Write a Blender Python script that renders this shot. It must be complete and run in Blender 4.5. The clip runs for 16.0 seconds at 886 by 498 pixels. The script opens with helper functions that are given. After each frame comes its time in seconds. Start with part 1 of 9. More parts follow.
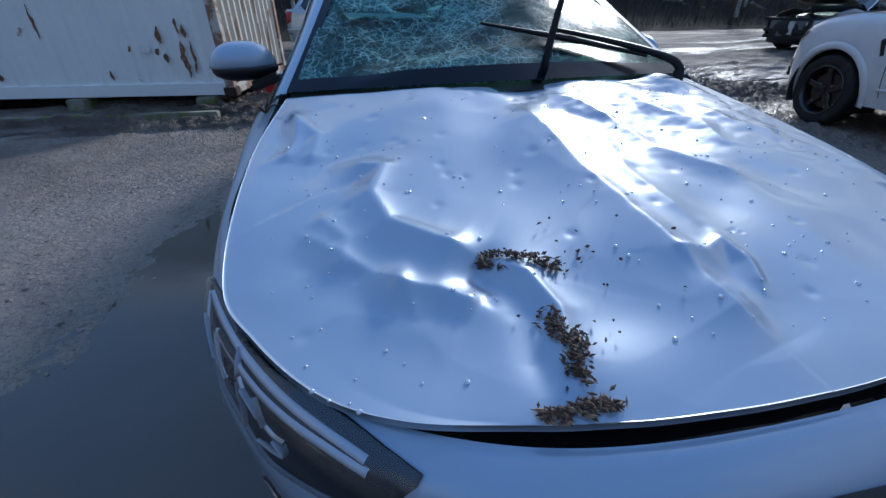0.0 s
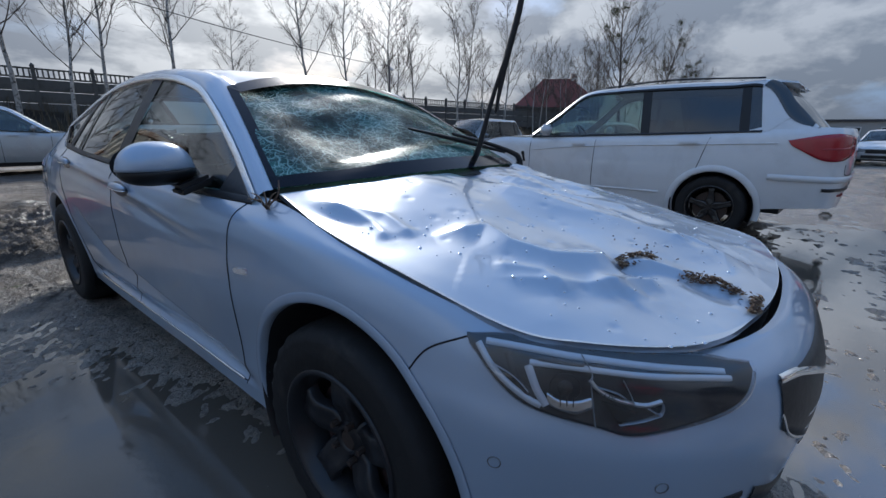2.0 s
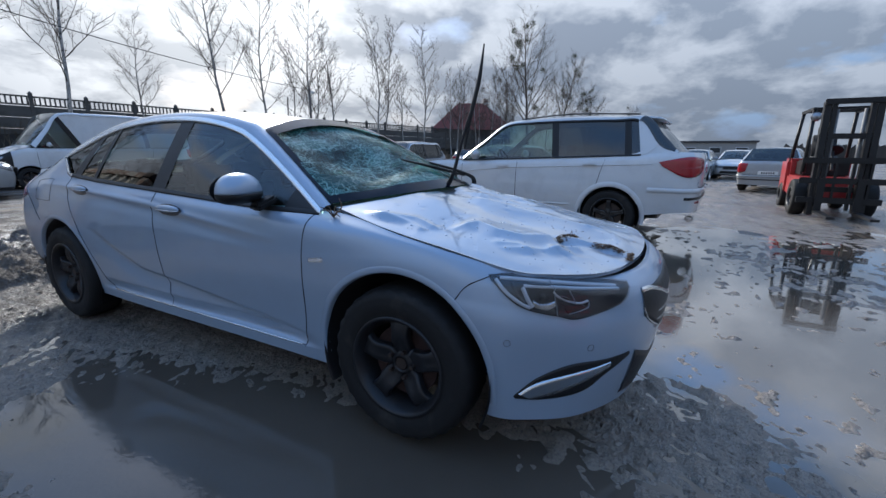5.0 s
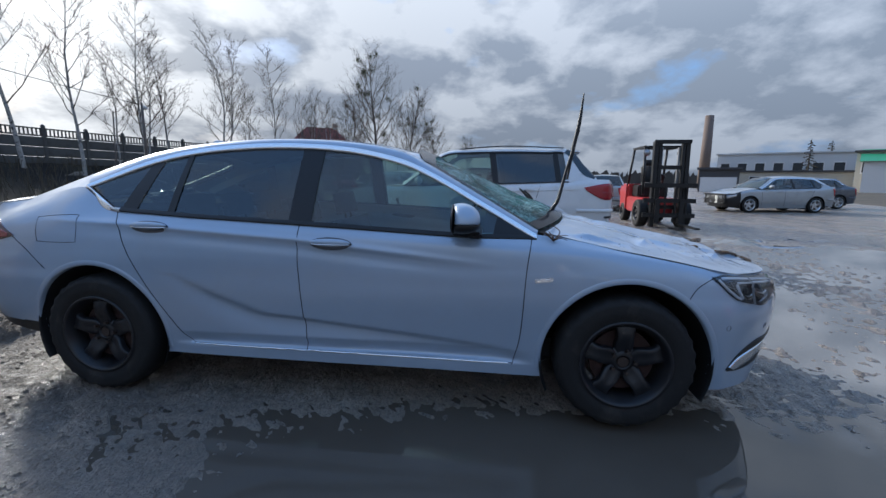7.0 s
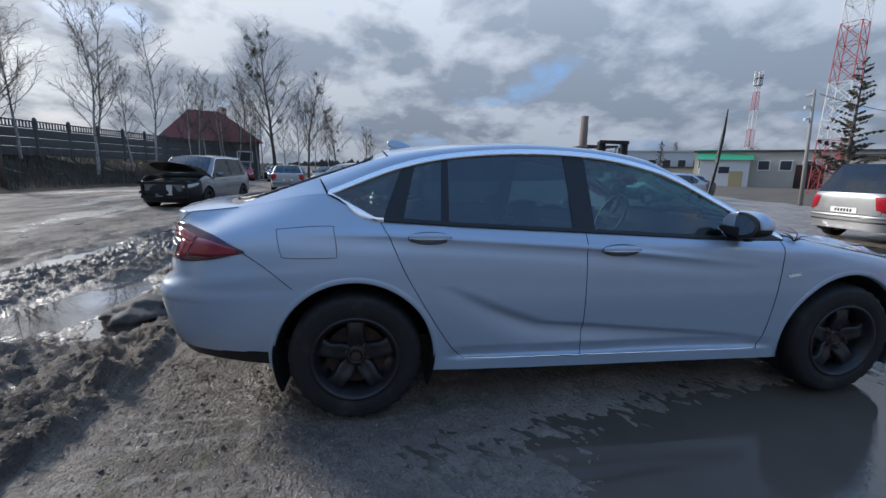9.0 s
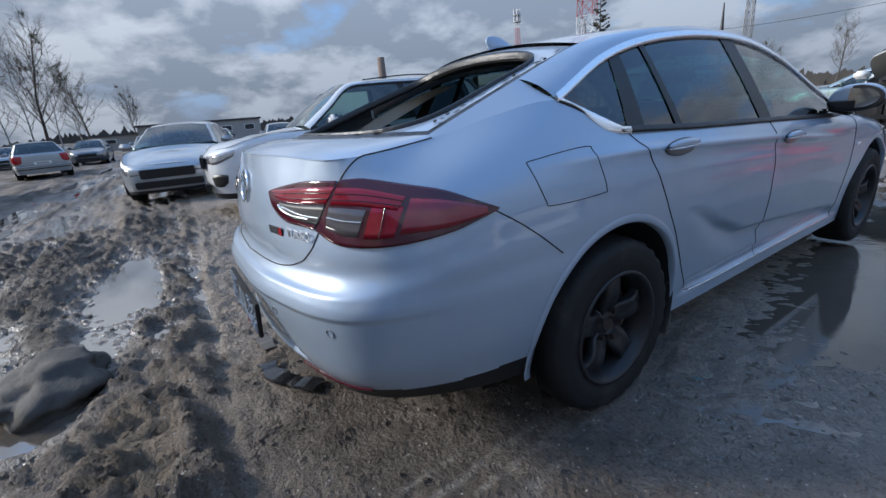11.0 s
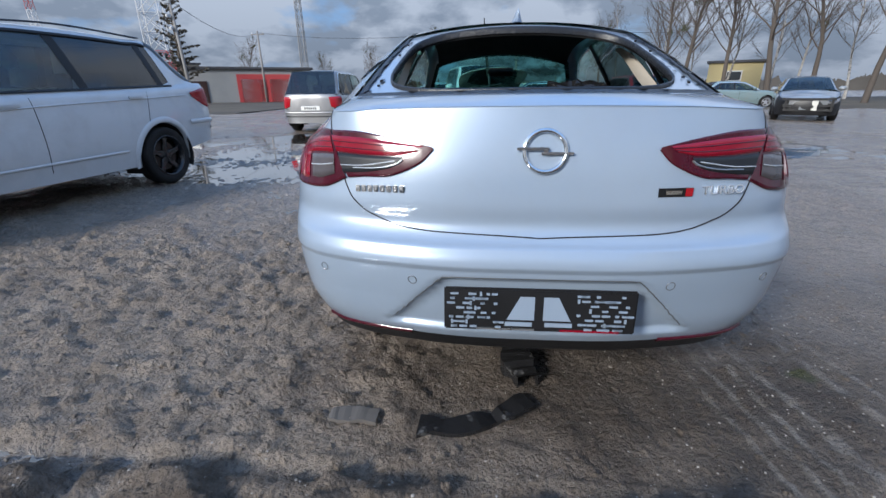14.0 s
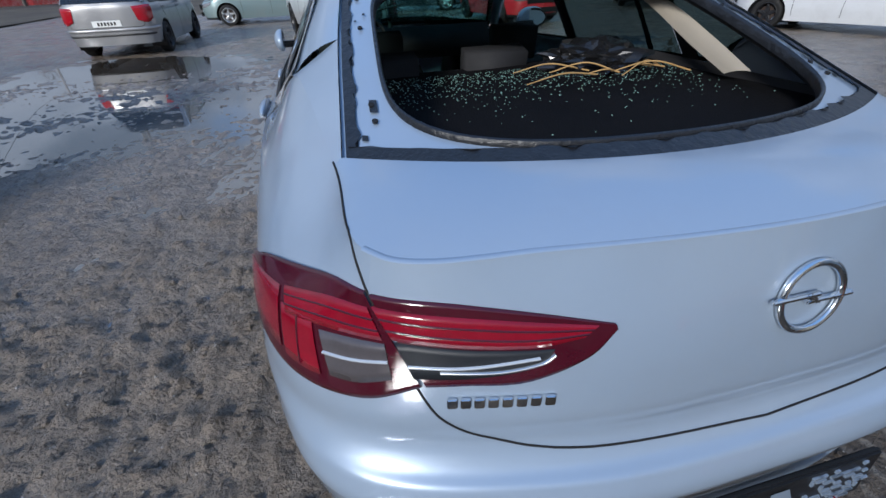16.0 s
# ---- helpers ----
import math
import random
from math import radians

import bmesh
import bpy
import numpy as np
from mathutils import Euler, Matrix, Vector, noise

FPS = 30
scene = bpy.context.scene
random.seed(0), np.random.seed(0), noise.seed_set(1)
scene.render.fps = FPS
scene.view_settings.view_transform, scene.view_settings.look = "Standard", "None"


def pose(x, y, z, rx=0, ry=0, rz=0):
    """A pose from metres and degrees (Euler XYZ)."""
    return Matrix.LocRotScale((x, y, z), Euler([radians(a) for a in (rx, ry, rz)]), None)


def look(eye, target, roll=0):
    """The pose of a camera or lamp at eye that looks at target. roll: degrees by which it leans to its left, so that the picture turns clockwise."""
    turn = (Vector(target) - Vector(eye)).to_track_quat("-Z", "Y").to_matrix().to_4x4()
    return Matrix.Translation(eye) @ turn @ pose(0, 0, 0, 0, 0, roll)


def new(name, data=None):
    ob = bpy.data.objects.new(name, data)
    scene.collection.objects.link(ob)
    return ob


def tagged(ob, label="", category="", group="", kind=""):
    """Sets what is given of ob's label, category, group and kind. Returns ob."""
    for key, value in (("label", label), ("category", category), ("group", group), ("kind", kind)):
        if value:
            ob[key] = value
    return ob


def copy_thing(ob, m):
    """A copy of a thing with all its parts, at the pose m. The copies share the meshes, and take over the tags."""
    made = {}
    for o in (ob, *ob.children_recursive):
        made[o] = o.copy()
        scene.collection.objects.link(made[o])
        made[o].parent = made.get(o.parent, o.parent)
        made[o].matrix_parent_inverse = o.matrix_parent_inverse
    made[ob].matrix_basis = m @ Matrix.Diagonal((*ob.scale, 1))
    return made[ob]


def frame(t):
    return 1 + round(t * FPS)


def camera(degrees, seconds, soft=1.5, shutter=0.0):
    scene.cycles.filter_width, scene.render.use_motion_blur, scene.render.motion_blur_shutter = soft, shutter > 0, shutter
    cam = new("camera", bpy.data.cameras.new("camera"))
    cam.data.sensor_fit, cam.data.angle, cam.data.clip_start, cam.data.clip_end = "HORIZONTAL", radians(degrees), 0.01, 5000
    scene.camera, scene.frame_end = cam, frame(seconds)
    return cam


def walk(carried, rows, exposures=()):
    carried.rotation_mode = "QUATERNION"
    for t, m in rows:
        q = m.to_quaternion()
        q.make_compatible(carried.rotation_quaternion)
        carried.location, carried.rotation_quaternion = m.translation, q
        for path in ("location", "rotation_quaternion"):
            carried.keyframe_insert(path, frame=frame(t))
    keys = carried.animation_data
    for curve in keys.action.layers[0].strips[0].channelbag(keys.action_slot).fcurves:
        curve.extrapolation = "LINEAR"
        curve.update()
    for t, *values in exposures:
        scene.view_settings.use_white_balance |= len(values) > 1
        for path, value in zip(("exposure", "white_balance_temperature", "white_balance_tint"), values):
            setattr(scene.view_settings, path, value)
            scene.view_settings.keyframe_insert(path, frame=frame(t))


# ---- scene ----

cam = camera(92.6, 16.0)
PATH = [
    (0, (-0.52, -1.112, 1.214), (-0.187, 0.587, 0.212), -1.0),
    (0.5, (-0.616, -1.051, 1.298), (-0.053, 0.661, 0.43), 1.8),
    (1, (-0.958, -1.012, 1.266), (-0.03, 0.633, 0.607), 2.3),
    (1.5, (-1.234, -0.93, 1.22), (0.04, 0.516, 0.685), 1.4),
    (2, (-1.428, -0.801, 1.146), (0.075, 0.404, 0.61), 0.7),
    (2.5, (-1.754, -0.88, 1.079), (-0.118, 0.114, 0.498), 1.0),
    (3, (-1.654, -0.895, 1.037), (-0.002, 0.039, 0.404), 0.6),
    (3.5, (-1.243, -0.858, 0.929), (0.304, 0.206, 0.241), -0.3),
    (4, (-1.132, -0.831, 0.907), (0.392, 0.286, 0.248), -0.2),
    (4.5, (-1.523, -0.879, 1.005), (0.11, 0.148, 0.476), 0.0),
    (5, (-2.182, -0.914, 1.198), (-0.461, 0.002, 0.754), 0.4),
    (5.2, (-2.35, -0.84, 1.243), (-0.595, 0.018, 0.814), 0.5),
    (7.3, (-2.916, 0.934, 1.214), (-0.95, 1.081, 0.874), 0.4),
    (7.5, (-2.936, 1.126, 1.254), (-0.97, 1.219, 0.9), 0.3),
    (8, (-2.946, 1.701, 1.258), (-0.98, 1.639, 0.896), 0.7),
    (8.5, (-2.965, 2.233, 1.263), (-1.004, 2.054, 0.913), 1.1),
    (9, (-2.892, 2.687, 1.271), (-0.944, 2.41, 0.91), 1.3),
    (9.2, (-2.794, 2.869, 1.24), (-0.85, 2.55, 0.892), 1.2),
    (11.3, (-1.563, 4.303, 1.124), (-0.064, 3.141, 0.49), -3.5),
    (11.4, (-1.515, 4.375, 1.121), (-0.058, 3.148, 0.51), -2.6),
    (11.5, (-1.436, 4.419, 1.128), (-0.035, 3.137, 0.502), -3.4),
    (12, (-1.121, 4.681, 1.121), (0.013, 3.147, 0.518), -2.7),
    (12.5, (-0.788, 4.957, 1.091), (0.055, 3.246, 0.488), -1.9),
    (13, (-0.48, 5.173, 1.117), (0.087, 3.357, 0.499), -1.2),
    (13.5, (-0.121, 5.098, 1.082), (0.212, 3.237, 0.43), -0.7),
    (14, (0.172, 4.983, 1.098), (0.335, 3.118, 0.395), -0.6),
    (14.5, (0.462, 4.882, 1.128), (0.51, 3.033, 0.369), -0.2),
    (15, (0.567, 4.634, 1.18), (0.539, 2.837, 0.302), -0.3),
    (15.5, (0.597, 4.263, 1.267), (0.376, 2.581, 0.206), -0.3),
    (16, (0.616, 4.161, 1.354), (0.235, 2.535, 0.253), -2.3),
]
walk(cam, [(t, look(eye, target, roll)) for t, eye, target, roll in PATH], [(0.0, 0.10, 5450, 9), (0.8, -0.05, 5750, 9), (2.0, 0.28, 6050, 9), (5.0, 0.55, 5980, 9), (9.0, 0.55, 6150, 9), (12.0, 0.62, 6000, 9), (14.5, 0.50, 5980, 9), (16.0, 0.12, 5800, 9)])

# ---- light ----
SUN_AZ, SUN_EL = 38.0, 26.0
sun_dir = Vector((math.sin(radians(SUN_AZ)) * math.cos(radians(SUN_EL)), math.cos(radians(SUN_AZ)) * math.cos(radians(SUN_EL)), math.sin(radians(SUN_EL))))
sun_data = bpy.data.lights.new("sun", "SUN")
sun_data.energy, sun_data.angle, sun_data.color = 3.4, radians(11.0), (1.0, 0.93, 0.83)
sun = new("sun", sun_data)
sun.matrix_world = look(sun_dir * 50, (0, 0, 0))


class Nodes:
    """A small builder for node trees."""

    def __init__(self, tree):
        self.tree = tree
        tree.nodes.clear()

    def add(self, kind, **values):
        node = self.tree.nodes.new(kind)
        for key, value in values.items():
            name = int(key[1:]) if key[0] == "i" and key[1:].isdigit() else key.replace("_", " ")
            self.link(value, node.inputs[name])
        return node

    def link(self, value, socket):
        if isinstance(value, bpy.types.NodeSocket):
            self.tree.links.new(value, socket)
        elif isinstance(value, bpy.types.Node):
            self.tree.links.new(value.outputs[0], socket)
        else:
            socket.default_value = value

    def math(self, op, a, b=0.0, clamp=False):
        node = self.tree.nodes.new("ShaderNodeMath")
        node.operation, node.use_clamp = op, clamp
        self.link(a, node.inputs[0])
        self.link(b, node.inputs[1])
        return node.outputs[0]

    def mix(self, fac, a, b, blend="MIX"):
        node = self.tree.nodes.new("ShaderNodeMix")
        node.data_type, node.blend_type = "RGBA", blend
        self.link(fac, node.inputs[0])
        self.link(a if not isinstance(a, tuple) else (*a, 1.0), node.inputs[6])
        self.link(b if not isinstance(b, tuple) else (*b, 1.0), node.inputs[7])
        return node.outputs[2]

    def noise(self, scale, detail=4.0, rough=0.55, vector=None, distortion=0.0):
        node = self.tree.nodes.new("ShaderNodeTexNoise")
        node.inputs["Scale"].default_value, node.inputs["Detail"].default_value = scale, detail
        node.inputs["Roughness"].default_value, node.inputs["Distortion"].default_value = rough, distortion
        if vector is not None:
            self.link(vector, node.inputs["Vector"])
        return node.outputs["Fac"]

    def ramp(self, value, stops):
        node = self.tree.nodes.new("ShaderNodeValToRGB")
        self.link(value, node.inputs[0])
        els = node.color_ramp.elements
        while len(els) < len(stops):
            els.new(0.5)
        for el, (pos, col) in zip(els, stops):
            el.position = pos
            el.color = (col, col, col, 1) if not isinstance(col, tuple) else (*col, 1)
        return node.outputs[0]

    def span(self, value, a, b, c=0.0, d=1.0):
        node = self.tree.nodes.new("ShaderNodeMapRange")
        node.clamp = True
        for k, v in enumerate((value, a, b, c, d)):
            self.link(v, node.inputs[k])
        return node.outputs[0]


world = bpy.data.worlds.new("world")
scene.world = world
world.use_nodes = True
n = Nodes(world.node_tree)
coords = n.tree.nodes.new("ShaderNodeTexCoord").outputs["Generated"]
sky = n.tree.nodes.new("ShaderNodeTexSky")
sky.sky_type, sky.sun_disc = "NISHITA", False
sky.sun_elevation, sky.sun_rotation = radians(SUN_EL), radians(SUN_AZ)
sky.air_density, sky.dust_density = 1.2, 2.0
split = n.tree.nodes.new("ShaderNodeSeparateXYZ")
n.link(coords, split.inputs[0])
# a flat cloud deck, so that the clouds crowd together towards the horizon
up = n.math("ADD", n.math("MAXIMUM", split.outputs[2], 0.0), 0.36)
deck = n.tree.nodes.new("ShaderNodeCombineXYZ")
n.link(n.math("DIVIDE", split.outputs[0], up), deck.inputs[0])
n.link(n.math("DIVIDE", split.outputs[1], up), deck.inputs[1])
cover = n.noise(2.0, 8.0, 0.54, deck, 0.1)
shifted = n.tree.nodes.new("ShaderNodeVectorMath")
shifted.operation = "ADD"
n.link(deck.outputs[0], shifted.inputs[0])
shifted.inputs[1].default_value = (3.7, 1.9, 0.4)
thick = n.noise(2.7, 9.0, 0.56, shifted, 0.1)
dot = n.tree.nodes.new("ShaderNodeVectorMath")
dot.operation = "DOT_PRODUCT"
n.link(coords, dot.inputs[0])
dot.inputs[1].default_value = sun_dir
bank = n.tree.nodes.new("ShaderNodeVectorMath")
bank.operation = "DOT_PRODUCT"
n.link(coords, bank.inputs[0])
bank.inputs[1].default_value = (math.sin(radians(35)) * math.cos(radians(14)), math.cos(radians(35)) * math.cos(radians(14)), math.sin(radians(14)))
glow = n.math("POWER", n.math("MAXIMUM", bank.outputs["Value"], 0.0), 16.0)
wide = n.math("POWER", n.math("MAXIMUM", dot.outputs["Value"], 0.0), 1.6)
lit = n.mix(glow, n.mix(wide, (3.4, 3.75, 4.35), (4.3, 4.45, 4.7)), (9.6, 9.4, 9.1))
dark = n.mix(glow, n.mix(wide, (1.85, 2.2, 2.75), (2.0, 2.25, 2.7)), (5.6, 5.6, 5.6))
cloud = n.mix(n.math("MULTIPLY", n.span(thick, 0.43, 0.56), n.span(split.outputs[2], 0.28, 0.55, 1.0, 0.5)), lit, dark)
blue = n.mix(0.7, sky.outputs[0], (1.3, 2.55, 5.0))
veil = n.math("MULTIPLY", n.span(n.math("SUBTRACT", cover, n.span(split.outputs[2], 0.30, 0.66, 0.0, 0.17)), 0.33, 0.43), n.span(split.outputs[2], 0.50, 0.78, 1.0, 0.3))
colour = n.mix(veil, blue, cloud)
# an overcast sky is brightest overhead
lift = n.math("ADD", 0.70, n.math("MULTIPLY", n.math("MINIMUM", n.math("MAXIMUM", split.outputs[2], 0.0), 0.55), 1.7))
scaled = n.tree.nodes.new("ShaderNodeVectorMath")
scaled.operation = "SCALE"
n.link(colour, scaled.inputs[0])
n.link(lift, scaled.inputs["Scale"])
back = n.add("ShaderNodeBackground", Color=scaled.outputs[0], Strength=0.100)
n.tree.links.new(back.outputs[0], n.add("ShaderNodeOutputWorld").inputs[0])


# ---- materials ----
def material(name, colour, rough=0.5, metal=0.0, coat=0.0, vary=0.12, scale=6.0, bump=0.0, bump_scale=60.0, spec=0.5, second=None, second_at=(0.5, 0.7), second_scale=3.0, rough_vary=0.1):
    mat = bpy.data.materials.new(name)
    mat.use_nodes = True
    m = Nodes(mat.node_tree)
    where = m.tree.nodes.new("ShaderNodeTexCoord").outputs["Object"]
    big, small = m.noise(scale, 5.0, 0.6, where), m.noise(scale * 9, 4.0, 0.6, where)
    lo, hi = tuple(c * (1 - vary) for c in colour), tuple(min(1, c * (1 + vary)) for c in colour)
    base = m.mix(m.math("ADD", m.math("MULTIPLY", big, 0.65), m.math("MULTIPLY", small, 0.35)), lo, hi)
    if second:
        base = m.mix(m.span(m.noise(second_scale, 6.0, 0.65, where, 0.3), *second_at), base, second)
    shade = m.add("ShaderNodeBsdfPrincipled", Base_Color=base, Metallic=metal, Coat_Weight=coat, Coat_Roughness=0.06)
    shade.inputs["Specular IOR Level"].default_value = spec
    m.link(m.span(big, 0.3, 0.7, max(0.02, rough - rough_vary * rough), min(1, rough + rough_vary * rough)), shade.inputs["Roughness"])
    if bump:
        relief = m.tree.nodes.new("ShaderNodeBump")
        relief.inputs["Strength"].default_value, relief.inputs["Distance"].default_value = bump, 0.01
        m.link(m.noise(bump_scale, 5.0, 0.6, where), relief.inputs["Height"])
        m.link(relief.outputs[0], shade.inputs["Normal"])
    m.tree.links.new(shade.outputs[0], m.add("ShaderNodeOutputMaterial").inputs[0])
    return mat


def paint(name, colour, metal=0.55, rough=0.32, coat=1.0, dirt=0.25):
    """Car paint with a clear coat and a film of road dirt that thickens in patches."""
    mat = bpy.data.materials.new(name)
    mat.use_nodes = True
    m = Nodes(mat.node_tree)
    where = m.tree.nodes.new("ShaderNodeTexCoord").outputs["Object"]
    grime = m.span(m.noise(3.5, 7.0, 0.65, where, 0.4), 0.48, 0.75, 0.0, dirt)
    base = m.mix(grime, m.mix(m.noise(1.5, 3.0, 0.5, where), tuple(c * 0.96 for c in colour), tuple(min(1, c * 1.04) for c in colour)), (0.26, 0.24, 0.215))
    shade = m.add("ShaderNodeBsdfPrincipled", Base_Color=base, Metallic=metal, Coat_Weight=coat, Coat_Roughness=0.05)
    m.link(m.math("ADD", rough, m.math("MULTIPLY", grime, 0.6)), shade.inputs["Roughness"])
    m.tree.links.new(shade.outputs[0], m.add("ShaderNodeOutputMaterial").inputs[0])
    return mat


def glass(name, tint=(0.9, 0.95, 0.93), rough=0.02, shine=1.0):
    """A thin pane: clear with a mirror coat, as one sheet."""
    mat = bpy.data.materials.new(name)
    mat.use_nodes = True
    m = Nodes(mat.node_tree)
    clear = m.add("ShaderNodeBsdfTransparent", Color=(*tint, 1))
    gloss = m.add("ShaderNodeBsdfGlossy", Color=(1, 1, 1, 1), Roughness=rough)
    slant = m.math("POWER", m.add("ShaderNodeLayerWeight", Blend=0.5).outputs["Facing"], 5.0)
    both = m.add("ShaderNodeMixShader", i0=m.math("ADD", m.math("MULTIPLY", slant, 0.92 * shine), 0.08 * shine), i1=clear, i2=gloss)
    m.tree.links.new(both.outputs[0], m.add("ShaderNodeOutputMaterial").inputs[0])
    return mat


SILVER = paint("silver_paint", (0.300, 0.368, 0.460), 0.22, 0.34, 1.0, 0.10)
WHITE = paint("white_paint", (0.60, 0.61, 0.62), 0.0, 0.35, 1.0, 0.22)
GREY = paint("grey_paint", (0.15, 0.16, 0.17), 0.5, 0.35, 1.0, 0.35)
PALE = paint("pale_silver_paint", (0.33, 0.355, 0.375), 0.5, 0.35, 1.0, 0.35)
RED = paint("red_paint", (0.50, 0.02, 0.03), 0.1, 0.35, 1.0, 0.2)
DARK = paint("dark_paint", (0.04, 0.05, 0.07), 0.3, 0.3, 1.0, 0.3)
TEAL = paint("teal_paint", (0.21, 0.285, 0.29), 0.4, 0.35, 1.0, 0.3)
BLACK = material("black_plastic", (0.011, 0.011, 0.012), 0.42, spec=0.35, vary=0.3, bump=0.1)
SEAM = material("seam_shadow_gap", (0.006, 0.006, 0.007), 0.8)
RUBBER = material("tyre_rubber", (0.013, 0.0125, 0.0125), 0.7, spec=0.3, vary=0.35, scale=5, bump=0.2, second=(0.05, 0.044, 0.037), second_at=(0.56, 0.85), second_scale=6)
RIM = material("black_steel_rim", (0.013, 0.013, 0.015), 0.38, metal=0.0, vary=0.4, spec=0.4, second=(0.05, 0.042, 0.035), second_at=(0.6, 0.9), second_scale=9)
ALLOY = material("silver_alloy", (0.55, 0.56, 0.57), 0.3, metal=0.9)
SATIN = material("satin_bright_trim", (0.86, 0.87, 0.88), 0.22, metal=0.75, vary=0.05)
CHROME = material("chrome", (0.78, 0.79, 0.80), 0.07, metal=1.0, vary=0.03)
DISC = material("dark_brake_disc", (0.05, 0.035, 0.028), 0.6, metal=0.4, vary=0.4)
RUST = material("rust", (0.032, 0.014, 0.011), 0.85, vary=0.4, scale=20, bump=0.3)
LENS = glass("lamp_lens", (0.90, 0.91, 0.93), 0.02, 0.75)
TINT = glass("tinted_glass", (0.16, 0.18, 0.18))
DEEPTINT = glass("deep_tinted_glass", (0.05, 0.055, 0.06))
PRIVACY = glass("privacy_glass", (0.13, 0.185, 0.175))
GREENPANE = glass("side_glass", (0.46, 0.58, 0.53))
CABIN = material("dark_cabin_cloth", (0.014, 0.014, 0.016), 0.8, vary=0.3, bump=0.1)
LAMPRED = material("red_lamp_lens", (0.30, 0.005, 0.012), 0.15, coat=0.3, vary=0.3, scale=14)
LAMPCLEAR = material("clear_lamp_lens", (0.30, 0.30, 0.31), 0.12, metal=0.6, coat=1.0, vary=0.25, scale=18)
LINING = material("pale_beige_primer", (0.50, 0.49, 0.44), 0.6, vary=0.15)
PLATE = material("white_plate", (0.7, 0.7, 0.68), 0.4)


# ---- mesh helpers ----
def mesh_ob(name, verts, faces, mat, parent=None, label="", smooth=True):
    data = bpy.data.meshes.new(name)
    data.from_pydata([tuple(map(float, v)) for v in verts], [], [tuple(map(int, f)) for f in faces])
    data.materials.append(mat)
    if smooth:
        data.shade_smooth()
    ob = new(name, data)
    if parent:
        ob.parent = parent
    if label:
        ob["label"] = label
    return ob


def part(name, bm, mat, parent, label="", smooth=False, bevel=0.0):
    data = bpy.data.meshes.new(name)
    if bevel:
        bmesh.ops.bevel(bm, geom=bm.edges[:], offset=bevel, segments=2, affect="EDGES", clamp_overlap=True)
    bmesh.ops.recalc_face_normals(bm, faces=bm.faces[:])
    bm.to_mesh(data)
    bm.free()
    data.materials.append(mat)
    if smooth:
        data.shade_smooth()
    ob = new(name, data)
    if parent:
        ob.parent = parent
    if label:
        ob["label"] = label
    return ob


def box(bm, sx, sy, sz, at=(0, 0, 0), rot=(0, 0, 0)):
    bmesh.ops.create_cube(bm, size=1.0, matrix=pose(*at, *rot) @ Matrix.Diagonal((sx, sy, sz, 1)))
    return bm


def cyl(bm, r1, r2, depth, at=(0, 0, 0), rot=(0, 0, 0), seg=24):
    bmesh.ops.create_cone(bm, cap_ends=True, segments=seg, radius1=r1, radius2=r2, depth=depth, matrix=pose(*at, *rot))
    return bm


def empty(name, m=None):
    ob = new(name)
    ob.empty_display_size = 0.2
    if m is not None:
        ob.matrix_world = m
    return ob


def crw(t):
    """Catmull-Rom weights."""
    t2, t3 = t * t, t * t * t
    return np.stack([-0.5 * t + t2 - 0.5 * t3, 1 - 2.5 * t2 + 1.5 * t3, 0.5 * t + 2 * t2 - 1.5 * t3, -0.5 * t2 + 0.5 * t3], -1)


def curve(points, ts):
    """Points along a smooth line through the given ones; ts runs from 0 to 1."""
    p = np.asarray(points, float)
    pad = np.vstack([2 * p[0] - p[1], p, 2 * p[-1] - p[-2]])
    s = np.clip(np.asarray(ts, float), 0, 1) * (len(p) - 1)
    k = np.minimum(s.astype(int), len(p) - 2)
    w = crw(s - k)
    return sum(w[:, j, None] * pad[k + j] for j in range(4))


class Sheet:
    """A smooth skin lofted through rows of points; the first and last station lie on the car's middle line."""

    def __init__(self, rows):
        c = np.asarray(rows, float)
        flip = np.array([-1.0, 1, 1])
        c = np.concatenate([c[:, 1:2] * flip, c, c[:, -2:-1] * flip], 1)
        self.c = np.concatenate([2 * c[:1] - c[1:2], c, 2 * c[-1:] - c[-2:-1]], 0)
        self.nu, self.nv = c.shape[1] - 3, len(rows) - 1

    def at(self, u, v):
        u, v = np.broadcast_arrays(np.clip(np.asarray(u, float), 0, self.nu), np.clip(np.asarray(v, float), 0, self.nv))
        ku, kv = np.minimum(u.astype(int), self.nu - 1), np.minimum(v.astype(int), self.nv - 1)
        wu, wv = crw(u - ku), crw(v - kv)
        return sum((wv[..., i] * wu[..., j])[..., None] * self.c[kv + i, ku + j] for i in range(4) for j in range(4))


def grid_faces(nr, nc):
    i = np.arange((nr - 1) * (nc - 1))
    a = (i // (nc - 1)) * nc + i % (nc - 1)
    return np.stack([a, a + 1, a + nc + 1, a + nc], 1)


def strip(centre, edge, ns, na, power=2.0, side=0):
    """A crowned panel between a middle line and an edge line: full width, mirrored. Returns rows x columns x 3."""
    ts = np.linspace(0, 1, ns)
    c, e = curve(centre, ts), curve(edge, ts)
    a = np.linspace(-1, 1, na)
    out = np.zeros((ns, na, 3))
    out[..., 0] = e[:, None, 0] * a
    for k in (1, 2):
        out[..., k] = c[:, None, k] + (e[:, k] - c[:, k])[:, None] * np.abs(a) ** power
    return out


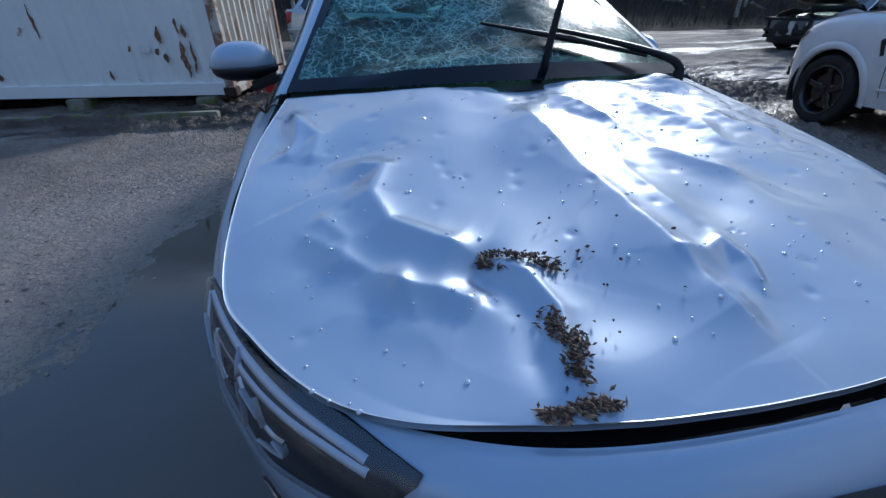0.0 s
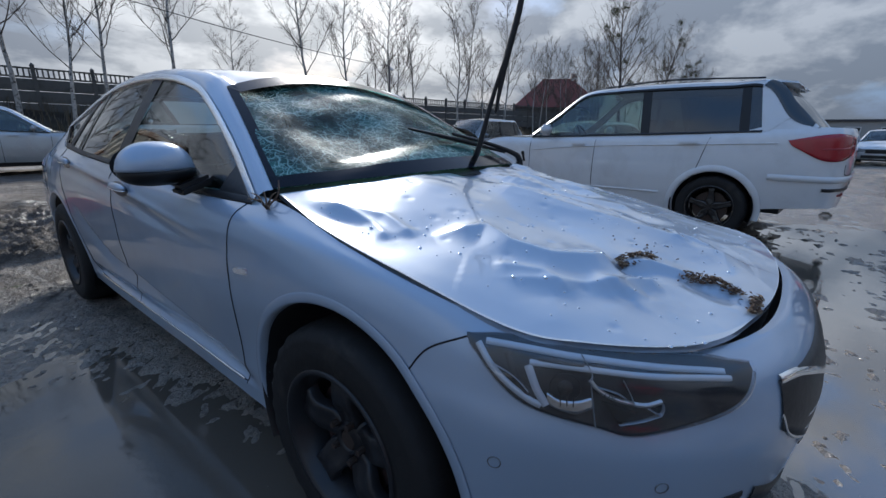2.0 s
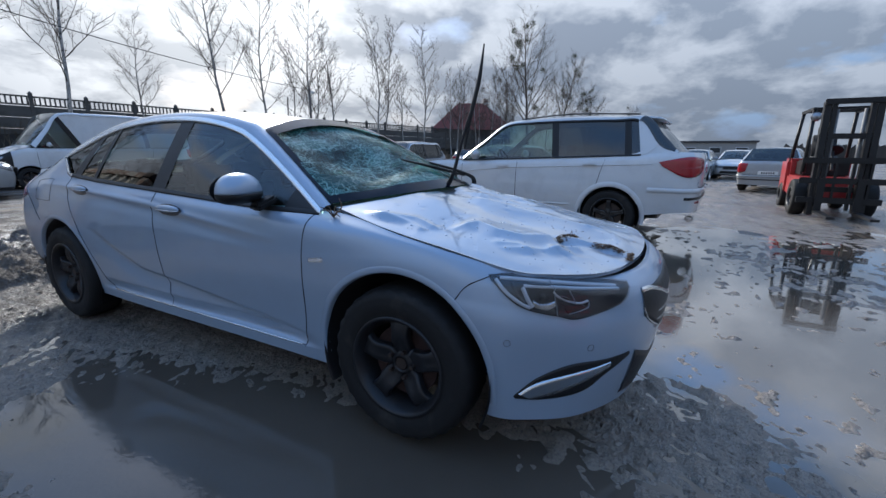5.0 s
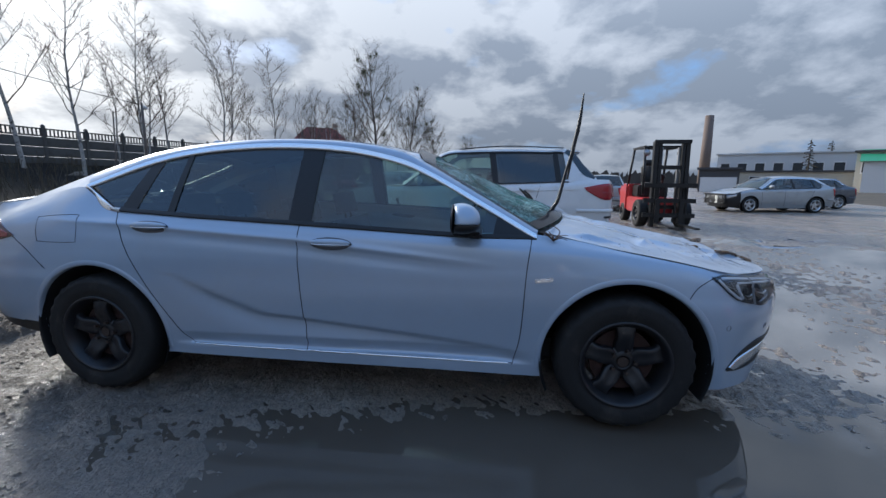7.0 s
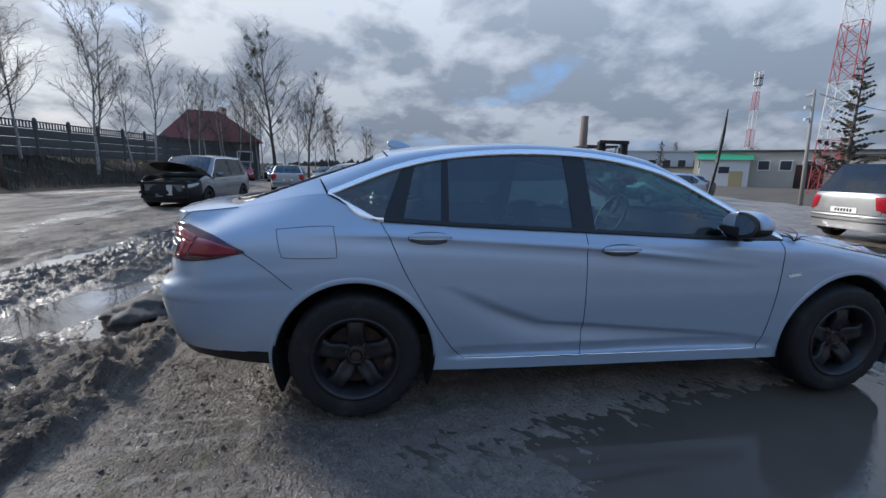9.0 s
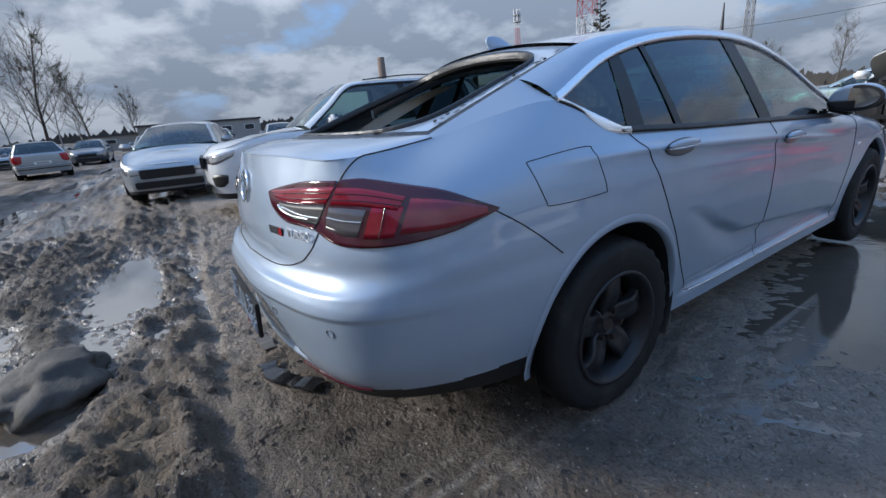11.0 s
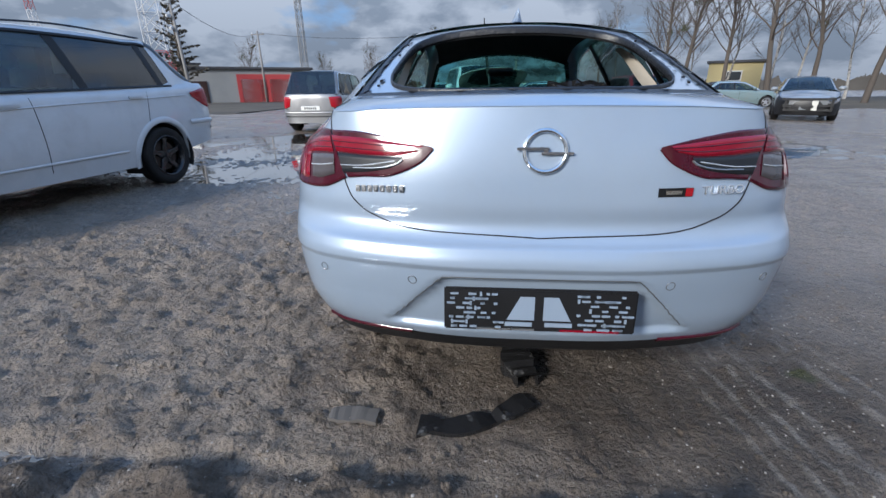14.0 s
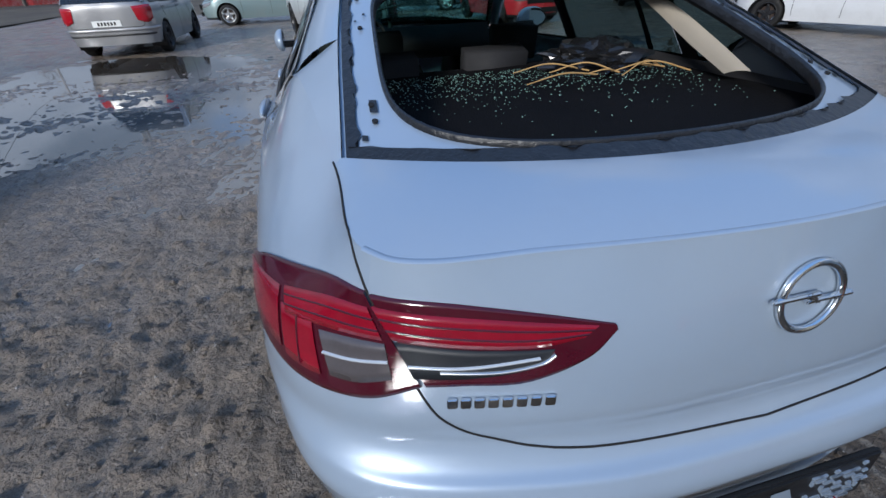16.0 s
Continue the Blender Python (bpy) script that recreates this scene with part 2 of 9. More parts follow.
def from_grid(name, g, mat, parent=None, label="", flip=False, thick=0.0):
    f = grid_faces(*g.shape[:2])
    v = g.reshape(-1, 3)
    if flip:
        f = f[:, ::-1]
    if thick:
        # a turned-down rim gives the panel its thickness
        nr, nc = g.shape[:2]
        ring = [*range(nc), *range(2 * nc - 1, nr * nc, nc), *range(nr * nc - 2, (nr - 1) * nc - 1, -1), *range((nr - 2) * nc, 0, -nc)]
        low = v[ring] - np.array([0, 0, thick])
        base = len(v)
        v = np.vstack([v, low])
        k = len(ring)
        f = np.vstack([f, [(ring[i], ring[(i + 1) % k], base + (i + 1) % k, base + i) for i in range(k)]])
    return mesh_ob(name, v, f, mat, parent, label)


def wheel(parent, at, r, width, rim_mat, side, spokes=5, rim_part=0.62, alloy=False):
    """A wheel under a car; side is the sign of its outer face along x."""
    hub = empty("wheel")
    hub.parent = parent
    hub.location = at
    ri = r * rim_part
    half = [(ri * 0.98, 0.49), (ri + 0.004, 0.505), (ri + 0.012, 0.495), (ri + 0.020, 0.520), (r - 0.060, 0.530), (r - 0.040, 0.515), (r - 0.030, 0.515), (r - 0.012, 0.455), (r - 0.004, 0.40), (r, 0.2)]
    prof = [(q, -w) for q, w in half] + half[::-1]
    seg = 26 if alloy else 60
    verts, faces = [], []
    for k in range(seg):
        a = 2 * math.pi * k / seg
        for j, (rad, w) in enumerate(prof):
            groove = 0.009 if (k % 2 and 6 <= j <= 13 and j not in (9, 10)) else 0.0
            verts.append((w * width, (rad - groove) * math.cos(a), (rad - groove) * math.sin(a)))
    m = len(prof)
    for k in range(seg):
        for j in range(m - 1):
            faces.append((k * m + j, k * m + j + 1, ((k + 1) % seg) * m + j + 1, ((k + 1) % seg) * m + j))
    mesh_ob("tyre", verts, faces, RUBBER, hub)
    # rim: barrel, dished disc with openings between broad spokes
    bm = bmesh.new()
    barrel = [(ri + 0.006, 0.49), (ri + 0.005, 0.525), (ri - 0.006, 0.53), (ri - 0.012, 0.47), (ri - 0.03, 0.36), (ri - 0.035, -0.4)]
    seg = 60
    ring = [[bm.verts.new((side * w * width, q * math.cos(2 * math.pi * k / seg), q * math.sin(2 * math.pi * k / seg))) for q, w in barrel] for k in range(seg)]
    for k in range(seg):
        for j in range(5):
            bm.faces.new((ring[k][j], ring[k][j + 1], ring[(k + 1) % seg][j + 1], ring[(k + 1) % seg][j]))
    part("rim", bm, rim_mat, hub, smooth=True)
    if alloy:
        levels = [(0.03, 0.30), (0.075, 0.30), (0.10, 0.27), (ri * 0.62, 0.33), (ri * 0.82, 0.37), (ri - 0.02, 0.33)]
        half = [q * h * math.pi / spokes for (q, _), h in zip(levels, (1.0, 1.0, 0.7, 0.30, 0.24, 0.3))]
    else:
        # a pressed steel star: broad arms, waisted in the middle, that flare into the well
        levels = [(0.052, 0.27), (0.085, 0.29), (0.108, 0.35), (0.135, 0.385), (0.160, 0.38), (0.185, 0.35), (ri - 0.006, 0.30)]
        half = [0.034, 0.050, 0.047, 0.041, 0.042, 0.050, 0.074]
    for s in range(spokes):
        bm = bmesh.new()
        mid = 2 * math.pi * (s + 0.25) / spokes
        cols = []
        for (q, w), h in zip(levels, half):
            cols.append([bm.verts.new((side * (w + dw) * width, q * math.cos(mid + h / q * f), q * math.sin(mid + h / q * f))) for f, dw in ((-1, -0.14), (-0.95, -0.02), (-0.80, 0.02), (-0.35, 0.0), (0.35, 0.0), (0.80, 0.02), (0.95, -0.02), (1, -0.14))])
        for a, b in zip(cols, cols[1:]):
            for j in range(7):
                bm.faces.new((a[j], a[j + 1], b[j + 1], b[j]))
        part("spoke", bm, rim_mat, hub, smooth=True)
    if not alloy:
        bm = bmesh.new()
        rows = [[bm.verts.new((side * w * width, q * math.cos(k * math.pi / 20), q * math.sin(k * math.pi / 20))) for q, w in ((0.030, 0.29), (0.036, 0.34), (0.046, 0.27), (0.074, 0.265), (0.082, 0.19))] for k in range(40)]
        for k in range(40):
            for j in range(4):
                bm.faces.new((rows[k][j], rows[k][j + 1], rows[(k + 1) % 40][j + 1], rows[(k + 1) % 40][j]))
        part("hub_plate", bm, rim_mat, hub, smooth=True)
    for s in range(5):
        a = 2 * math.pi * (s + 0.5) / 5
        bm = cyl(bmesh.new(), 0.011, 0.009, 0.03, (side * (0.31 if alloy else 0.315) * width, 0.058 * math.cos(a), 0.058 * math.sin(a)), (0, side * 90, 0), 6)
        part("wheel_bolt", bm, rim_mat if alloy else DISC, hub)
    bm = cyl(bmesh.new(), ri * 0.72, ri * 0.72, 0.02, (side * 0.02, 0, 0), (0, 90, 0), 32)
    part("brake_disc", bm, DISC if alloy else RUST, hub)
    bm = cyl(bmesh.new(), 0.032, 0.026, 0.03, (side * (0.31 if alloy else 0.24) * width, 0, 0), (0, side * 90, 0), 20)
    part("hub_cap", bm, rim_mat if alloy else DISC, hub)
    return hub


def ribbon(name, points, width, mat, parent, tree=None, lift=0.002, n_pts=40, label="", close=False):
    """A narrow band laid on a surface along a smooth line."""
    pts = curve(points, np.linspace(0, 1, n_pts))
    verts, faces = [], []
    place = []
    for p in pts:
        if tree:
            hit, nor, _, _ = tree.find_nearest(Vector(p))
            place.append((hit, nor))
        else:
            place.append((Vector(p), Vector((0, 0, 1))))
    for k, (p, nor) in enumerate(place):
        along = (place[min(k + 1, n_pts - 1)][0] - place[max(k - 1, 0)][0]).normalized()
        across = along.cross(nor).normalized() * width / 2
        if nor.dot(p - Vector((0, 1.5, 0.6))) < 0:
            nor = -nor
        verts += [p - across + nor * lift * 0.2, p - across * 0.7 + nor * lift, p + across * 0.7 + nor * lift, p + across + nor * lift * 0.2]
    for k in range(n_pts - 1):
        for j in range(3):
            faces.append((4 * k + j, 4 * k + j + 1, 4 * k + j + 5, 4 * k + j + 4))
    return mesh_ob(name, verts, faces, mat, parent, label)


def patch(name, top, bottom, mat, parent, tree, nu=30, nv=8, lift=0.004, label="", rim=0.006):
    """A panel between two lines laid on a surface and lifted off it, with a turned-in rim."""
    ts = np.linspace(0, 1, nu)
    a, b = curve(top, ts), curve(bottom, ts)
    g = np.zeros((nv + 2, nu, 3))
    for j in range(nv):
        f = j / (nv - 1)
        row = a * (1 - f) + b * f
        for k, p in enumerate(row):
            hit, nor, _, _ = tree.find_nearest(Vector(p))
            if nor.dot(hit - Vector((0, 1.5, 0.6))) < 0:
                nor = -nor
            g[j + 1, k] = hit + nor * lift
            if j == 0:
                g[0, k] = hit - nor * rim
            if j == nv - 1:
                g[nv + 1, k] = hit - nor * rim
    return from_grid(name, g, mat, parent, label)


# ---- car shells ----
def side_panels(sheet, parent, side, wheels, classify, mats, per=(14, 8), min_x=0.45, labels=None, press=None):
    """Cuts the wheel arches out of a side skin and parts it into panels; returns a tree for laying things on it."""
    from mathutils.bvhtree import BVHTree
    us, vs = np.linspace(0, sheet.nu, sheet.nu * per[0] + 1), np.linspace(0, sheet.nv, sheet.nv * per[1] + 1)
    g = sheet.at(us[None, :], vs[:, None])
    if press:
        g = press(g)
    nr, nc = g.shape[:2]
    pts = g.reshape(-1, 3).copy()
    faces = grid_faces(nr, nc)
    mid = pts[faces].mean(1)
    full = BVHTree.FromPolygons([Vector(p) * 1 for p in (pts * (side, 1, 1))], faces.tolist())
    keep = np.ones(len(faces), bool)
    for yc, zc, rad in wheels:
        inside = (np.hypot(mid[:, 1] - yc, mid[:, 2] - zc) < rad) & (mid[:, 0] > min_x)
        rim = np.intersect1d(np.unique(faces[inside]), np.unique(faces[~inside & keep]))
        d = np.hypot(pts[rim, 1] - yc, pts[rim, 2] - zc)[:, None]
        ok = d[:, 0] > 0.3 * rad
        rim, d = rim[ok], d[ok]
        pts[rim, 1:] = np.array([yc, zc]) + (pts[rim, 1:] - (yc, zc)) * rad / d
        keep &= ~inside
    pts *= (side, 1, 1)
    if side > 0:
        faces = faces[:, ::-1]
    kinds = np.array([classify(abs(p[0]), p[1], p[2]) for p in mid])
    for kind in sorted(set(kinds)):
        sel = faces[keep & (kinds == kind)]
        if not len(sel):
            continue
        used, inv = np.unique(sel, return_inverse=True)
        mesh_ob(kind, pts[used], inv.reshape(-1, 4), mats.get(kind, mats[""]), parent, (labels or {}).get(kind, ""))
    return full


def arch_liner(parent, side, yc, zc, rad, x_out, x_in):
    verts, faces = [], []
    angles = np.radians(np.linspace(-25, 205, 36))
    for a in angles:
        for x, q in ((x_out, rad + 0.004), (x_out - 0.012, rad - 0.008), (x_in, rad - 0.004), (x_in, 0.05)):
            verts.append((side * x, yc + q * math.cos(a), zc + q * math.sin(a)))
    for k in range(len(angles) - 1):
        for j in range(3):
            faces.append((4 * k + j, 4 * k + j + 1, 4 * k + j + 5, 4 * k + j + 4))
    mesh_ob("wheel_arch_liner", verts, faces, BLACK, parent)


def straight(points, ts):
    """Points along a broken line."""
    p = np.asarray(points, float)
    k = np.clip(np.asarray(ts, float), 0, 1) * (len(p) - 1)
    return np.stack([np.interp(k, np.arange(len(p)), p[:, j]) for j in range(3)], 1)


def band(a, b, n_along, n_across, bulge=0.012, t0=0.0, t1=1.0, lay=curve):
    """A rail between two lines with a slight outward bulge, as a grid."""
    ts = np.linspace(t0, t1, n_along)
    pa, pb = lay(a, ts), curve(b, ts)
    g = np.zeros((n_across, n_along, 3))
    for j in range(n_across):
        f = j / (n_across - 1)
        g[j] = pa * (1 - f) + pb * f
        g[j] += np.array([0.6, 0, 0.8]) * bulge * 4 * f * (1 - f)
    return g


def two_sides(name, g, mat, parent, label=""):
    out = []
    for side in (1, -1):
        out.append(from_grid(name, g * (side, 1, 1), mat, parent, label, flip=side < 0))
    return out


def upper_body(parent, G1, G3, B, roof_mid, cowl, tail_mid, mat, glass_mat, ws_mat, rear_glass, res=1, pillars=(0.5,), open_rear=False, battered=None, rail_end=1.0, front_glass=None, last=1.0, edge_mat=None):
    """Rails, roof, screens and side windows above the belt line."""
    n = len(G1) - 1
    two_sides("roof_rail", band(G1, G3, 40 * res, 5, 0.012, 0.0, rail_end), mat, parent)
    top_skin = strip(roof_mid, G3[2:8], 14 * res, 17 * res, 2.4)
    if battered:
        top_skin = battered(top_skin, "roof")
    from_grid("roof", top_skin, mat, parent)
    ws = strip([cowl, tuple((np.array(cowl) + roof_mid[0]) / 2 + (0, -0.01, 0.03)), roof_mid[0]], G3[0:3], 12 * res, 17 * res)
    if battered:
        ws = battered(ws, "windscreen")
    from_grid("windscreen", ws + (0, 0, 0.002), ws_mat, parent)
    if not open_rear:
        rg = strip([roof_mid[-1], tuple((np.array(tail_mid) + roof_mid[-1]) / 2 + (0, 0.01, 0.02)), tail_mid], G3[7:], 8 * res, 13 * res)
        from_grid("rear_window", rg + (0, 0, 0.002), rear_glass, parent)
    cuts = [0.0, *pillars, 8 / n * last]
    if last < 1:
        two_sides("rear_side_panel", band(B, G1[:9], 10 * res, 5, 0.006, last - 0.002, 1.0, straight), mat, parent)
    for a, b in zip(cuts, cuts[1:]):
        g = band(B, G1[:9], 16 * res, 5, 0.006, (a + (0.012 if a else 0.03)) * n / 8, (b - (0.012 if b < 8 / n * last else 0.0)) * n / 8, straight)
        two_sides("side_window", g - (0.006, 0, 0), front_glass if front_glass and not a else glass_mat, parent)
        if a:
            slim = (0.017 if res > 2 else 0.014) if a == pillars[0] else 0.0125
            g = band(B, G1[:9], 3, 5, 0.006, (a - slim) * n / 8, (a + slim) * n / 8, straight)
            two_sides("door_pillar", g - (0.002, 0, 0), BLACK, parent)
    for line, nm in ((G1[:9], "window_trim"), (B, "belt_trim")):
        ts = np.linspace(0, last, 50)
        p = (straight if nm == "belt_trim" else curve)(line, ts)
        w = 0.016 if nm == "window_trim" else 0.012
        g = np.stack([p + (0.003, 0, -w), p + (0.015, 0, -w * 0.7), p + (0.013, 0, -w * 0.2), p + (-0.001, 0, w)])
        two_sides(nm, g, (edge_mat or SATIN) if nm == "window_trim" else BLACK, parent)
    return ws


def seat(name, at, parent, wide=0.5, mat=None, steer=1):
    """A car seat facing -y with its headrest, as one part."""
    bm = bmesh.new()
    box(bm, wide, 0.5, 0.16, (at[0], at[1], at[2]), (6, 0, 0))
    box(bm, wide * 0.92, 0.13, 0.54, (at[0], at[1] + 0.28, at[2] + 0.28), (-16, 0, 0))
    box(bm, 0.24, 0.09, 0.16, (at[0], at[1] + 0.40, at[2] + 0.65), (-12, 0, 0))
    for dx in (-0.06, 0.06):
        cyl(bm, 0.008, 0.008, 0.14, (at[0] + dx, at[1] + 0.38, at[2] + 0.56), (-12, 0, 0), 8)
    return part(name, bm, mat or CABIN, parent, bevel=0.035, smooth=True)


def cabin(parent, hw, y_cowl, z_cowl, y_end, z_floor, seats_y, z_seat, wb):
    """Floor pan, dashboard, steering wheel and seats."""
    bm = bmesh.new()
    box(bm, hw * 1.4, wb + 1.2, 0.10, (0, wb / 2, z_floor))
    part("floor_pan", bm, BLACK, parent)
    bm = bmesh.new()
    box(bm, hw * 1.55, 0.45, 0.22, (0, y_cowl + 0.32, z_cowl - 0.12), (8, 0, 0))
    part("dashboard", bm, CABIN, parent, bevel=0.05, smooth=True)
    bm = bmesh.new()
    mid, tilt = Vector((0.36, y_cowl + 0.62, z_cowl - 0.06)), radians(-65)
    rot = Matrix.Translation(mid) @ Matrix.Rotation(tilt, 4, "X")
    k = 28
    ring = [[bm.verts.new(rot @ Vector(((0.185 + 0.014 * math.cos(b)) * math.cos(a), (0.185 + 0.014 * math.cos(b)) * math.sin(a), 0.014 * math.sin(b)))) for b in np.linspace(0, 2 * math.pi, 8, endpoint=False)] for a in np.linspace(0, 2 * math.pi, k, endpoint=False)]
    for i in range(k):
        for j in range(8):
            bm.faces.new((ring[i][j], ring[(i + 1) % k][j], ring[(i + 1) % k][(j + 1) % 8], ring[i][(j + 1) % 8]))
    bmesh.ops.create_cube(bm, size=1.0, matrix=rot @ Matrix.Diagonal((0.36, 0.05, 0.02, 1)))
    bmesh.ops.create_cube(bm, size=1.0, matrix=rot @ Matrix.Translation((0, -0.09, 0)) @ Matrix.Diagonal((0.06, 0.18, 0.02, 1)))
    part("steering_wheel", bm, BLACK, parent, smooth=True)
    for x in (-0.36, 0.36):
        seat("front_seat", (x, seats_y[0], z_seat), parent)
    for ys in seats_y[1:]:
        for x in (-0.42, 0.0, 0.42):
            seat("rear_seat", (x, ys, z_seat), parent, 0.44)


def other_car(kind, label, mat, m, L=4.4, W=1.78, H=1.5, wb=2.65, fo=0.88, r=0.315, zb=0.2, hood=(0.72, 0.98, 0.32), belt=(0.92, 1.0), ws_y=1.05, roof_end=2.7, tail=(3.3, 1.05), top=0.70,
              rim=None, rim_spokes=5, open_hood=0, wreck=False, low_trim=None, rails=False, group="", glass_mat=None, res=1, plate=True, mirror_mat=None, spoiler=False, hood_mat=None, last=1.0, edge_mat=None, tail_lift=0.06, pillars=(0.44, 0.72), wrap=False, lips=False):
    """A parked car of ordinary build: front towards -y, front axle at the origin."""
    car = empty("car")
    hw, yf, yr = W / 2, -fo, L - fo
    hz, hc, yc = hood
    bz = lambda y: belt[0] + (belt[1] - belt[0]) * (y - yc) / (tail[0] - yc)
    plan = [(0, yf), (0.42 * hw, yf + 0.03), (0.72 * hw, yf + 0.13), (0.91 * hw, yf + 0.36), (0.985 * hw, -0.30), (hw, 0), (0.995 * hw, yc + 0.12), (0.99 * hw, ws_y), (0.99 * hw, 0.58 * wb), (0.99 * hw, 0.82 * wb),
            (hw, wb), (0.985 * hw, wb + 0.40), (0.95 * hw, yr - 0.20), (0.80 * hw, yr - 0.05), (0.45 * hw, yr), (0, yr)]
    tops = [hz, hz, hz + 0.01, hz + 0.03, hz + (hc - hz) * 0.45, hz + (hc - hz) * 0.7, bz(yc + 0.12) - 0.01, bz(ws_y), bz(0.58 * wb), bz(0.82 * wb), bz(wb), tail[1] - 0.02, tail[1], tail[1], tail[1], tail[1]]
    rows = []
    for f, ins in ((0, 0.06), (0.28, 0.012), (0.52, 0.0), (0.76, 0.012), (0.91, 0.035), (1.0, 0.085)):
        row = []
        for k, ((x, y), zt) in enumerate(zip(plan, tops)):
            z0 = zb + (tail_lift if k > 11 else tail_lift * 0.6 if k == 11 else 0.0)
            dy = ins * (1.1 if k < 3 else -0.6 if k > 12 else 0) * hw
            xi = ins if 3 <= k <= 12 else ins * 0.8
            row.append((x * (1 - xi), y + dy, z0 + (zt - z0) * f))
        rows.append(row)
    skin = Sheet(rows)
    s_mats = {"": mat, "sill": low_trim or mat, "front_bumper": mat if not wreck else BLACK, "lower_bumper": BLACK}

    def sort(x, y, z):
        if z < zb + 0.07:
            return "sill" if -0.2 < y < wb + 0.2 else "lower_bumper"
        if y < -0.36:
            return "front_bumper"
        if y > wb + 0.42:
            return "rear_bumper" if z < 0.55 * tail[1] + 0.1 else "tailgate"
        return "front_fender" if y < yc + 0.1 else "front_door" if y < 0.52 * wb else "rear_door" if y < wb - 0.12 else "rear_quarter"

    R = r + 0.055
    trees = {}
    for side in (1, -1):
        trees[side] = side_panels(skin, car, side, [(0, r, R), (wb, r, R)], sort, s_mats, (7 * res, 5 * res), 0.5)
        for y in (0, wb):
            arch_liner(car, side, y, r, R, hw - 0.015, hw - 0.32)
            wheel(car, (side * (hw - 0.115), y, r), r, 0.205, rim or RIM, side, rim_spokes, 0.68, alloy=True)
    hb, ht = hw * 0.915, hw * top
    yq = tail[0] - (tail[0] - roof_end) * 0.55
    w6 = rows[-1]
    hood_e = [w6[1], w6[2], w6[3], w6[4], w6[5], (hb * 0.90, yc + 0.06, hc - 0.05)]
    hood_c = [(0, w6[0][1], hz + 0.01), (0, w6[0][1] + 0.12, hz + 0.07), (0, yf * 0.45, hz + (hc - hz) * 0.5), (0, 0, hz + (hc - hz) * 0.72), (0, yc * 0.6, hc - 0.03), (0, yc, hc)]
    g = strip(hood_c, hood_e, 16 * res, 15 * res, 2.2)
    if open_hood:
        a = radians(-open_hood)
        p = g - (0, yc, hc)
        g2 = p.copy()
        g2[..., 1], g2[..., 2] = p[..., 1] * math.cos(a) - p[..., 2] * math.sin(a), p[..., 1] * math.sin(a) + p[..., 2] * math.cos(a)
        bay = from_grid("engine_bay", g - (0, 0, 0.16), BLACK, car)
        g = g2 + (0, yc, hc + 0.02)
        lining = from_grid("bonnet_lining", g + (0, 0.02, -0.012), LINING, car, "pale pressed underside of the bonnet")
        n1, n2 = g.shape[:2]
        pad = g[int(n1 * 0.22):int(n1 * 0.80), int(n2 * 0.14):int(n2 * 0.86) + 1]
        from_grid("sound_pad", pad + (0, 0.035, -0.03), BLACK, lining, "black sound pad")
        for k in range(9):
            bm = box(bmesh.new(), 0.1 + 0.03 * (k % 4), 0.12 + 0.05 * (k % 3), 0.12, (-0.5 + 0.125 * k, -0.25 + 0.12 * (k % 3), hz - 0.04 + 0.02 * (k % 2)), (0, 0, 13 * k))
            part("engine_block", bm, GREY if k % 2 else BLACK, car, bevel=0.01)
    if wreck and not open_hood:
        for i in range(g.shape[0]):
            for j in range(g.shape[1]):
                g[i, j, 2] += 0.06 * noise.noise(Vector(g[i, j]) * 4.0) * (1 - i / g.shape[0])
    from_grid("bonnet", g, hood_mat or mat, car, thick=0.02)
    for side in (1, -1):
        ribbon("bonnet_gap", [(side * a, b, c + 0.006) for a, b, c in hood_e[1:]], 0.014, SEAM, car, None, 0.003, 24)
    if wreck:
        bm = bmesh.new()
        for z, w in ((0.36, 0.70), (0.50, 0.74), (hz - 0.02, 0.78)):
            box(bm, W * w, 0.06, 0.07, (0, yf + 0.05, z))
        for x in (-0.33, -0.12, 0.16, 0.35):
            box(bm, 0.06, 0.05, hz - 0.32, (W * x, yf + 0.07, (hz + 0.32) / 2))
        part("radiator", box(bmesh.new(), W * 0.56, 0.04, hz - 0.50, (0, yf + 0.055, (hz + 0.42) / 2)), GREY, car, "dusty bare radiator")
        part("bracket", box(bmesh.new(), 0.16, 0.05, 0.30, (W * 0.10, yf + 0.03, hz - 0.22)), LINING, car, "pale bare bracket", bevel=0.01)
        part("bracket", box(bmesh.new(), 0.22, 0.05, 0.12, (W * -0.06, yf + 0.03, 0.42)), GREY, car, bevel=0.01)
        part("broken_front_frame", bm, BLACK, car)
    n_mid = lambda a, b: tuple((np.array(a) + b) / 2)
    cowl = (0, yc - 0.02, hc + 0.005)
    G3a = (hb * 0.88, yc + 0.06, hc)
    G3c = (ht - 0.07, ws_y - 0.03, H - 0.10)
    G3h = (ht - 0.06, roof_end, H - 0.07)
    G3z = (hb * 0.90, tail[0], tail[1] + 0.005)
    roofs = np.linspace(ws_y, roof_end, 6)
    arcs = [0, 0.032, 0.045, 0.045, 0.032, 0.0]
    G3 = [G3a, n_mid(G3a, G3c), G3c] + [(ht - 0.075, y, H - 0.085 + a) for y, a in zip(roofs[1:5], arcs[1:5])] + [G3h, n_mid(G3h, G3z), G3z]
    G1a, G1c, G1z = (hb, yc + 0.12, bz(yc + 0.12)), (ht + 0.005, ws_y + 0.0, H - 0.155), (hb * 0.955, tail[0] - 0.02, tail[1] - 0.01)
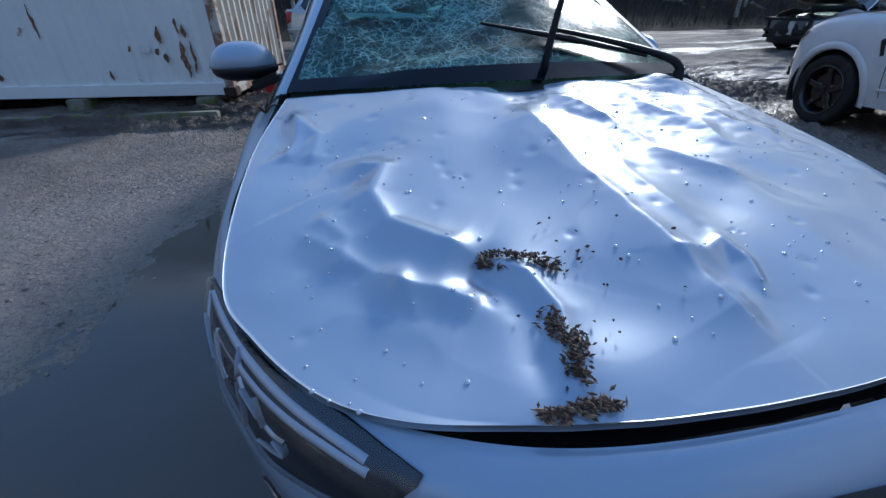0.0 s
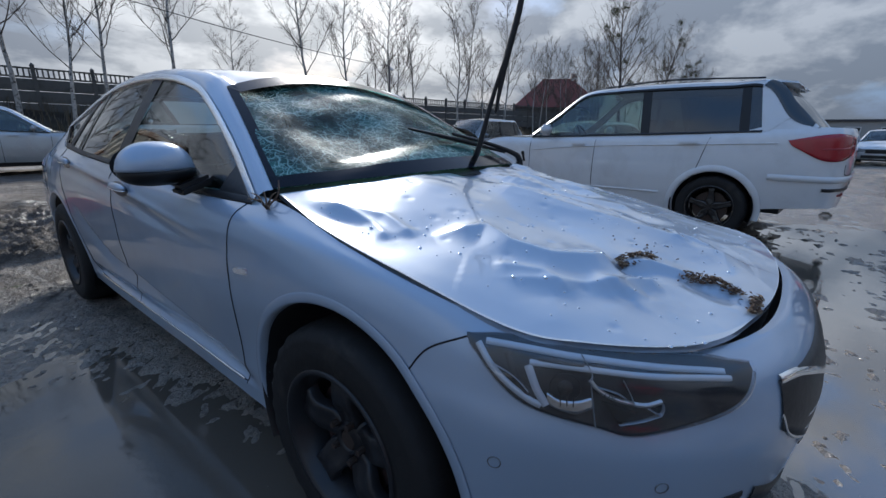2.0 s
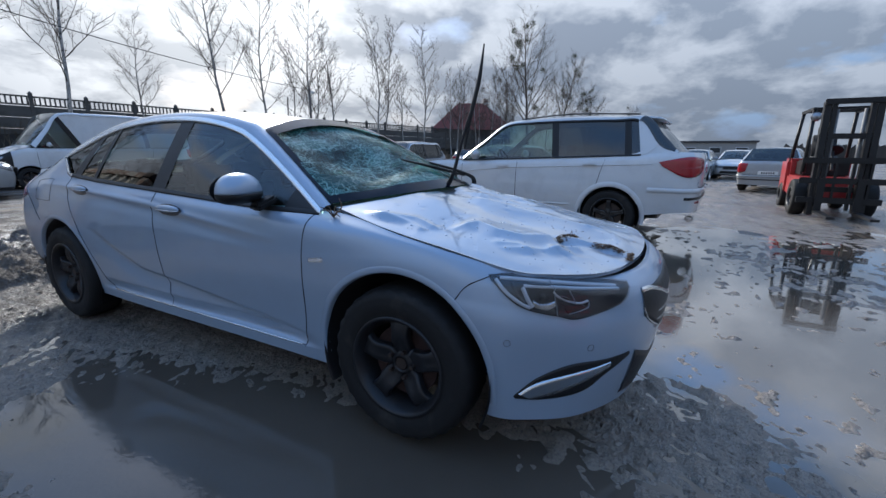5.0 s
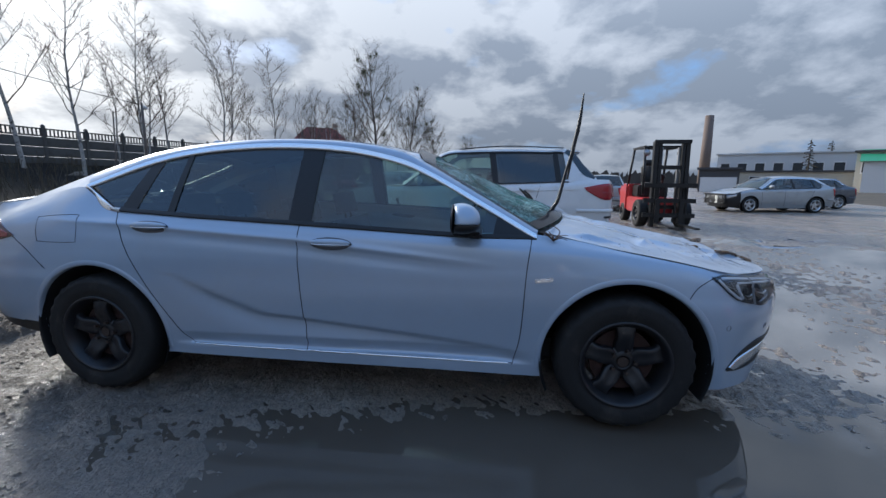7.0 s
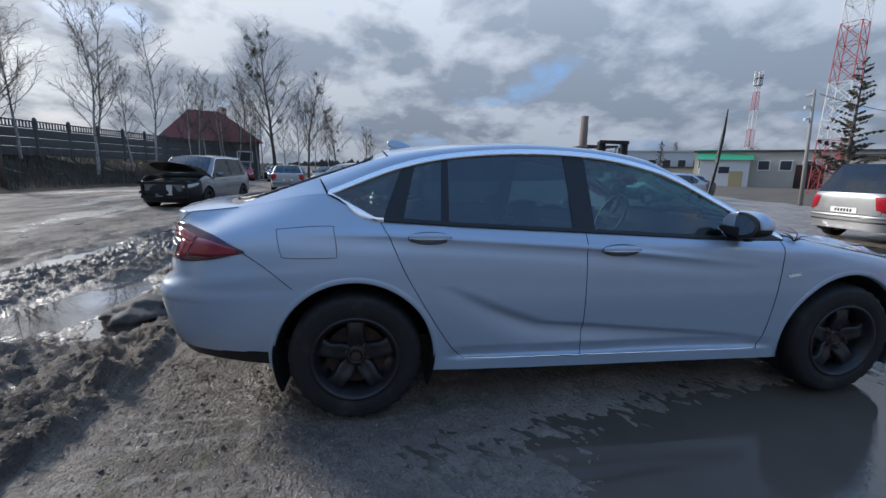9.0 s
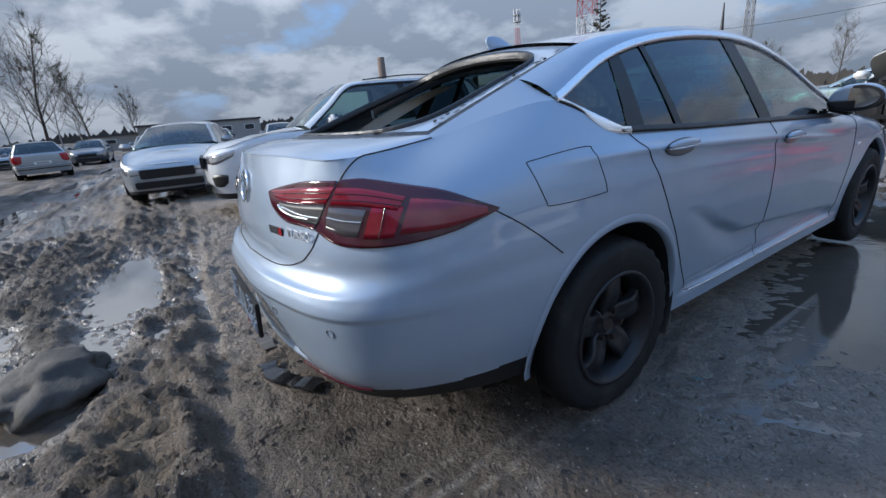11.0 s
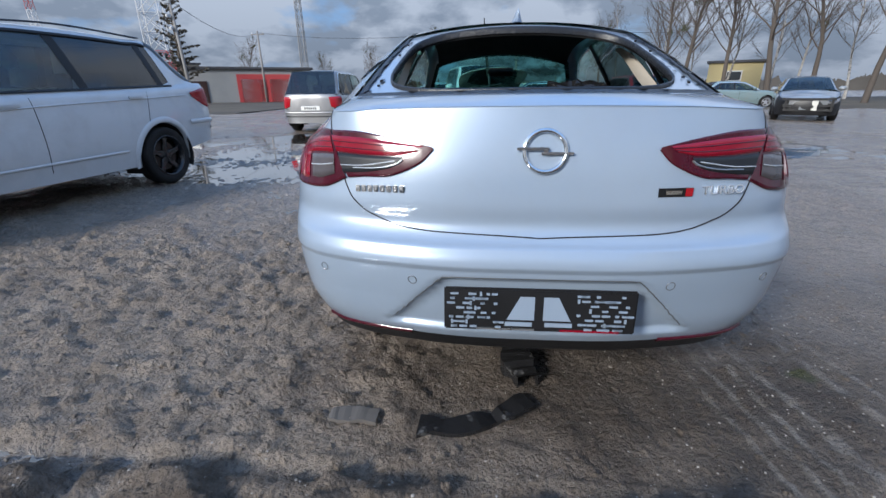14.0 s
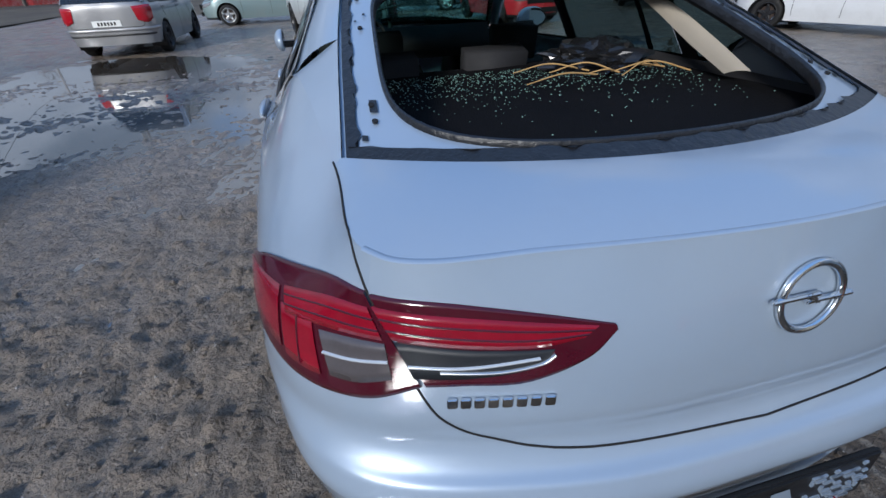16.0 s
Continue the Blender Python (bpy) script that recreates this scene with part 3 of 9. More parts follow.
    G1 = [G1a, n_mid(G1a, G1c), G1c] + [(ht, y, H - 0.135 + a * 0.7) for y, a in zip(roofs[1:5], arcs[1:5])] + [(ht + 0.01, roof_end - 0.06, H - 0.135), (hb * 0.93, yq, tail[1] + 0.09), G1z]
    ys = np.linspace(yc + 0.12, yq - 0.15, 8)
    B = [G1a] + [(hb, y, bz(y)) for y in ys[1:]] + [G1[8]]
    mids = [(0, y, z) for y, z in zip(roofs, H - 0.06 + np.array([0, 0.04, 0.06, 0.06, 0.04, 0.005]))]
    upper_body(car, G1, G3, B, mids, cowl, (0, tail[0] + 0.03, tail[1] + 0.01), mat, glass_mat or TINT, GREENPANE, TINT, res, pillars, front_glass=GREENPANE, last=last, edge_mat=edge_mat)
    if tail[0] < yr - 0.25:
        from_grid("boot_lid", strip([(0, tail[0] + 0.03, tail[1] + 0.01), (0, yr - 0.05, tail[1])], [G3z, (w6[13][0], w6[13][1], tail[1])], 5, 11), mat, car)
    else:
        from_grid("tail_trim", strip([(0, tail[0] + 0.02, tail[1] + 0.01), (0, w6[15][1], tail[1])], [G3z, w6[13]], 4, 11), mat, car)
    # quarter between belt and rear rail
    q = np.stack([curve([w6[10], w6[11], w6[12], w6[13]], np.linspace(0, 1, 12)), curve([B[-2], G1[8], G1[9], G3z], np.linspace(0, 1, 12))])
    two_sides("quarter_panel", q, mat, car)
    for side in (1, -1):
        t = trees[side]
        s = lambda *p: [(side * a, b, c) for a, b, c in p]
        zl = hz - 0.06
        if not wreck or side > 0:
            lamp = patch("headlight", s((0.45 * hw, yf + 0.03, zl), (0.75 * hw, yf + 0.16, zl + 0.03), (0.93 * hw, yf + 0.42, zl + 0.07)), s((0.45 * hw, yf + 0.03, zl - 0.09), (0.75 * hw, yf + 0.15, zl - 0.11), (0.92 * hw, yf + 0.38, zl - 0.02)), LAMPCLEAR, car, t, 14, 5)
        za = tail[1]
        if wrap:
            lamp = patch("tail_light", s((0.60 * hw, yr, za - 0.08), (0.86 * hw, yr - 0.07, za - 0.05), (0.955 * hw, yr - 0.24, za - 0.06), (0.985 * hw, yr - 0.50, za - 0.12)), s((0.62 * hw, yr, za - 0.22), (0.86 * hw, yr - 0.07, za - 0.30), (0.955 * hw, yr - 0.22, za - 0.30), (0.985 * hw, yr - 0.46, za - 0.17)), LAMPRED, car, t, 24, 8, 0.012)
            ribbon("lamp_band", s((0.66 * hw, yr, za - 0.16), (0.86 * hw, yr - 0.07, za - 0.19), (0.955 * hw, yr - 0.23, za - 0.20)), 0.016, CONTRED, lamp, t, 0.016, 16)
            two_sides("rear_glass_wrap", band(G1, G3, 12, 5, 0.016, 6.9 / 9, 8.85 / 9) + (0.003, 0, 0.004), DEEPTINT, car) if side > 0 else None
        else:
            patch("tail_light", s((0.62 * hw, yr, za - 0.07), (0.86 * hw, yr - 0.08, za - 0.05), (0.95 * hw, yr - 0.26, za - 0.05)), s((0.68 * hw, yr, za - 0.32), (0.86 * hw, yr - 0.08, za - 0.37), (0.95 * hw, yr - 0.20, za - 0.30)), LAMPRED, car, t, 12, 6, 0.012)
        zs = 0.5 * (zb + tail_lift + tail[1]) - 0.10
        ribbon("bumper_step", s((0, yr, zs), (0.45 * hw, yr, zs), (0.80 * hw, yr - 0.05, zs), (0.95 * hw, yr - 0.20, zs), (0.985 * hw, wb + r + 0.12, zs)), 0.06, mat, car, t, 0.022, 30)
        ribbon("bumper_strip", s((0, yr, zs - 0.10), (0.45 * hw, yr, zs - 0.10), (0.80 * hw, yr - 0.05, zs - 0.10), (0.93 * hw, yr - 0.17, zs - 0.10)), 0.035, BLACK, car, t, 0.012, 24)
        ribbon("tailgate_gap", s((0, yr, zs + 0.045), (0.45 * hw, yr, zs + 0.045), (0.74 * hw, yr - 0.04, zs + 0.05), (0.78 * hw, yr - 0.05, za - 0.34)), 0.008, SEAM, car, t, n_pts=20)
        if lips:
            for yl in (0, wb):
                rows = []
                for ang in np.radians(np.linspace(-12, 192, 44)):
                    cs, sn = math.cos(ang), math.sin(ang)
                    hit, _, _, _ = t.find_nearest(Vector((side * hw, yl + (R + 0.02) * cs, r + (R + 0.02) * sn)))
                    rows.append([(hit.x + side * d, yl + (R + e) * cs, r + (R + e) * sn) for d, e in ((0.001, 0.060), (0.014, 0.045), (0.016, 0.004), (0.010, -0.008), (-0.03, -0.014))])
                from_grid("arch_lip", np.array(rows), mat, car, flip=side < 0)
            ribbon("body_crease", s((hw, yc + 0.2, bz(yc) - 0.17), (hw, 0.5 * wb, bz(0.5 * wb) - 0.13), (hw, wb, bz(wb) - 0.12), (0.97 * hw, wb + 0.5, za - 0.15)), 0.016, mat, car, t, 0.008, 40)
            ribbon("sill_line", s((hw, r + 0.2, zb + 0.16), (hw, 0.5 * wb, zb + 0.18), (hw, wb - r - 0.2, zb + 0.19)), 0.03, mat, car, t, 0.010, 30)
        for y0, y1 in ((yc + 0.12, yc + 0.16), (0.52 * wb, 0.52 * wb), (wb - 0.10, wb - 0.36)):
            ribbon("door_gap", s((hw, y0, bz(y0) - 0.03), (hw, (y0 + y1) / 2, 0.62), (hw, y1, zb + 0.09)), 0.008, SEAM, car, t, n_pts=14)
        for y in (0.52 * wb - 0.22, wb - 0.30):
            bm = box(bmesh.new(), 0.03, 0.20, 0.03, (side * (hw - 0.004), y, bz(y) - 0.11))
            part("door_handle", bm, mat, car, bevel=0.009)
        bm = box(bmesh.new(), 0.22, 0.10, 0.15, (side * (hw + 0.05), yc + 0.42, bz(yc) + 0.10))
        part("mirror", bm, mirror_mat or mat, car, bevel=0.035, smooth=True)
        if rails:
            ribbon("roof_bar", [(side * (ht - 0.05), y, z) for y, z in ((ws_y + 0.25, H - 0.055), ((ws_y + roof_end) / 2, H - 0.01), (roof_end - 0.1, H - 0.045))], 0.03, BLACK, car, None, 0.02, 16)
    if not wreck:
        bm = box(bmesh.new(), W * 0.5, 0.05, 0.16, (0, yf + 0.005, zl - 0.09))
        part("grille", bm, BLACK, car, bevel=0.015)
        bm = box(bmesh.new(), W * 0.62, 0.05, 0.12, (0, yf + 0.01, zb + 0.16))
        part("lower_grille", bm, BLACK, car, bevel=0.015)
    if plate:
        bm = box(bmesh.new(), 0.52, 0.02, 0.11, (0, yr + 0.004, tail[1] - 0.36))
        pl = part("rear_plate", bm, PLATE, car)
        for k in range(6):
            part("plate_bar", box(bmesh.new(), 0.035, 0.004, 0.06, (-0.15 + 0.06 * k, yr + 0.016, tail[1] - 0.36)), BLACK, pl)
    if spoiler:
        bm = bmesh.new()
        box(bm, ht * 1.72, 0.24, 0.04, (0, roof_end + 0.06, H - 0.085), (-8, 0, 0))
        part("roof_spoiler", bm, mat, car, bevel=0.02, smooth=True)
        for side in (1, -1):
            part("exhaust_tip", box(bmesh.new(), 0.17, 0.10, 0.07, (side * hw * 0.60, yr - 0.10, zb + 0.07)), CHROME, car, bevel=0.02)
            part("rear_reflector", box(bmesh.new(), 0.16, 0.03, 0.035, (side * hw * 0.66, yr - 0.045, zb + 0.30), (0, 0, side * -14)), LAMPRED, car, bevel=0.008)
            patch("bumper_vent", [(side * 0.64 * hw, yf + 0.07, 0.60), (side * 0.80 * hw, yf + 0.16, 0.62), (side * 0.88 * hw, yf + 0.27, 0.60)], [(side * 0.66 * hw, yf + 0.07, 0.45), (side * 0.80 * hw, yf + 0.16, 0.44), (side * 0.87 * hw, yf + 0.25, 0.50)], BLACK, car, trees[side], 12, 5)
            part("fender_vent", box(bmesh.new(), 0.02, 0.05, 0.16, (side * (hw - 0.012), yc + 0.03, 0.80), (20, 0, 0)), BLACK, car, bevel=0.008)
    cabin(car, hw, yc, hc, tail[0], zb + 0.1, (ws_y + 0.35, wb - 0.35), zb + 0.32, wb)
    car.matrix_world = m
    tagged(car, label, "car", group)
    return car


# ---- ground ----
def hills(x, y, cx, cy, rx, ry, turn=0.0):
    c, s = math.cos(radians(turn)), math.sin(radians(turn))
    dx, dy = x - cx, y - cy
    a, b = (dx * c + dy * s) / rx, (-dx * s + dy * c) / ry
    return np.exp(-(a * a + b * b))


def fbm(x, y, scale, octaves=4, seed=0.0):
    out = np.zeros_like(x)
    amp, tot = 1.0, 0.0
    for k in range(octaves):
        f = scale * 2**k
        flat = [noise.noise(Vector((a * f + seed, b * f - seed, seed * 0.37))) for a, b in zip(x.ravel(), y.ravel())]
        out += amp * np.reshape(flat, x.shape)
        tot += amp
        amp *= 0.5
    return out / tot


def grain(x, y, scale, octaves=3, seed=0):
    """Quick gradient noise summed over octaves, about -0.7 to 0.7."""
    total, amp, tot = np.zeros_like(x), 1.0, 0.0
    for k in range(octaves):
        px, py = x * scale * 2**k + seed * 7.31 + 17.7 * k, y * scale * 2**k - seed * 3.17 + 9.1 * k
        ix, iy = np.floor(px), np.floor(py)
        fx, fy = px - ix, py - iy
        u, v = fx * fx * fx * (fx * (fx * 6 - 15) + 10), fy * fy * fy * (fy * (fy * 6 - 15) + 10)
        corner = {}
        for dx in (0, 1):
            for dy in (0, 1):
                h = np.sin((ix + dx) * 127.1 + (iy + dy) * 311.7 + seed * 74.7) * 43758.5453
                ang = (h - np.floor(h)) * 2 * math.pi
                corner[dx, dy] = np.cos(ang) * (fx - dx) + np.sin(ang) * (fy - dy)
        low, high = corner[0, 0] + u * (corner[1, 0] - corner[0, 0]), corner[0, 1] + u * (corner[1, 1] - corner[0, 1])
        total += amp * 1.4 * (low + v * (high - low))
        tot += amp
        amp *= 0.5
    return total / tot


WATER = -0.022


def ground_height(x, y):
    h = 0.028 * fbm(x, y, 0.28, 3, 3.1) + 0.004
    h += 0.022 * fbm(x, y, 1.5, 4, 7.7)
    h += 0.016 * fbm(x * 1.2, y, 3.2, 3, 12.5) * np.clip((np.abs(x + 1.2) - 0.5) / 0.8, 0, 1)
    # shallow basins that hold the rain
    h -= 0.065 * hills(x, y, -1.25, -0.1, 0.60, 1.15, 3) + 0.02 * hills(x, y, -1.3, 1.6, 0.6, 1.2, 3) + 0.045 * hills(x, y, -1.9, -3.0, 1.3, 1.7, 0)
    h -= 0.014 * hills(x, y, 2.6, -2.6, 1.8, 2.6, 12)
    h -= 0.032 * hills(x, y, 0.6, -2.2, 1.5, 1.1, 0)
    h -= 0.009 * hills(x, y, 1.0, -1.3, 1.6, 1.0, 0)
    h -= 0.034 * hills(x, y, 3.7, -0.9, 1.2, 0.8, 10) + 0.030 * hills(x, y, 5.4, -1.5, 1.3, 0.7, 0) + 0.026 * hills(x, y, 4.4, -2.8, 0.9, 0.5, -15) + 0.030 * hills(x, y, 4.6, -6.0, 2.2, 1.2, 0)
    h -= 0.020 * hills(x, y, 6.5, -4.5, 3.5, 2.2, -20)
    h += 0.022 * np.clip((y - 6.0) / 1.5, 0, 1) + 0.010 * np.clip((x - 7.5) / 3.0, 0, 1)
    h -= 0.032 * hills(x, y, 3.0, -5.0, 3.0, 1.6, 10)
    h -= 0.045 * hills(x, y, -4.5, -3.5, 2.2, 2.0, 0)
    h += 0.03 * hills(x, y, 0.6, 5.0, 2.5, 1.6, 0) - 0.012 * hills(x, y, -1.8, 2.6, 1.3, 1.8, 0)
    # the churned strip behind the slab's edge
    edge = 4.02 - 0.05 * (x - 1.0)
    mud = np.clip((y - edge) / 0.06, 0, 1)
    far = np.exp(-np.clip(y - edge - 3.5, 0, None) / 3.0)
    ruts = 0.17 * fbm(x * 0.16, y * 1.5, 1.5, 4, 11.0) + 0.13 * np.abs(fbm(x * 0.55, y * 1.4, 2.8, 4, 5.0)) - 0.022
    h += mud * far * ruts - 0.030 * mud * np.exp(-np.clip(y - edge, 0, None) / 0.25)
    h += 0.03 * hills(x, y, 0.2, 4.45, 0.6, 0.25, 0) - 0.06 * hills(x, y, 1.3, 5.2, 1.2, 0.30, -10)
    # bank below the fence
    foot = 18.5 - 0.06 * x
    h += 1.7 * np.clip((y - foot) / 6.0, 0, 1) ** 1.3 + 0.25 * np.clip((y - foot) / 3.0, 0, 1) * fbm(x, y, 0.5, 3, 2.0)
    return h


def ground_z(x, y):
    return float(ground_height(np.array([[x]]), np.array([[y]]))[0, 0])


def ground_sheet():
    """One sheet: fine near the car, coarser to the horizon."""
    def axis(lo, hi, fine_lo, fine_hi, step):
        out = list(np.arange(fine_lo, fine_hi + 1e-6, step))
        for end, sign in ((hi, 1), (lo, -1)):
            d, q = step, out[-1] if sign > 0 else out[0]
            ext = []
            while (end - q) * sign > 0:
                d *= 1.06
                q += sign * d
                ext.append(q)
            out = out + ext if sign > 0 else ext[::-1] + out
        return np.array(out)
    xs, ys = axis(-900, 900, -3.8, 5.6, 0.027), axis(-900, 900, -4.8, 6.8, 0.027)
    X, Y = np.meshgrid(xs, ys)
    Z = ground_height(X, Y)
    # ruts and heaps of the yard farther off
    away = np.maximum(np.maximum(X - 5.5, -3.8 - X), np.maximum(Y - 6.7, -4.8 - Y))
    rough = np.clip(away / 1.0, 0, 1) * np.clip((45 - away) / 20, 0, 1) * (Y < 18.4 - 0.06 * X)
    pick = rough > 0
    Z[pick] += rough[pick] * (0.055 * (np.abs(grain(X[pick] * 0.5, Y[pick], 0.9, 4, 51)) - 0.14) + 0.02 * grain(X[pick], Y[pick], 4.0, 2, 52))
    fine = (X > -3.9) & (X < 5.7) & (Y > -4.9) & (Y < 6.9)
    fx, fy = X[fine], Y[fine]
    calm = 1 - 0.75 * hills(fx, fy, -1.3, 0.2, 0.7, 1.5, 3)
    calm *= 1 - 0.75 * np.clip((-1.0 - fx) / 0.4, 0, 1) * np.clip((fy - 0.8) / 0.6, 0, 1) * np.clip((4.05 - fy) / 0.1, 0, 1)
    churned = np.clip((fy - 4.075 + 0.055 * fx) * 7, 0, 1)
    lumpy = np.clip((fx - 0.2) / 0.4, 0, 1) * np.clip((fy - 1.5) / 0.5, 0, 1) * (1 - churned)
    slab = np.clip((fy - 3.2) / 0.3, 0, 1) * (1 - churned)
    wx, wy = fx + 0.05 * grain(fx, fy, 3.0, 2, 40), fy + 0.05 * grain(fx, fy, 3.0, 2, 41)
    ridged = np.abs(grain(wx, wy, 5.5, 4, 1)) - 0.15
    clods = 0.35 - np.abs(grain(wx * 0.8, wy * 1.15, 3.1, 4, 7))
    crumbs = np.abs(grain(fx, fy, 16.0, 2, 3))
    Z[fine] += calm * ((0.062 + 0.030 * lumpy - 0.024 * slab) * ridged + (0.036 + 0.034 * churned + 0.030 * lumpy - 0.004 * slab) * crumbs - 0.008)
    Z[fine] += churned * (0.18 * np.clip(clods, -0.1, 1) * (0.35 + 0.65 * np.clip(grain(fx, fy, 0.9, 2, 9) * 2 + 0.4, 0, 1)) + 0.075 * (np.abs(grain(wx, wy, 8.0, 2, 61)) - 0.15) - 0.012)
    front = np.clip((fx + 0.2) / 0.8, 0, 1) * np.clip((-0.6 - fy) / 0.5, 0, 1)
    Z[fine] += front * 0.030 * (grain(fx * 0.7, fy * 1.3, 6.5, 3, 31) + 0.06)
    # the slab's broken rim stands a little proud of the mud
    rim = fy - 4.065 + 0.055 * fx + 0.03 * grain(fx, fy, 2.5, 3, 15)
    Z[fine] += 0.009 * np.exp(-((rim + 0.02) / 0.025) ** 2) * (fx < 5) - 0.018 * np.exp(-((rim - 0.035) / 0.030) ** 2) * np.clip(grain(fx, fy, 1.4, 2, 21) * 3 + 0.5, 0, 1)
    # long pools left between the ruts
    pool = hills(X, Y, 1.25, 5.5, 1.05, 0.46, -6) + hills(X, Y, 0.85, 4.78, 0.55, 0.25, -8) + hills(X, Y, 2.7, 4.50, 1.0, 0.19, -5) + hills(X, Y, 3.3, 6.95, 1.3, 0.36, -4)
    share = np.clip(1.7 * pool - 0.25, 0, 1)
    return np.stack([X, Y, Z * (1 - share) - 0.040 * share], -1)


def ground_material():
    mat = bpy.data.materials.new("wet_mud_and_worn_concrete")
    mat.use_nodes = True
    m = Nodes(mat.node_tree)
    where = m.tree.nodes.new("ShaderNodeTexCoord").outputs["Object"]
    big, mid, fine = m.noise(0.35, 5, 0.6, where), m.noise(2.2, 6, 0.65, where, 0.3), m.noise(22, 6, 0.7, where)
    base = m.mix(m.span(mid, 0.35, 0.68), (0.200, 0.160, 0.126), (0.390, 0.325, 0.262))
    base = m.mix(m.span(big, 0.46, 0.62, 0.0, 0.6), base, (0.310, 0.248, 0.190))
    base = m.mix(m.span(fine, 0.54, 0.66, 0.0, 0.7), base, (0.40, 0.335, 0.265))
    base = m.mix(m.span(fine, 0.36, 0.44, 0.4, 0.0), base, (0.055, 0.045, 0.036))
    stone = m.tree.nodes.new("ShaderNodeTexVoronoi")
    stone.inputs["Scale"].default_value = 55.0
    m.link(where, stone.inputs["Vector"])
    pebble = m.math("MULTIPLY", m.span(stone.outputs["Distance"], 0.22, 0.30, 1.0, 0.0), m.span(m.noise(17, 3, 0.6, where), 0.50, 0.60))
    base = m.mix(m.math("MULTIPLY", pebble, 0.4), base, m.mix(stone.outputs["Color"], (0.08, 0.07, 0.06), (0.36, 0.33, 0.30)))
    speck = m.noise(75, 3, 0.7, where)
    base = m.mix(m.span(speck, 0.36, 0.46, 0.6, 0.0), base, (0.028, 0.023, 0.020))
    # pale specks put the glints of wet grit into the colour
    base = m.mix(m.span(speck, 0.60, 0.69, 0.0, 0.45), base, (0.42, 0.39, 0.35))
    # a smear of pale sand beside the slab
    spread = m.tree.nodes.new("ShaderNodeMapping")
    m.link(where, spread.inputs["Vector"])
    spread.inputs["Location"].default_value = (-0.10, -20.1, 0)
    spread.inputs["Scale"].default_value = (2.0, 4.55, 0.0)
    far = m.tree.nodes.new("ShaderNodeVectorMath")
    far.operation = "LENGTH"
    m.link(spread.outputs[0], far.inputs[0])
    sandy = m.span(m.math("ADD", far.outputs["Value"], m.math("MULTIPLY", m.noise(5, 5, 0.6, where), 1.2)), 1.1, 1.6, 0.9, 0.0)
    base = m.mix(sandy, base, m.mix(fine, (0.22, 0.16, 0.10), (0.48, 0.37, 0.25)))
    # the broken rim of the concrete slab
    spot = m.tree.nodes.new("ShaderNodeSeparateXYZ")
    m.link(where, spot.inputs[0])
    off = m.math("ABSOLUTE", m.math("ADD", m.math("SUBTRACT", m.math("ADD", spot.outputs[1], m.math("MULTIPLY", spot.outputs[0], 0.05)), 4.055), m.math("MULTIPLY", m.math("SUBTRACT", m.noise(6, 6, 0.7, where), 0.5), 0.08)))
    rim = m.math("MULTIPLY", m.span(off, 0.004, 0.016, 0.8, 0.0), m.span(m.noise(3.4, 5, 0.65, where), 0.47, 0.58))
    base = m.mix(rim, base, m.mix(fine, (0.18, 0.14, 0.10), (0.42, 0.36, 0.29)))
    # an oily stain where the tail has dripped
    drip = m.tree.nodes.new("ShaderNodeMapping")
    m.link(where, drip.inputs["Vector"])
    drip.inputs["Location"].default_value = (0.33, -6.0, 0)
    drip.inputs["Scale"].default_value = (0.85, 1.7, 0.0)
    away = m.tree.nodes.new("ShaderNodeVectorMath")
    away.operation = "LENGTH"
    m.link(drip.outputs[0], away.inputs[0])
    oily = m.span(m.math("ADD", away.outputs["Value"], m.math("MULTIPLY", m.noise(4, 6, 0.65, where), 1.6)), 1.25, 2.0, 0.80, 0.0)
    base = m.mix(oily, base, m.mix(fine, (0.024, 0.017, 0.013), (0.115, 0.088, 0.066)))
    damp = m.math("MULTIPLY", m.span(spot.outputs[0], -0.9, 0.2, 0.62, 0.0), m.math("MULTIPLY", m.math("MULTIPLY", m.span(spot.outputs[1], 1.8, 2.8), m.span(spot.outputs[1], 4.0, 4.12, 1.0, 0.0)), m.span(m.noise(1.7, 5, 0.65, where), 0.30, 0.62, 1.0, 0.25)))
    base = m.mix(damp, base, (0.048, 0.040, 0.034))
    # the ground is paler towards +x and +y of the car
    pale_side = m.math("MULTIPLY", m.span(spot.outputs[0], 0.3, 1.3), m.span(spot.outputs[1], -0.2, 1.6))
    base = m.mix(m.math("MULTIPLY", pale_side, m.span(fine, 0.40, 0.60, 0.15, 0.60)), base, (0.33, 0.265, 0.205))
    # pale tyre scrapes on the slab
    bent = m.math("ADD", spot.outputs[0], m.math("ADD", m.math("MULTIPLY", spot.outputs[1], 0.10), m.math("MULTIPLY", m.math("SUBTRACT", m.noise(7, 4, 0.6, where), 0.5), 0.05)))
    worn = m.math("MULTIPLY", m.span(spot.outputs[1], 2.9, 3.5), m.span(spot.outputs[1], 4.02, 4.10, 1.0, 0.0))
    worn = m.math("MULTIPLY", worn, m.span(m.noise(14, 5, 0.7, where), 0.42, 0.60, 0.1, 0.75))
    for at, wide in ((-0.345, 0.016), (-0.435, 0.020), (-0.515, 0.018), (-0.62, 0.03), (-0.86, 0.03), (-0.98, 0.02)):
        gap = m.math("ABSOLUTE", m.math("SUBTRACT", bent, at))
        base = m.mix(m.math("MULTIPLY", worn, m.span(gap, wide * 0.4, wide, 0.8, 0.0)), base, (0.36, 0.33, 0.29))
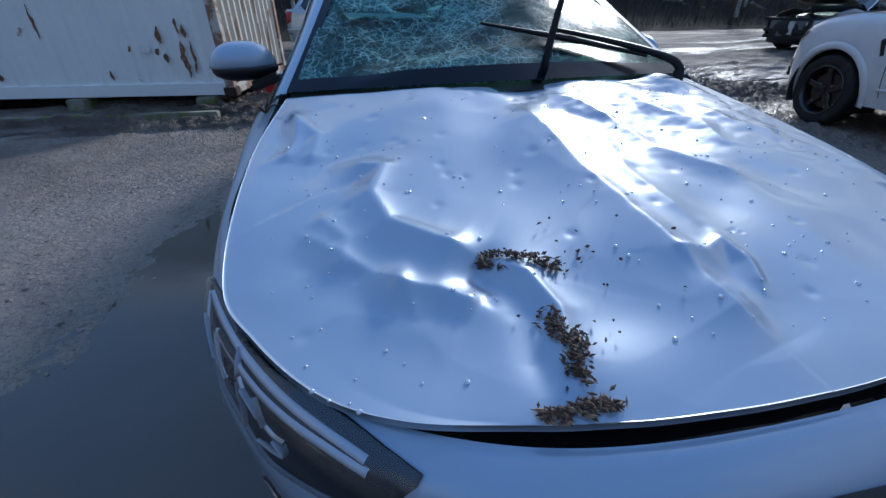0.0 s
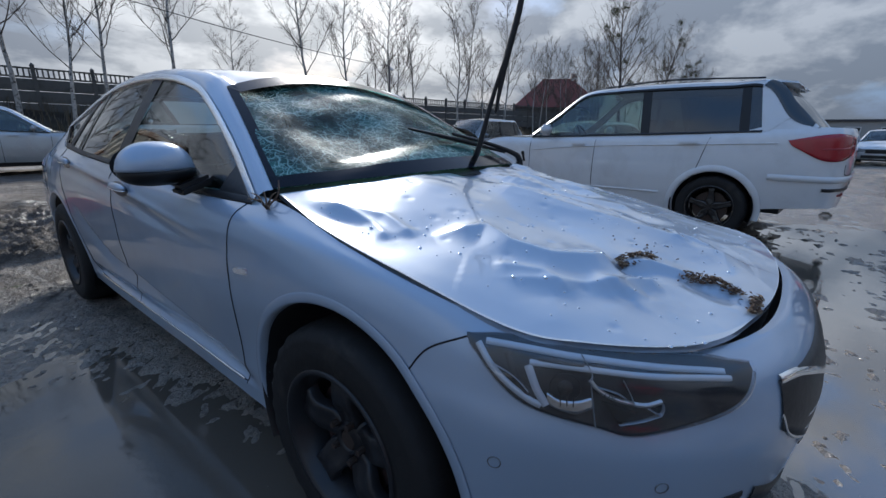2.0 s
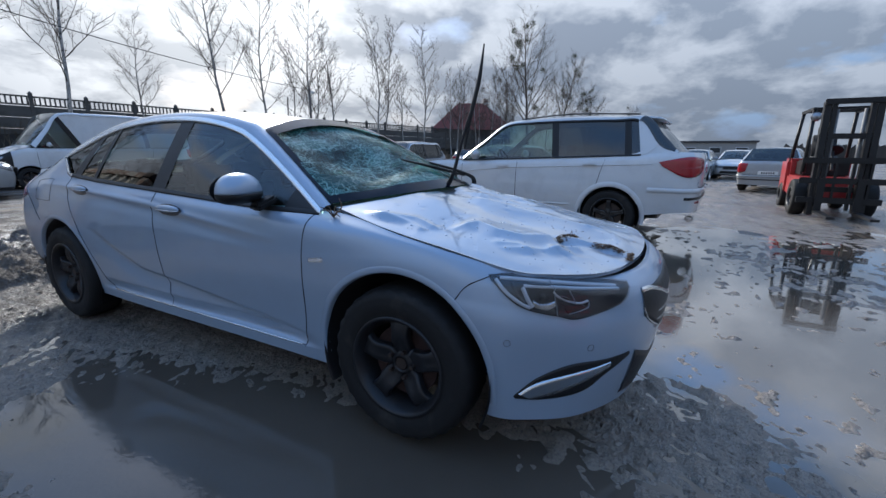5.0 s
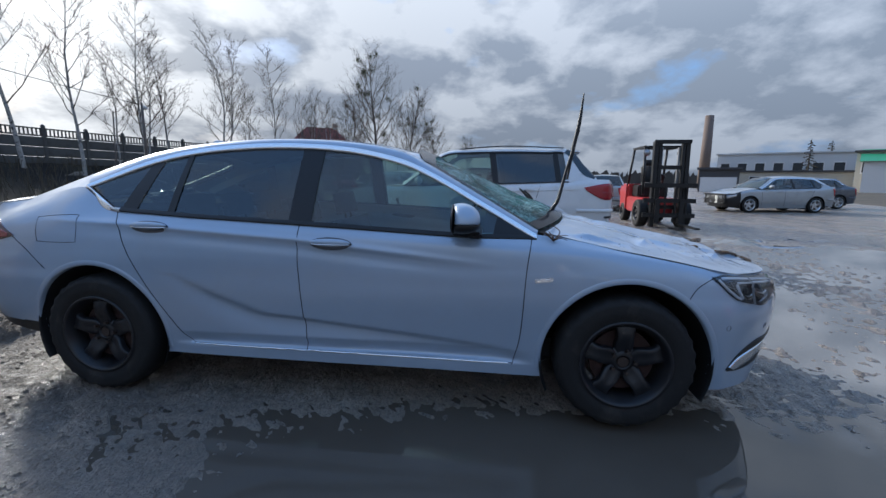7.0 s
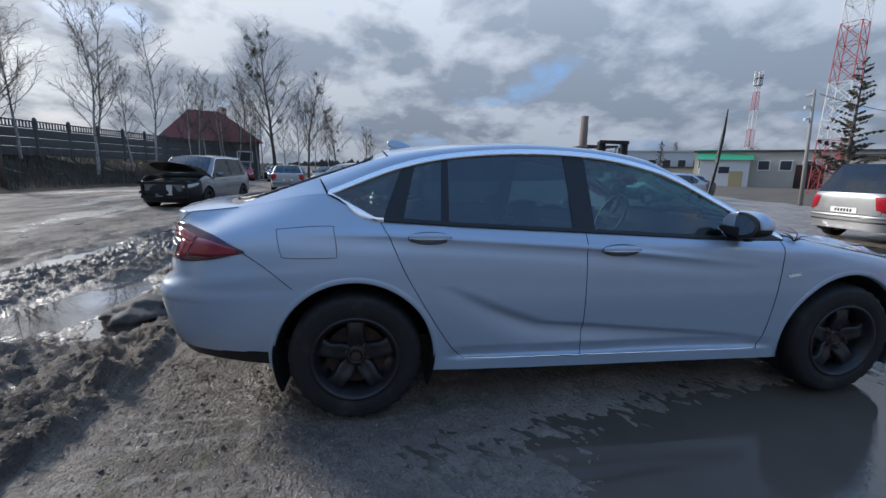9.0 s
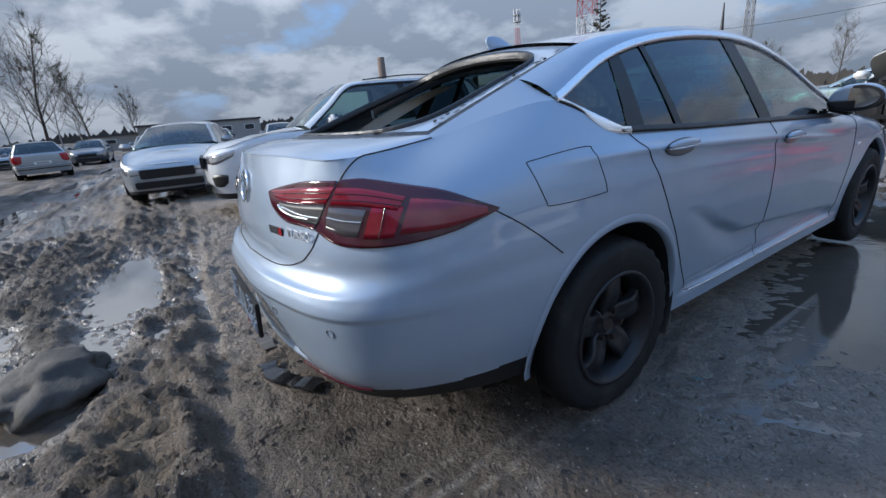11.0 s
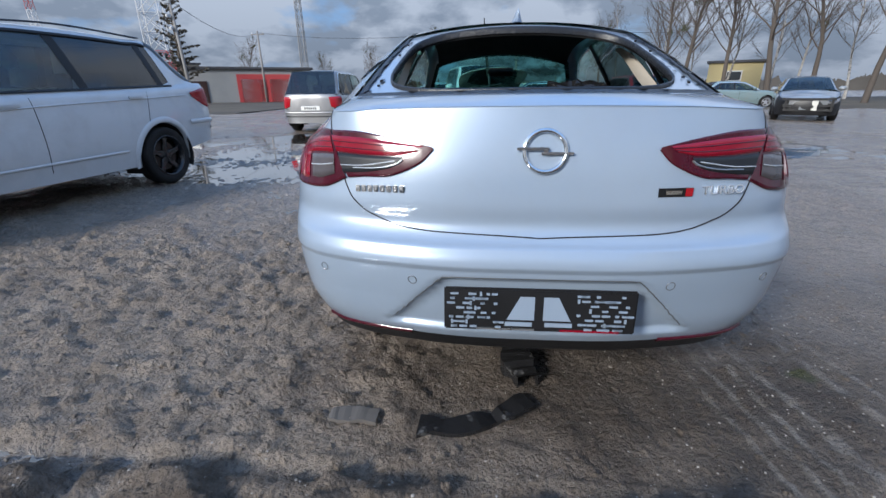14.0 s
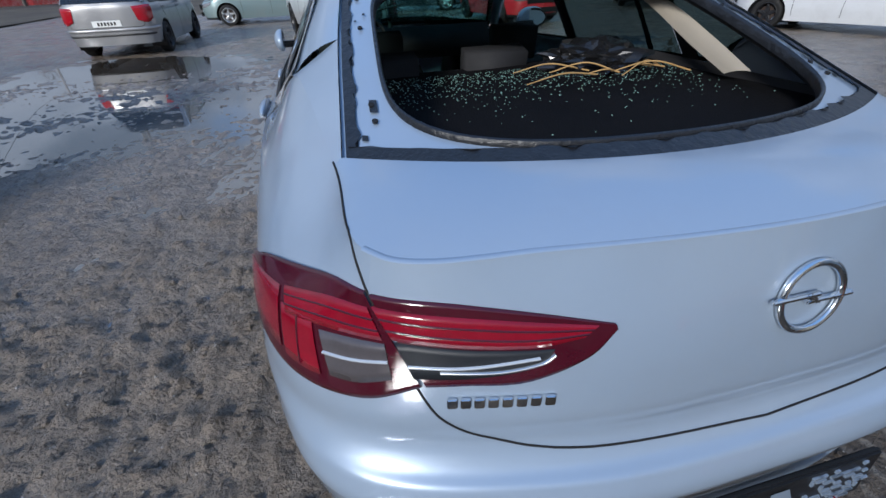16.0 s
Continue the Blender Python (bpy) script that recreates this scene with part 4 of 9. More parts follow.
    # cushions of moss on the slab
    for mx, my, mr in ((-1.13, 3.46, 0.055), (-1.35, 3.72, 0.06), (-1.22, 3.80, 0.04), (-1.75, 3.3, 0.05)):
        near = m.tree.nodes.new("ShaderNodeMapping")
        m.link(where, near.inputs["Vector"])
        near.inputs["Location"].default_value = (-mx / mr, -my / mr, 0)
        near.inputs["Scale"].default_value = (1 / mr, 1.3 / mr, 0.0)
        near.inputs["Location"].default_value[1] = -1.3 * my / mr
        dist = m.tree.nodes.new("ShaderNodeVectorMath")
        dist.operation = "LENGTH"
        m.link(near.outputs[0], dist.inputs[0])
        mossy = m.span(m.math("ADD", dist.outputs["Value"], m.math("MULTIPLY", m.math("SUBTRACT", m.noise(18, 5, 0.7, where), 0.5), 1.6)), 0.6, 1.2, 0.85, 0.0)
        base = m.mix(mossy, base, m.mix(fine, (0.028, 0.034, 0.010), (0.085, 0.095, 0.03)))
    # wet where the sheet lies low, drier on the crests
    level = m.tree.nodes.new("ShaderNodeSeparateXYZ")
    m.link(where, level.inputs[0])
    height = m.math("ADD", level.outputs[2], m.math("MULTIPLY", m.math("SUBTRACT", mid, 0.5), 0.035))
    wet = m.span(height, -0.020, 0.030, 1.0, 0.0)
    flooded = m.math("MULTIPLY", m.span(spot.outputs[1], -0.4, 1.6, 0.55, 0.0), m.span(mid, 0.3, 0.6, 0.6, 1.0))
    beside = m.math("MULTIPLY", m.span(spot.outputs[0], -1.25, -0.9, 0.45, 0.0), m.span(spot.outputs[1], 1.9, 2.8, 1.0, 0.0))
    wet = m.math("ADD", wet, m.math("MAXIMUM", flooded, beside), True)
    base = m.mix(m.math("MULTIPLY", wet, 0.26), base, (0.055, 0.045, 0.037))
    # churned and flooded streaks across the open yard beyond the slab
    stretch = m.tree.nodes.new("ShaderNodeMapping")
    m.link(where, stretch.inputs["Vector"])
    stretch.inputs["Rotation"].default_value = (0, 0, radians(-20))
    stretch.inputs["Scale"].default_value = (0.16, 0.55, 0.0)
    edge = m.math("ADD", m.math("SUBTRACT", m.math("ADD", spot.outputs[1], m.math("MULTIPLY", spot.outputs[0], 0.05)), 4.075), m.math("MULTIPLY", m.math("SUBTRACT", m.noise(6, 6, 0.7, where), 0.5), 0.08))
    yard = m.span(edge, 0.0, 0.05)
    base = m.mix(m.math("MULTIPLY", yard, m.span(mid, 0.35, 0.65, 0.65, 0.25)), base, (0.145, 0.112, 0.084))
    pools = m.noise(1.0, 7, 0.62, stretch, 0.5)
    churn = m.noise(2.6, 6, 0.66, stretch, 0.4)
    base = m.mix(m.math("MULTIPLY", yard, m.span(churn, 0.42, 0.58, 0.75, 0.0)), base, (0.040, 0.031, 0.025))
    film = m.math("MULTIPLY", m.span(edge, 0.8, 2.5), m.span(pools, 0.54, 0.60))
    base = m.mix(m.math("MULTIPLY", film, 0.6), base, (0.05, 0.042, 0.036))
    shade = m.add("ShaderNodeBsdfPrincipled", Base_Color=base)
    m.link(m.span(wet, 0.0, 1.0, 0.3, 0.6), shade.inputs["Specular IOR Level"])
    m.link(m.math("MAXIMUM", film, m.math("MULTIPLY", m.span(wet, 0.42, 0.90, 0.02, 1.0), m.span(spot.outputs[1], 4.6, 8.0, 1.0, 0.12))), shade.inputs["Coat Weight"])
    m.link(m.math("ADD", m.span(wet, 0.1, 0.9, 0.34, 0.09), m.span(fine, 0.35, 0.65, 0.0, 0.12)), shade.inputs["Coat Roughness"])
    m.link(m.math("ADD", m.math("MAXIMUM", m.span(wet, 0.0, 1.0, 0.75, 0.42), m.span(spot.outputs[1], 5.0, 8.0, 0.0, 0.72)), m.span(fine, 0.3, 0.7, -0.08, 0.12)), shade.inputs["Roughness"])
    # relief: soft swells, combed ripples and crumbs
    comb = m.tree.nodes.new("ShaderNodeMapping")
    m.link(where, comb.inputs["Vector"])
    comb.inputs["Rotation"].default_value = (0, 0, radians(24))
    comb.inputs["Scale"].default_value = (13.0, 34.0, 20.0)
    ripple = m.noise(1.0, 4, 0.6, comb, 0.6)
    clod = m.tree.nodes.new("ShaderNodeTexVoronoi")
    clod.feature = "SMOOTH_F1"
    clod.inputs["Scale"].default_value = 42.0
    clod.inputs["Detail"].default_value = 2.0
    m.link(where, clod.inputs["Vector"])
    swell = m.tree.nodes.new("ShaderNodeBump")
    swell.inputs["Strength"].default_value, swell.inputs["Distance"].default_value = 0.9, 0.036
    m.link(m.math("ADD", m.noise(9, 8, 0.68, where), m.math("MULTIPLY", ripple, m.span(wet, 0.3, 0.9, 0.15, 0.8))), swell.inputs["Height"])
    relief = m.tree.nodes.new("ShaderNodeBump")
    relief.inputs["Strength"].default_value, relief.inputs["Distance"].default_value = 1.0, 0.030
    m.link(m.math("ADD", m.math("MULTIPLY", clod.outputs["Distance"], m.span(wet, 0.4, 1.0, -0.45, -0.15)), m.math("ADD", m.math("MULTIPLY", m.noise(26, 4, 0.6, where, 0.5), 0.9), m.math("MULTIPLY", m.noise(90, 4, 0.7, where), m.span(wet, 0.4, 1.0, 0.7, 0.3)))), relief.inputs["Height"])
    m.link(swell.outputs[0], relief.inputs["Normal"])
    m.link(relief.outputs[0], shade.inputs["Normal"])
    m.link(relief.outputs[0], shade.inputs["Coat Normal"])
    m.tree.links.new(shade.outputs[0], m.add("ShaderNodeOutputMaterial").inputs[0])
    return mat


def water_material():
    mat = bpy.data.materials.new("brown_puddle_water")
    mat.use_nodes = True
    m = Nodes(mat.node_tree)
    where = m.tree.nodes.new("ShaderNodeTexCoord").outputs["Object"]
    base = m.mix(m.noise(0.9, 4, 0.6, where), (0.060, 0.048, 0.037), (0.12, 0.10, 0.08))
    # lower coat and IOR in an ellipse beside the car, full elsewhere
    thick = m.tree.nodes.new("ShaderNodeMapping")
    m.link(where, thick.inputs["Vector"])
    thick.inputs["Location"].default_value = (0.75, -0.05, 0)
    thick.inputs["Scale"].default_value = (0.5, 0.33, 0.0)
    away = m.tree.nodes.new("ShaderNodeVectorMath")
    away.operation = "LENGTH"
    m.link(thick.outputs[0], away.inputs[0])
    full_gloss = m.span(m.math("ADD", away.outputs["Value"], m.math("MULTIPLY", m.math("SUBTRACT", m.noise(1.5, 5, 0.6, where), 0.5), 0.8)), 0.55, 0.95)
    shade = m.add("ShaderNodeBsdfPrincipled", Base_Color=base, Roughness=0.015, Coat_Weight=full_gloss, Coat_Roughness=0.01)
    m.link(m.span(full_gloss, 0.0, 1.0, 1.45, 1.85), shade.inputs["IOR"])
    relief = m.tree.nodes.new("ShaderNodeBump")
    relief.inputs["Strength"].default_value, relief.inputs["Distance"].default_value = 0.03, 0.005
    silt = m.math("MULTIPLY", m.noise(38.0, 4, 0.6, where), m.span(m.noise(1.3, 5, 0.6, where, 0.4), 0.44, 0.60, 0.0, 9.0))
    m.link(m.math("ADD", m.noise(7.0, 3, 0.5, where), silt), relief.inputs["Height"])
    m.link(relief.outputs[0], shade.inputs["Normal"])
    m.tree.links.new(shade.outputs[0], m.add("ShaderNodeOutputMaterial").inputs[0])
    return mat


GROUND = ground_sheet()


def surface_z(x, y):
    """Height of the finished ground sheet."""
    xs, ys = GROUND[0, :, 0], GROUND[:, 0, 1]
    i, j = np.clip(np.searchsorted(xs, x) - 1, 0, len(xs) - 2), np.clip(np.searchsorted(ys, y) - 1, 0, len(ys) - 2)
    u, v = (x - xs[i]) / (xs[i + 1] - xs[i]), (y - ys[j]) / (ys[j + 1] - ys[j])
    z = GROUND[..., 2]
    return (z[j, i] * (1 - u) + z[j, i + 1] * u) * (1 - v) + (z[j + 1, i] * (1 - u) + z[j + 1, i + 1] * u) * v


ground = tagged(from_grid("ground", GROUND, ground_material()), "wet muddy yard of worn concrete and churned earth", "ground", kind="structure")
puddle = mesh_ob("water", [(-40, -60, WATER), (60, -60, WATER), (60, 17, WATER), (-40, 17, WATER)], [(0, 1, 2, 3)], water_material(), smooth=False)
tagged(puddle, "brown rain puddles lying in the yard's hollows", "puddle", kind="structure")

# ---- fence ----
CONCRETE = material("weathered_concrete", (0.10, 0.098, 0.092), 0.9, vary=0.3, scale=2, bump=0.3, bump_scale=40, second=(0.04, 0.042, 0.036), second_at=(0.5, 0.75), second_scale=1.2)
BARK = material("pale_birch_bark", (0.36, 0.34, 0.31), 0.85, vary=0.35, scale=7, second=(0.05, 0.045, 0.04), second_at=(0.52, 0.62), second_scale=9)
BARKD = material("dark_bark", (0.075, 0.062, 0.052), 0.9, vary=0.3, scale=6)


def fence_run():
    line = curve([(-26, 27.5, 0), (-8, 25.6, 0), (6, 25.2, 0), (18, 23.8, 0), (32, 21.0, 0), (48, 17.5, 0)], np.linspace(0, 1, 600))
    d = np.r_[0, np.cumsum(np.linalg.norm(np.diff(line, axis=0), axis=1))]
    pts = [np.array([np.interp(s, d, line[:, k]) for k in range(2)]) for s in np.arange(0, d[-1], 2.06)]
    fence = empty("concrete_fence")
    panel_bm = bmesh.new()
    box(panel_bm, 1.98, 0.05, 0.48)
    inner = [f for f in panel_bm.faces if abs(f.normal.y) > 0.9]
    made = bmesh.ops.inset_individual(panel_bm, faces=inner, thickness=0.05, depth=0.012)
    panel_data = bpy.data.meshes.new("plank")
    panel_bm.to_mesh(panel_data)
    panel_bm.free()
    rail_bm = bmesh.new()
    box(rail_bm, 1.98, 0.05, 0.07, (0, 0, 1.56))
    box(rail_bm, 1.98, 0.06, 0.07, (0, 0, 1.92))
    for k in range(11):
        box(rail_bm, 0.055, 0.05, 0.30, (-0.90 + 0.18 * k, 0, 1.74))
    rail_data = bpy.data.meshes.new("balustrade")
    rail_bm.to_mesh(rail_data)
    rail_bm.free()
    post_bm = bmesh.new()
    box(post_bm, 0.14, 0.14, 2.2, (0, 0, 0.95))
    bmesh.ops.create_cone(post_bm, cap_ends=True, segments=4, radius1=0.12, radius2=0.02, depth=0.1, matrix=pose(0, 0, 2.1, 0, 0, 45))
    post_data = bpy.data.meshes.new("post")
    post_bm.to_mesh(post_data)
    post_bm.free()
    for data in (panel_data, rail_data, post_data):
        data.materials.append(CONCRETE)
    for a, b in zip(pts, pts[1:]):
        mid, ang = (a + b) / 2, math.degrees(math.atan2(b[1] - a[1], b[0] - a[0]))
        for nm, data, at, dz in (("plank", panel_data, mid, 0.25), ("plank", panel_data, mid, 0.75), ("plank", panel_data, mid, 1.25), ("balustrade", rail_data, mid, 0), ("post", post_data, a, 0)):
            ob = new(nm, data)
            ob.parent = fence
            ob.matrix_world = pose(at[0], at[1], 1.62 + dz, 0, 0, ang)
    return tagged(fence, "grey concrete panel fence with balustrade top along bank", "fence")


fence_run()



def bank_sheet():
    xs, ys = np.linspace(-70, 75, 130), np.linspace(-0.6, 11, 22)
    X, F = np.meshgrid(xs, ys)
    Y = 18.5 - 0.06 * X + F
    Z = ground_height(X, Y) + 0.05 + 0.10 * fbm(X, Y, 1.3, 3, 4.0) * np.clip(F / 2, 0, 1)
    Z[0] -= 0.12
    return np.stack([X, Y, Z], -1)


SOIL = material("dark_bank_soil", (0.024, 0.020, 0.016), 0.95, spec=0.1, vary=0.4, scale=0.8, bump=0.6, bump_scale=12, second=(0.050, 0.044, 0.028), second_at=(0.5, 0.7), second_scale=0.5)
tagged(from_grid("embankment", bank_sheet(), SOIL), "dark earth bank with dead grass below the fence", "bank", kind="structure")
def bank_brush(count, seed):
    """Dead stalks and bramble on the bank."""
    rnd = random.Random(seed)
    v, f = [], []
    for _ in range(count):
        x = rnd.uniform(-26, 44)
        y = 18.6 - 0.06 * x + rnd.uniform(0.2, 7.0)
        z = ground_z(x, y)
        tall, lean, a = rnd.uniform(0.2, 0.9), rnd.uniform(0.1, 0.7), rnd.uniform(0, 6.28)
        tip = Vector((x + lean * tall * math.cos(a), y + lean * tall * math.sin(a), z + tall))
        mid = Vector((x, y, z)).lerp(tip, 0.5) + Vector((0, 0, 0.1 * tall))
        w = Vector((-math.sin(a), math.cos(a), 0)) * rnd.uniform(0.006, 0.02)
        n0 = len(v)
        v += [Vector((x, y, z - 0.05)) - w, Vector((x, y, z - 0.05)) + w, mid + w * 0.7, mid - w * 0.7, tip]
        f += [(n0, n0 + 1, n0 + 2, n0 + 3), (n0 + 3, n0 + 2, n0 + 4)]
    return tagged(mesh_ob("dead_brush", v, f, material("dead_brush_stalks", (0.085, 0.068, 0.045), 0.9, vary=0.5), smooth=False), "dead weeds and bramble stalks on the bank", "weeds", kind="stuff")


bank_brush(9000, 61)
GRASS = material("winter_grass", (0.085, 0.070, 0.048), 0.95, vary=0.4, scale=0.5, bump=0.8, bump_scale=9, second=(0.055, 0.044, 0.034), second_at=(0.45, 0.6), second_scale=0.3)


def verge(x0, y0, x1, y1, w):
    ts, ws = np.linspace(0, 1, 50), np.linspace(0, 1, 14)
    T, V = np.meshgrid(ts, ws)
    X, Y = x0 + (x1 - x0) * T, y0 + (y1 - y0) * T - w * V
    Y = Y + 0.5 * fbm(X, Y, 0.4, 2, 8.0)
    Z = 0.05 + 0.05 * fbm(X, Y, 0.8, 3, 6.0) - 0.12 * (np.abs(V - 0.5) > 0.48)
    return tagged(from_grid("verge", np.stack([X, Y, Z], -1)[::-1], GRASS), "flattened brown winter grass beside the yard", "grass", kind="structure")


verge(13, -15.5, 70, -30, 30)
verge(-60, -17, 10, -18.5, 30)

# ---- container ----
CONT = material("faded_white_container_paint", (0.74, 0.755, 0.72), 0.65, vary=0.10, scale=1.5, bump=0.05, second=(0.22, 0.10, 0.05), second_at=(0.66, 0.72), second_scale=2.2)
CONTEND = material("cream_container_paint", (0.58, 0.54, 0.44), 0.65, vary=0.12, scale=1.5, second=(0.24, 0.11, 0.05), second_at=(0.60, 0.68), second_scale=3.0)
RUSTY = material("rusty_painted_steel", (0.24, 0.135, 0.085), 0.8, vary=0.4, scale=4, bump=0.2, second=(0.50, 0.47, 0.41), second_at=(0.47, 0.56), second_scale=4)

STREAK = material("brown_rust_streak", (0.15, 0.070, 0.038), 0.9, vary=0.45, scale=14, bump=0.2, second=(0.30, 0.18, 0.11), second_at=(0.5, 0.62), second_scale=22)
CONTRED = material("bright_lamp_band", (0.30, 0.012, 0.02), 0.2, coat=0.4)
FADEDRED = material("faded_red_paint_mark", (0.40, 0.06, 0.05), 0.7, vary=0.2)


def corrugated(name, length, height, step, depth, mat, parent, m, label=""):
    """A trapezoid-ribbed steel wall, ribs upright, along +x from the origin, outer face at -y."""
    xs, ds = [], []
    x = 0.0
    while x < length:
        for dx, d in ((0, 0), (0.25 * step, 0), (0.42 * step, depth), (0.75 * step, depth)):
            if x + dx <= length:
                xs.append(x + dx)
                ds.append(d)
        x += step
    xs.append(length)
    ds.append(0)
    verts = [(a, d, z) for z in (0, height) for a, d in zip(xs, ds)] + [(a, d + 0.004, z) for z in (0, height) for a, d in zip(xs, ds)]
    k = len(xs)
    faces = [(i, i + 1, k + i + 1, k + i) for i in range(k - 1)] + [(2 * k + i + 1, 2 * k + i, 3 * k + i, 3 * k + i + 1) for i in range(k - 1)]
    ob = mesh_ob(name, [m @ Vector(v) for v in verts], faces, mat, parent, label, smooth=False)
    return ob


def container(m):
    c = empty("shipping_container")
    L, D, H = 6.06, 2.44, 2.59
    corrugated("side_wall", L - 0.2, H - 0.3, 0.28, 0.03, CONT, c, pose(-L + 0.1, 0.02, 0.18))
    corrugated("side_wall", L - 0.2, H - 0.3, 0.28, 0.03, CONT, c, pose(-0.1, D - 0.02, 0.18, 0, 0, 180))
    corrugated("end_wall", D - 0.2, H - 0.3, 0.20, 0.04, CONTEND, c, pose(-0.02, 0.1, 0.18, 0, 0, 90), "cream corrugated end wall streaked with rust")
    corrugated("end_wall", D - 0.2, H - 0.3, 0.20, 0.04, CONT, c, pose(-L + 0.02, D - 0.1, 0.18, 0, 0, -90))
    for x in (-0.05, -L + 0.05):
        for y in (0.05, D - 0.05):
            part("corner_post", box(bmesh.new(), 0.12, 0.12, H - 0.2, (x, y, H / 2)), RUSTY, c, bevel=0.01)
            for z in (0.06, H - 0.06):
                part("corner_casting", box(bmesh.new(), 0.17, 0.17, 0.12, (x, y, z)), RUST, c, bevel=0.012)
    for y in (0.03, D - 0.03):
        for z in (0.10, H - 0.06):
            part("side_rail", box(bmesh.new(), L - 0.2, 0.06, 0.16 if z < 1 else 0.08, (-L / 2, y, z)), CONT, c, bevel=0.006)
    for x in (-0.03, -L + 0.03):
        for z in (0.08, H - 0.06):
            part("end_rail", box(bmesh.new(), 0.06, D - 0.2, 0.12, (x, D / 2, z)), RUSTY, c, bevel=0.006)
    part("roof", box(bmesh.new(), L - 0.1, D - 0.1, 0.03, (-L / 2, D / 2, H - 0.03)), CONT, c)
    part("floor", box(bmesh.new(), L - 0.1, D - 0.1, 0.05, (-L / 2, D / 2, 0.14)), RUST, c)
    for x, z, w, h in ((-1.05, 0.62, 0.12, 0.09), (-0.55, 2.2, 0.16, 0.12), (-0.9, 2.25, 0.14, 0.14)):
        part("sticker", box(bmesh.new(), w, 0.004, h, (x, 0.012, z)), PLATE if z < 1 else material("yellow_sticker", (0.5, 0.42, 0.12), 0.6), c)
    streaks = ((-2.35, 0.95, 0.40), (-0.72, 2.2, 0.55), (-0.66, 1.85, 0.30), (-0.60, 1.52, 0.34), (-0.98, 1.65, 0.28), (-0.82, 0.78, 0.20), (-0.55, 0.88, 0.18), (-0.48, 0.82, 0.16),
               (-0.55, 0.48, 0.46), (-0.44, 0.50, 0.40), (-0.80, 0.50, 0.12), (-0.90, 0.58, 0.08), (-1.6, 0.30, 0.12), (-1.25, 0.62, 0.08), (-3.1, 0.30, 0.10), (-1.9, 1.3, 0.16), (-2.9, 1.5, 0.3))
    for k, (x, z, h) in enumerate(streaks):
        bm = bmesh.new()
        bmesh.ops.create_grid(bm, x_segments=4, y_segments=18, size=0.5, matrix=pose(x, 0.012, z, 90) @ Matrix.Diagonal((0.06 + 0.02 * (k % 3), h, 1, 1)))
        for v in bm.verts:
            u = (v.co.z - z) / h
            wide = (1 - 3.2 * u * u) * (0.45 + 0.9 * abs(noise.noise(Vector((k * 3.1, v.co.z * 14, 0.5)))))
            v.co.x = x + (v.co.x - x) * max(wide, 0.05) + 0.035 * noise.noise(Vector((k * 1.7, v.co.z * 8, 2.0)))
        part("rust_streak", bm, STREAK, c)
    rnd = random.Random(44)
    for k in range(16):
        y, z = 0.25 + 0.4 * (k % 5) + 0.05 * rnd.random(), 0.42 + 0.75 * rnd.random() ** 2
        bm = bmesh.new()
        bmesh.ops.create_grid(bm, x_segments=2, y_segments=10, size=0.5, matrix=pose(-0.018, y + 0.02, z, 90, 0, 90) @ Matrix.Diagonal((0.04, 0.15 + 0.25 * rnd.random(), 1, 1)))
        for v in bm.verts:
            v.co.y += 0.02 * noise.noise(Vector((k * 2.3, v.co.z * 12, 1.0)))
        part("rust_streak", bm, STREAK, c)
    for y, z, w, h in ((0.95, 1.95, 0.05, 0.26), (1.05, 2.06, 0.16, 0.05), (1.05, 1.84, 0.16, 0.05)):
        part("painted_mark", box(bmesh.new(), 0.006, w, h, (-0.016, y, z)), FADEDRED, c)
    c.matrix_world = m
    return tagged(c, "faded white shipping container with rusty posts on sleepers", "container")


container(pose(-2.13, 5.55, 0.14, 0, 0, -10))
MOSS = material("mossy_concrete", (0.22, 0.21, 0.18), 0.9, vary=0.25, bump=0.3, second=(0.13, 0.15, 0.04), second_at=(0.42, 0.58), second_scale=5)
for k in range(3):
    kerb = part("kerb", box(bmesh.new(), 1.45, 0.12, 0.10, (-2.95 - 1.5 * k, 4.98 + 0.16 * k, 0.03), (0, 0, -6)), MOSS, None, bevel=0.012)
    tagged(kerb, "mossy concrete edging stone before the container", "kerb", "edging stones", "structure")
for k in range(4):
    beam = part("sleeper", box(bmesh.new(), 0.26, 2.7, 0.17, (-2.3 - 1.75 * k, 6.85 + 0.31 * k, 0.06), (0, 0, -10)), MOSS, None, bevel=0.015)
    tagged(beam, "weathered concrete sleeper under the container", "sleeper", "container sleepers")
def crate(at):
    ob = empty("crate")
    REDP = material("red_plastic", (0.42, 0.015, 0.02), 0.4)
    part("base", box(bmesh.new(), 0.46, 0.34, 0.03, (0, 0, 0.02)), REDP, ob)
    for sx, sy, x, y in ((0.46, 0.02, 0, -0.17), (0.46, 0.02, 0, 0.17), (0.02, 0.34, -0.23, 0), (0.02, 0.34, 0.23, 0)):
        part("wall", box(bmesh.new(), sx, sy, 0.20, (x, y, 0.12), (6 if sy < 0.1 else 0, 0, 0)), REDP, ob, bevel=0.006)
    part("rim", box(bmesh.new(), 0.52, 0.03, 0.03, (0, -0.19, 0.22)), REDP, ob, bevel=0.006)
    ob.matrix_world = at
    return tagged(ob, "open red plastic crate on the ground by the container", "crate")
crate(pose(-1.62, 6.35, 0.02, 0, 0, 12))


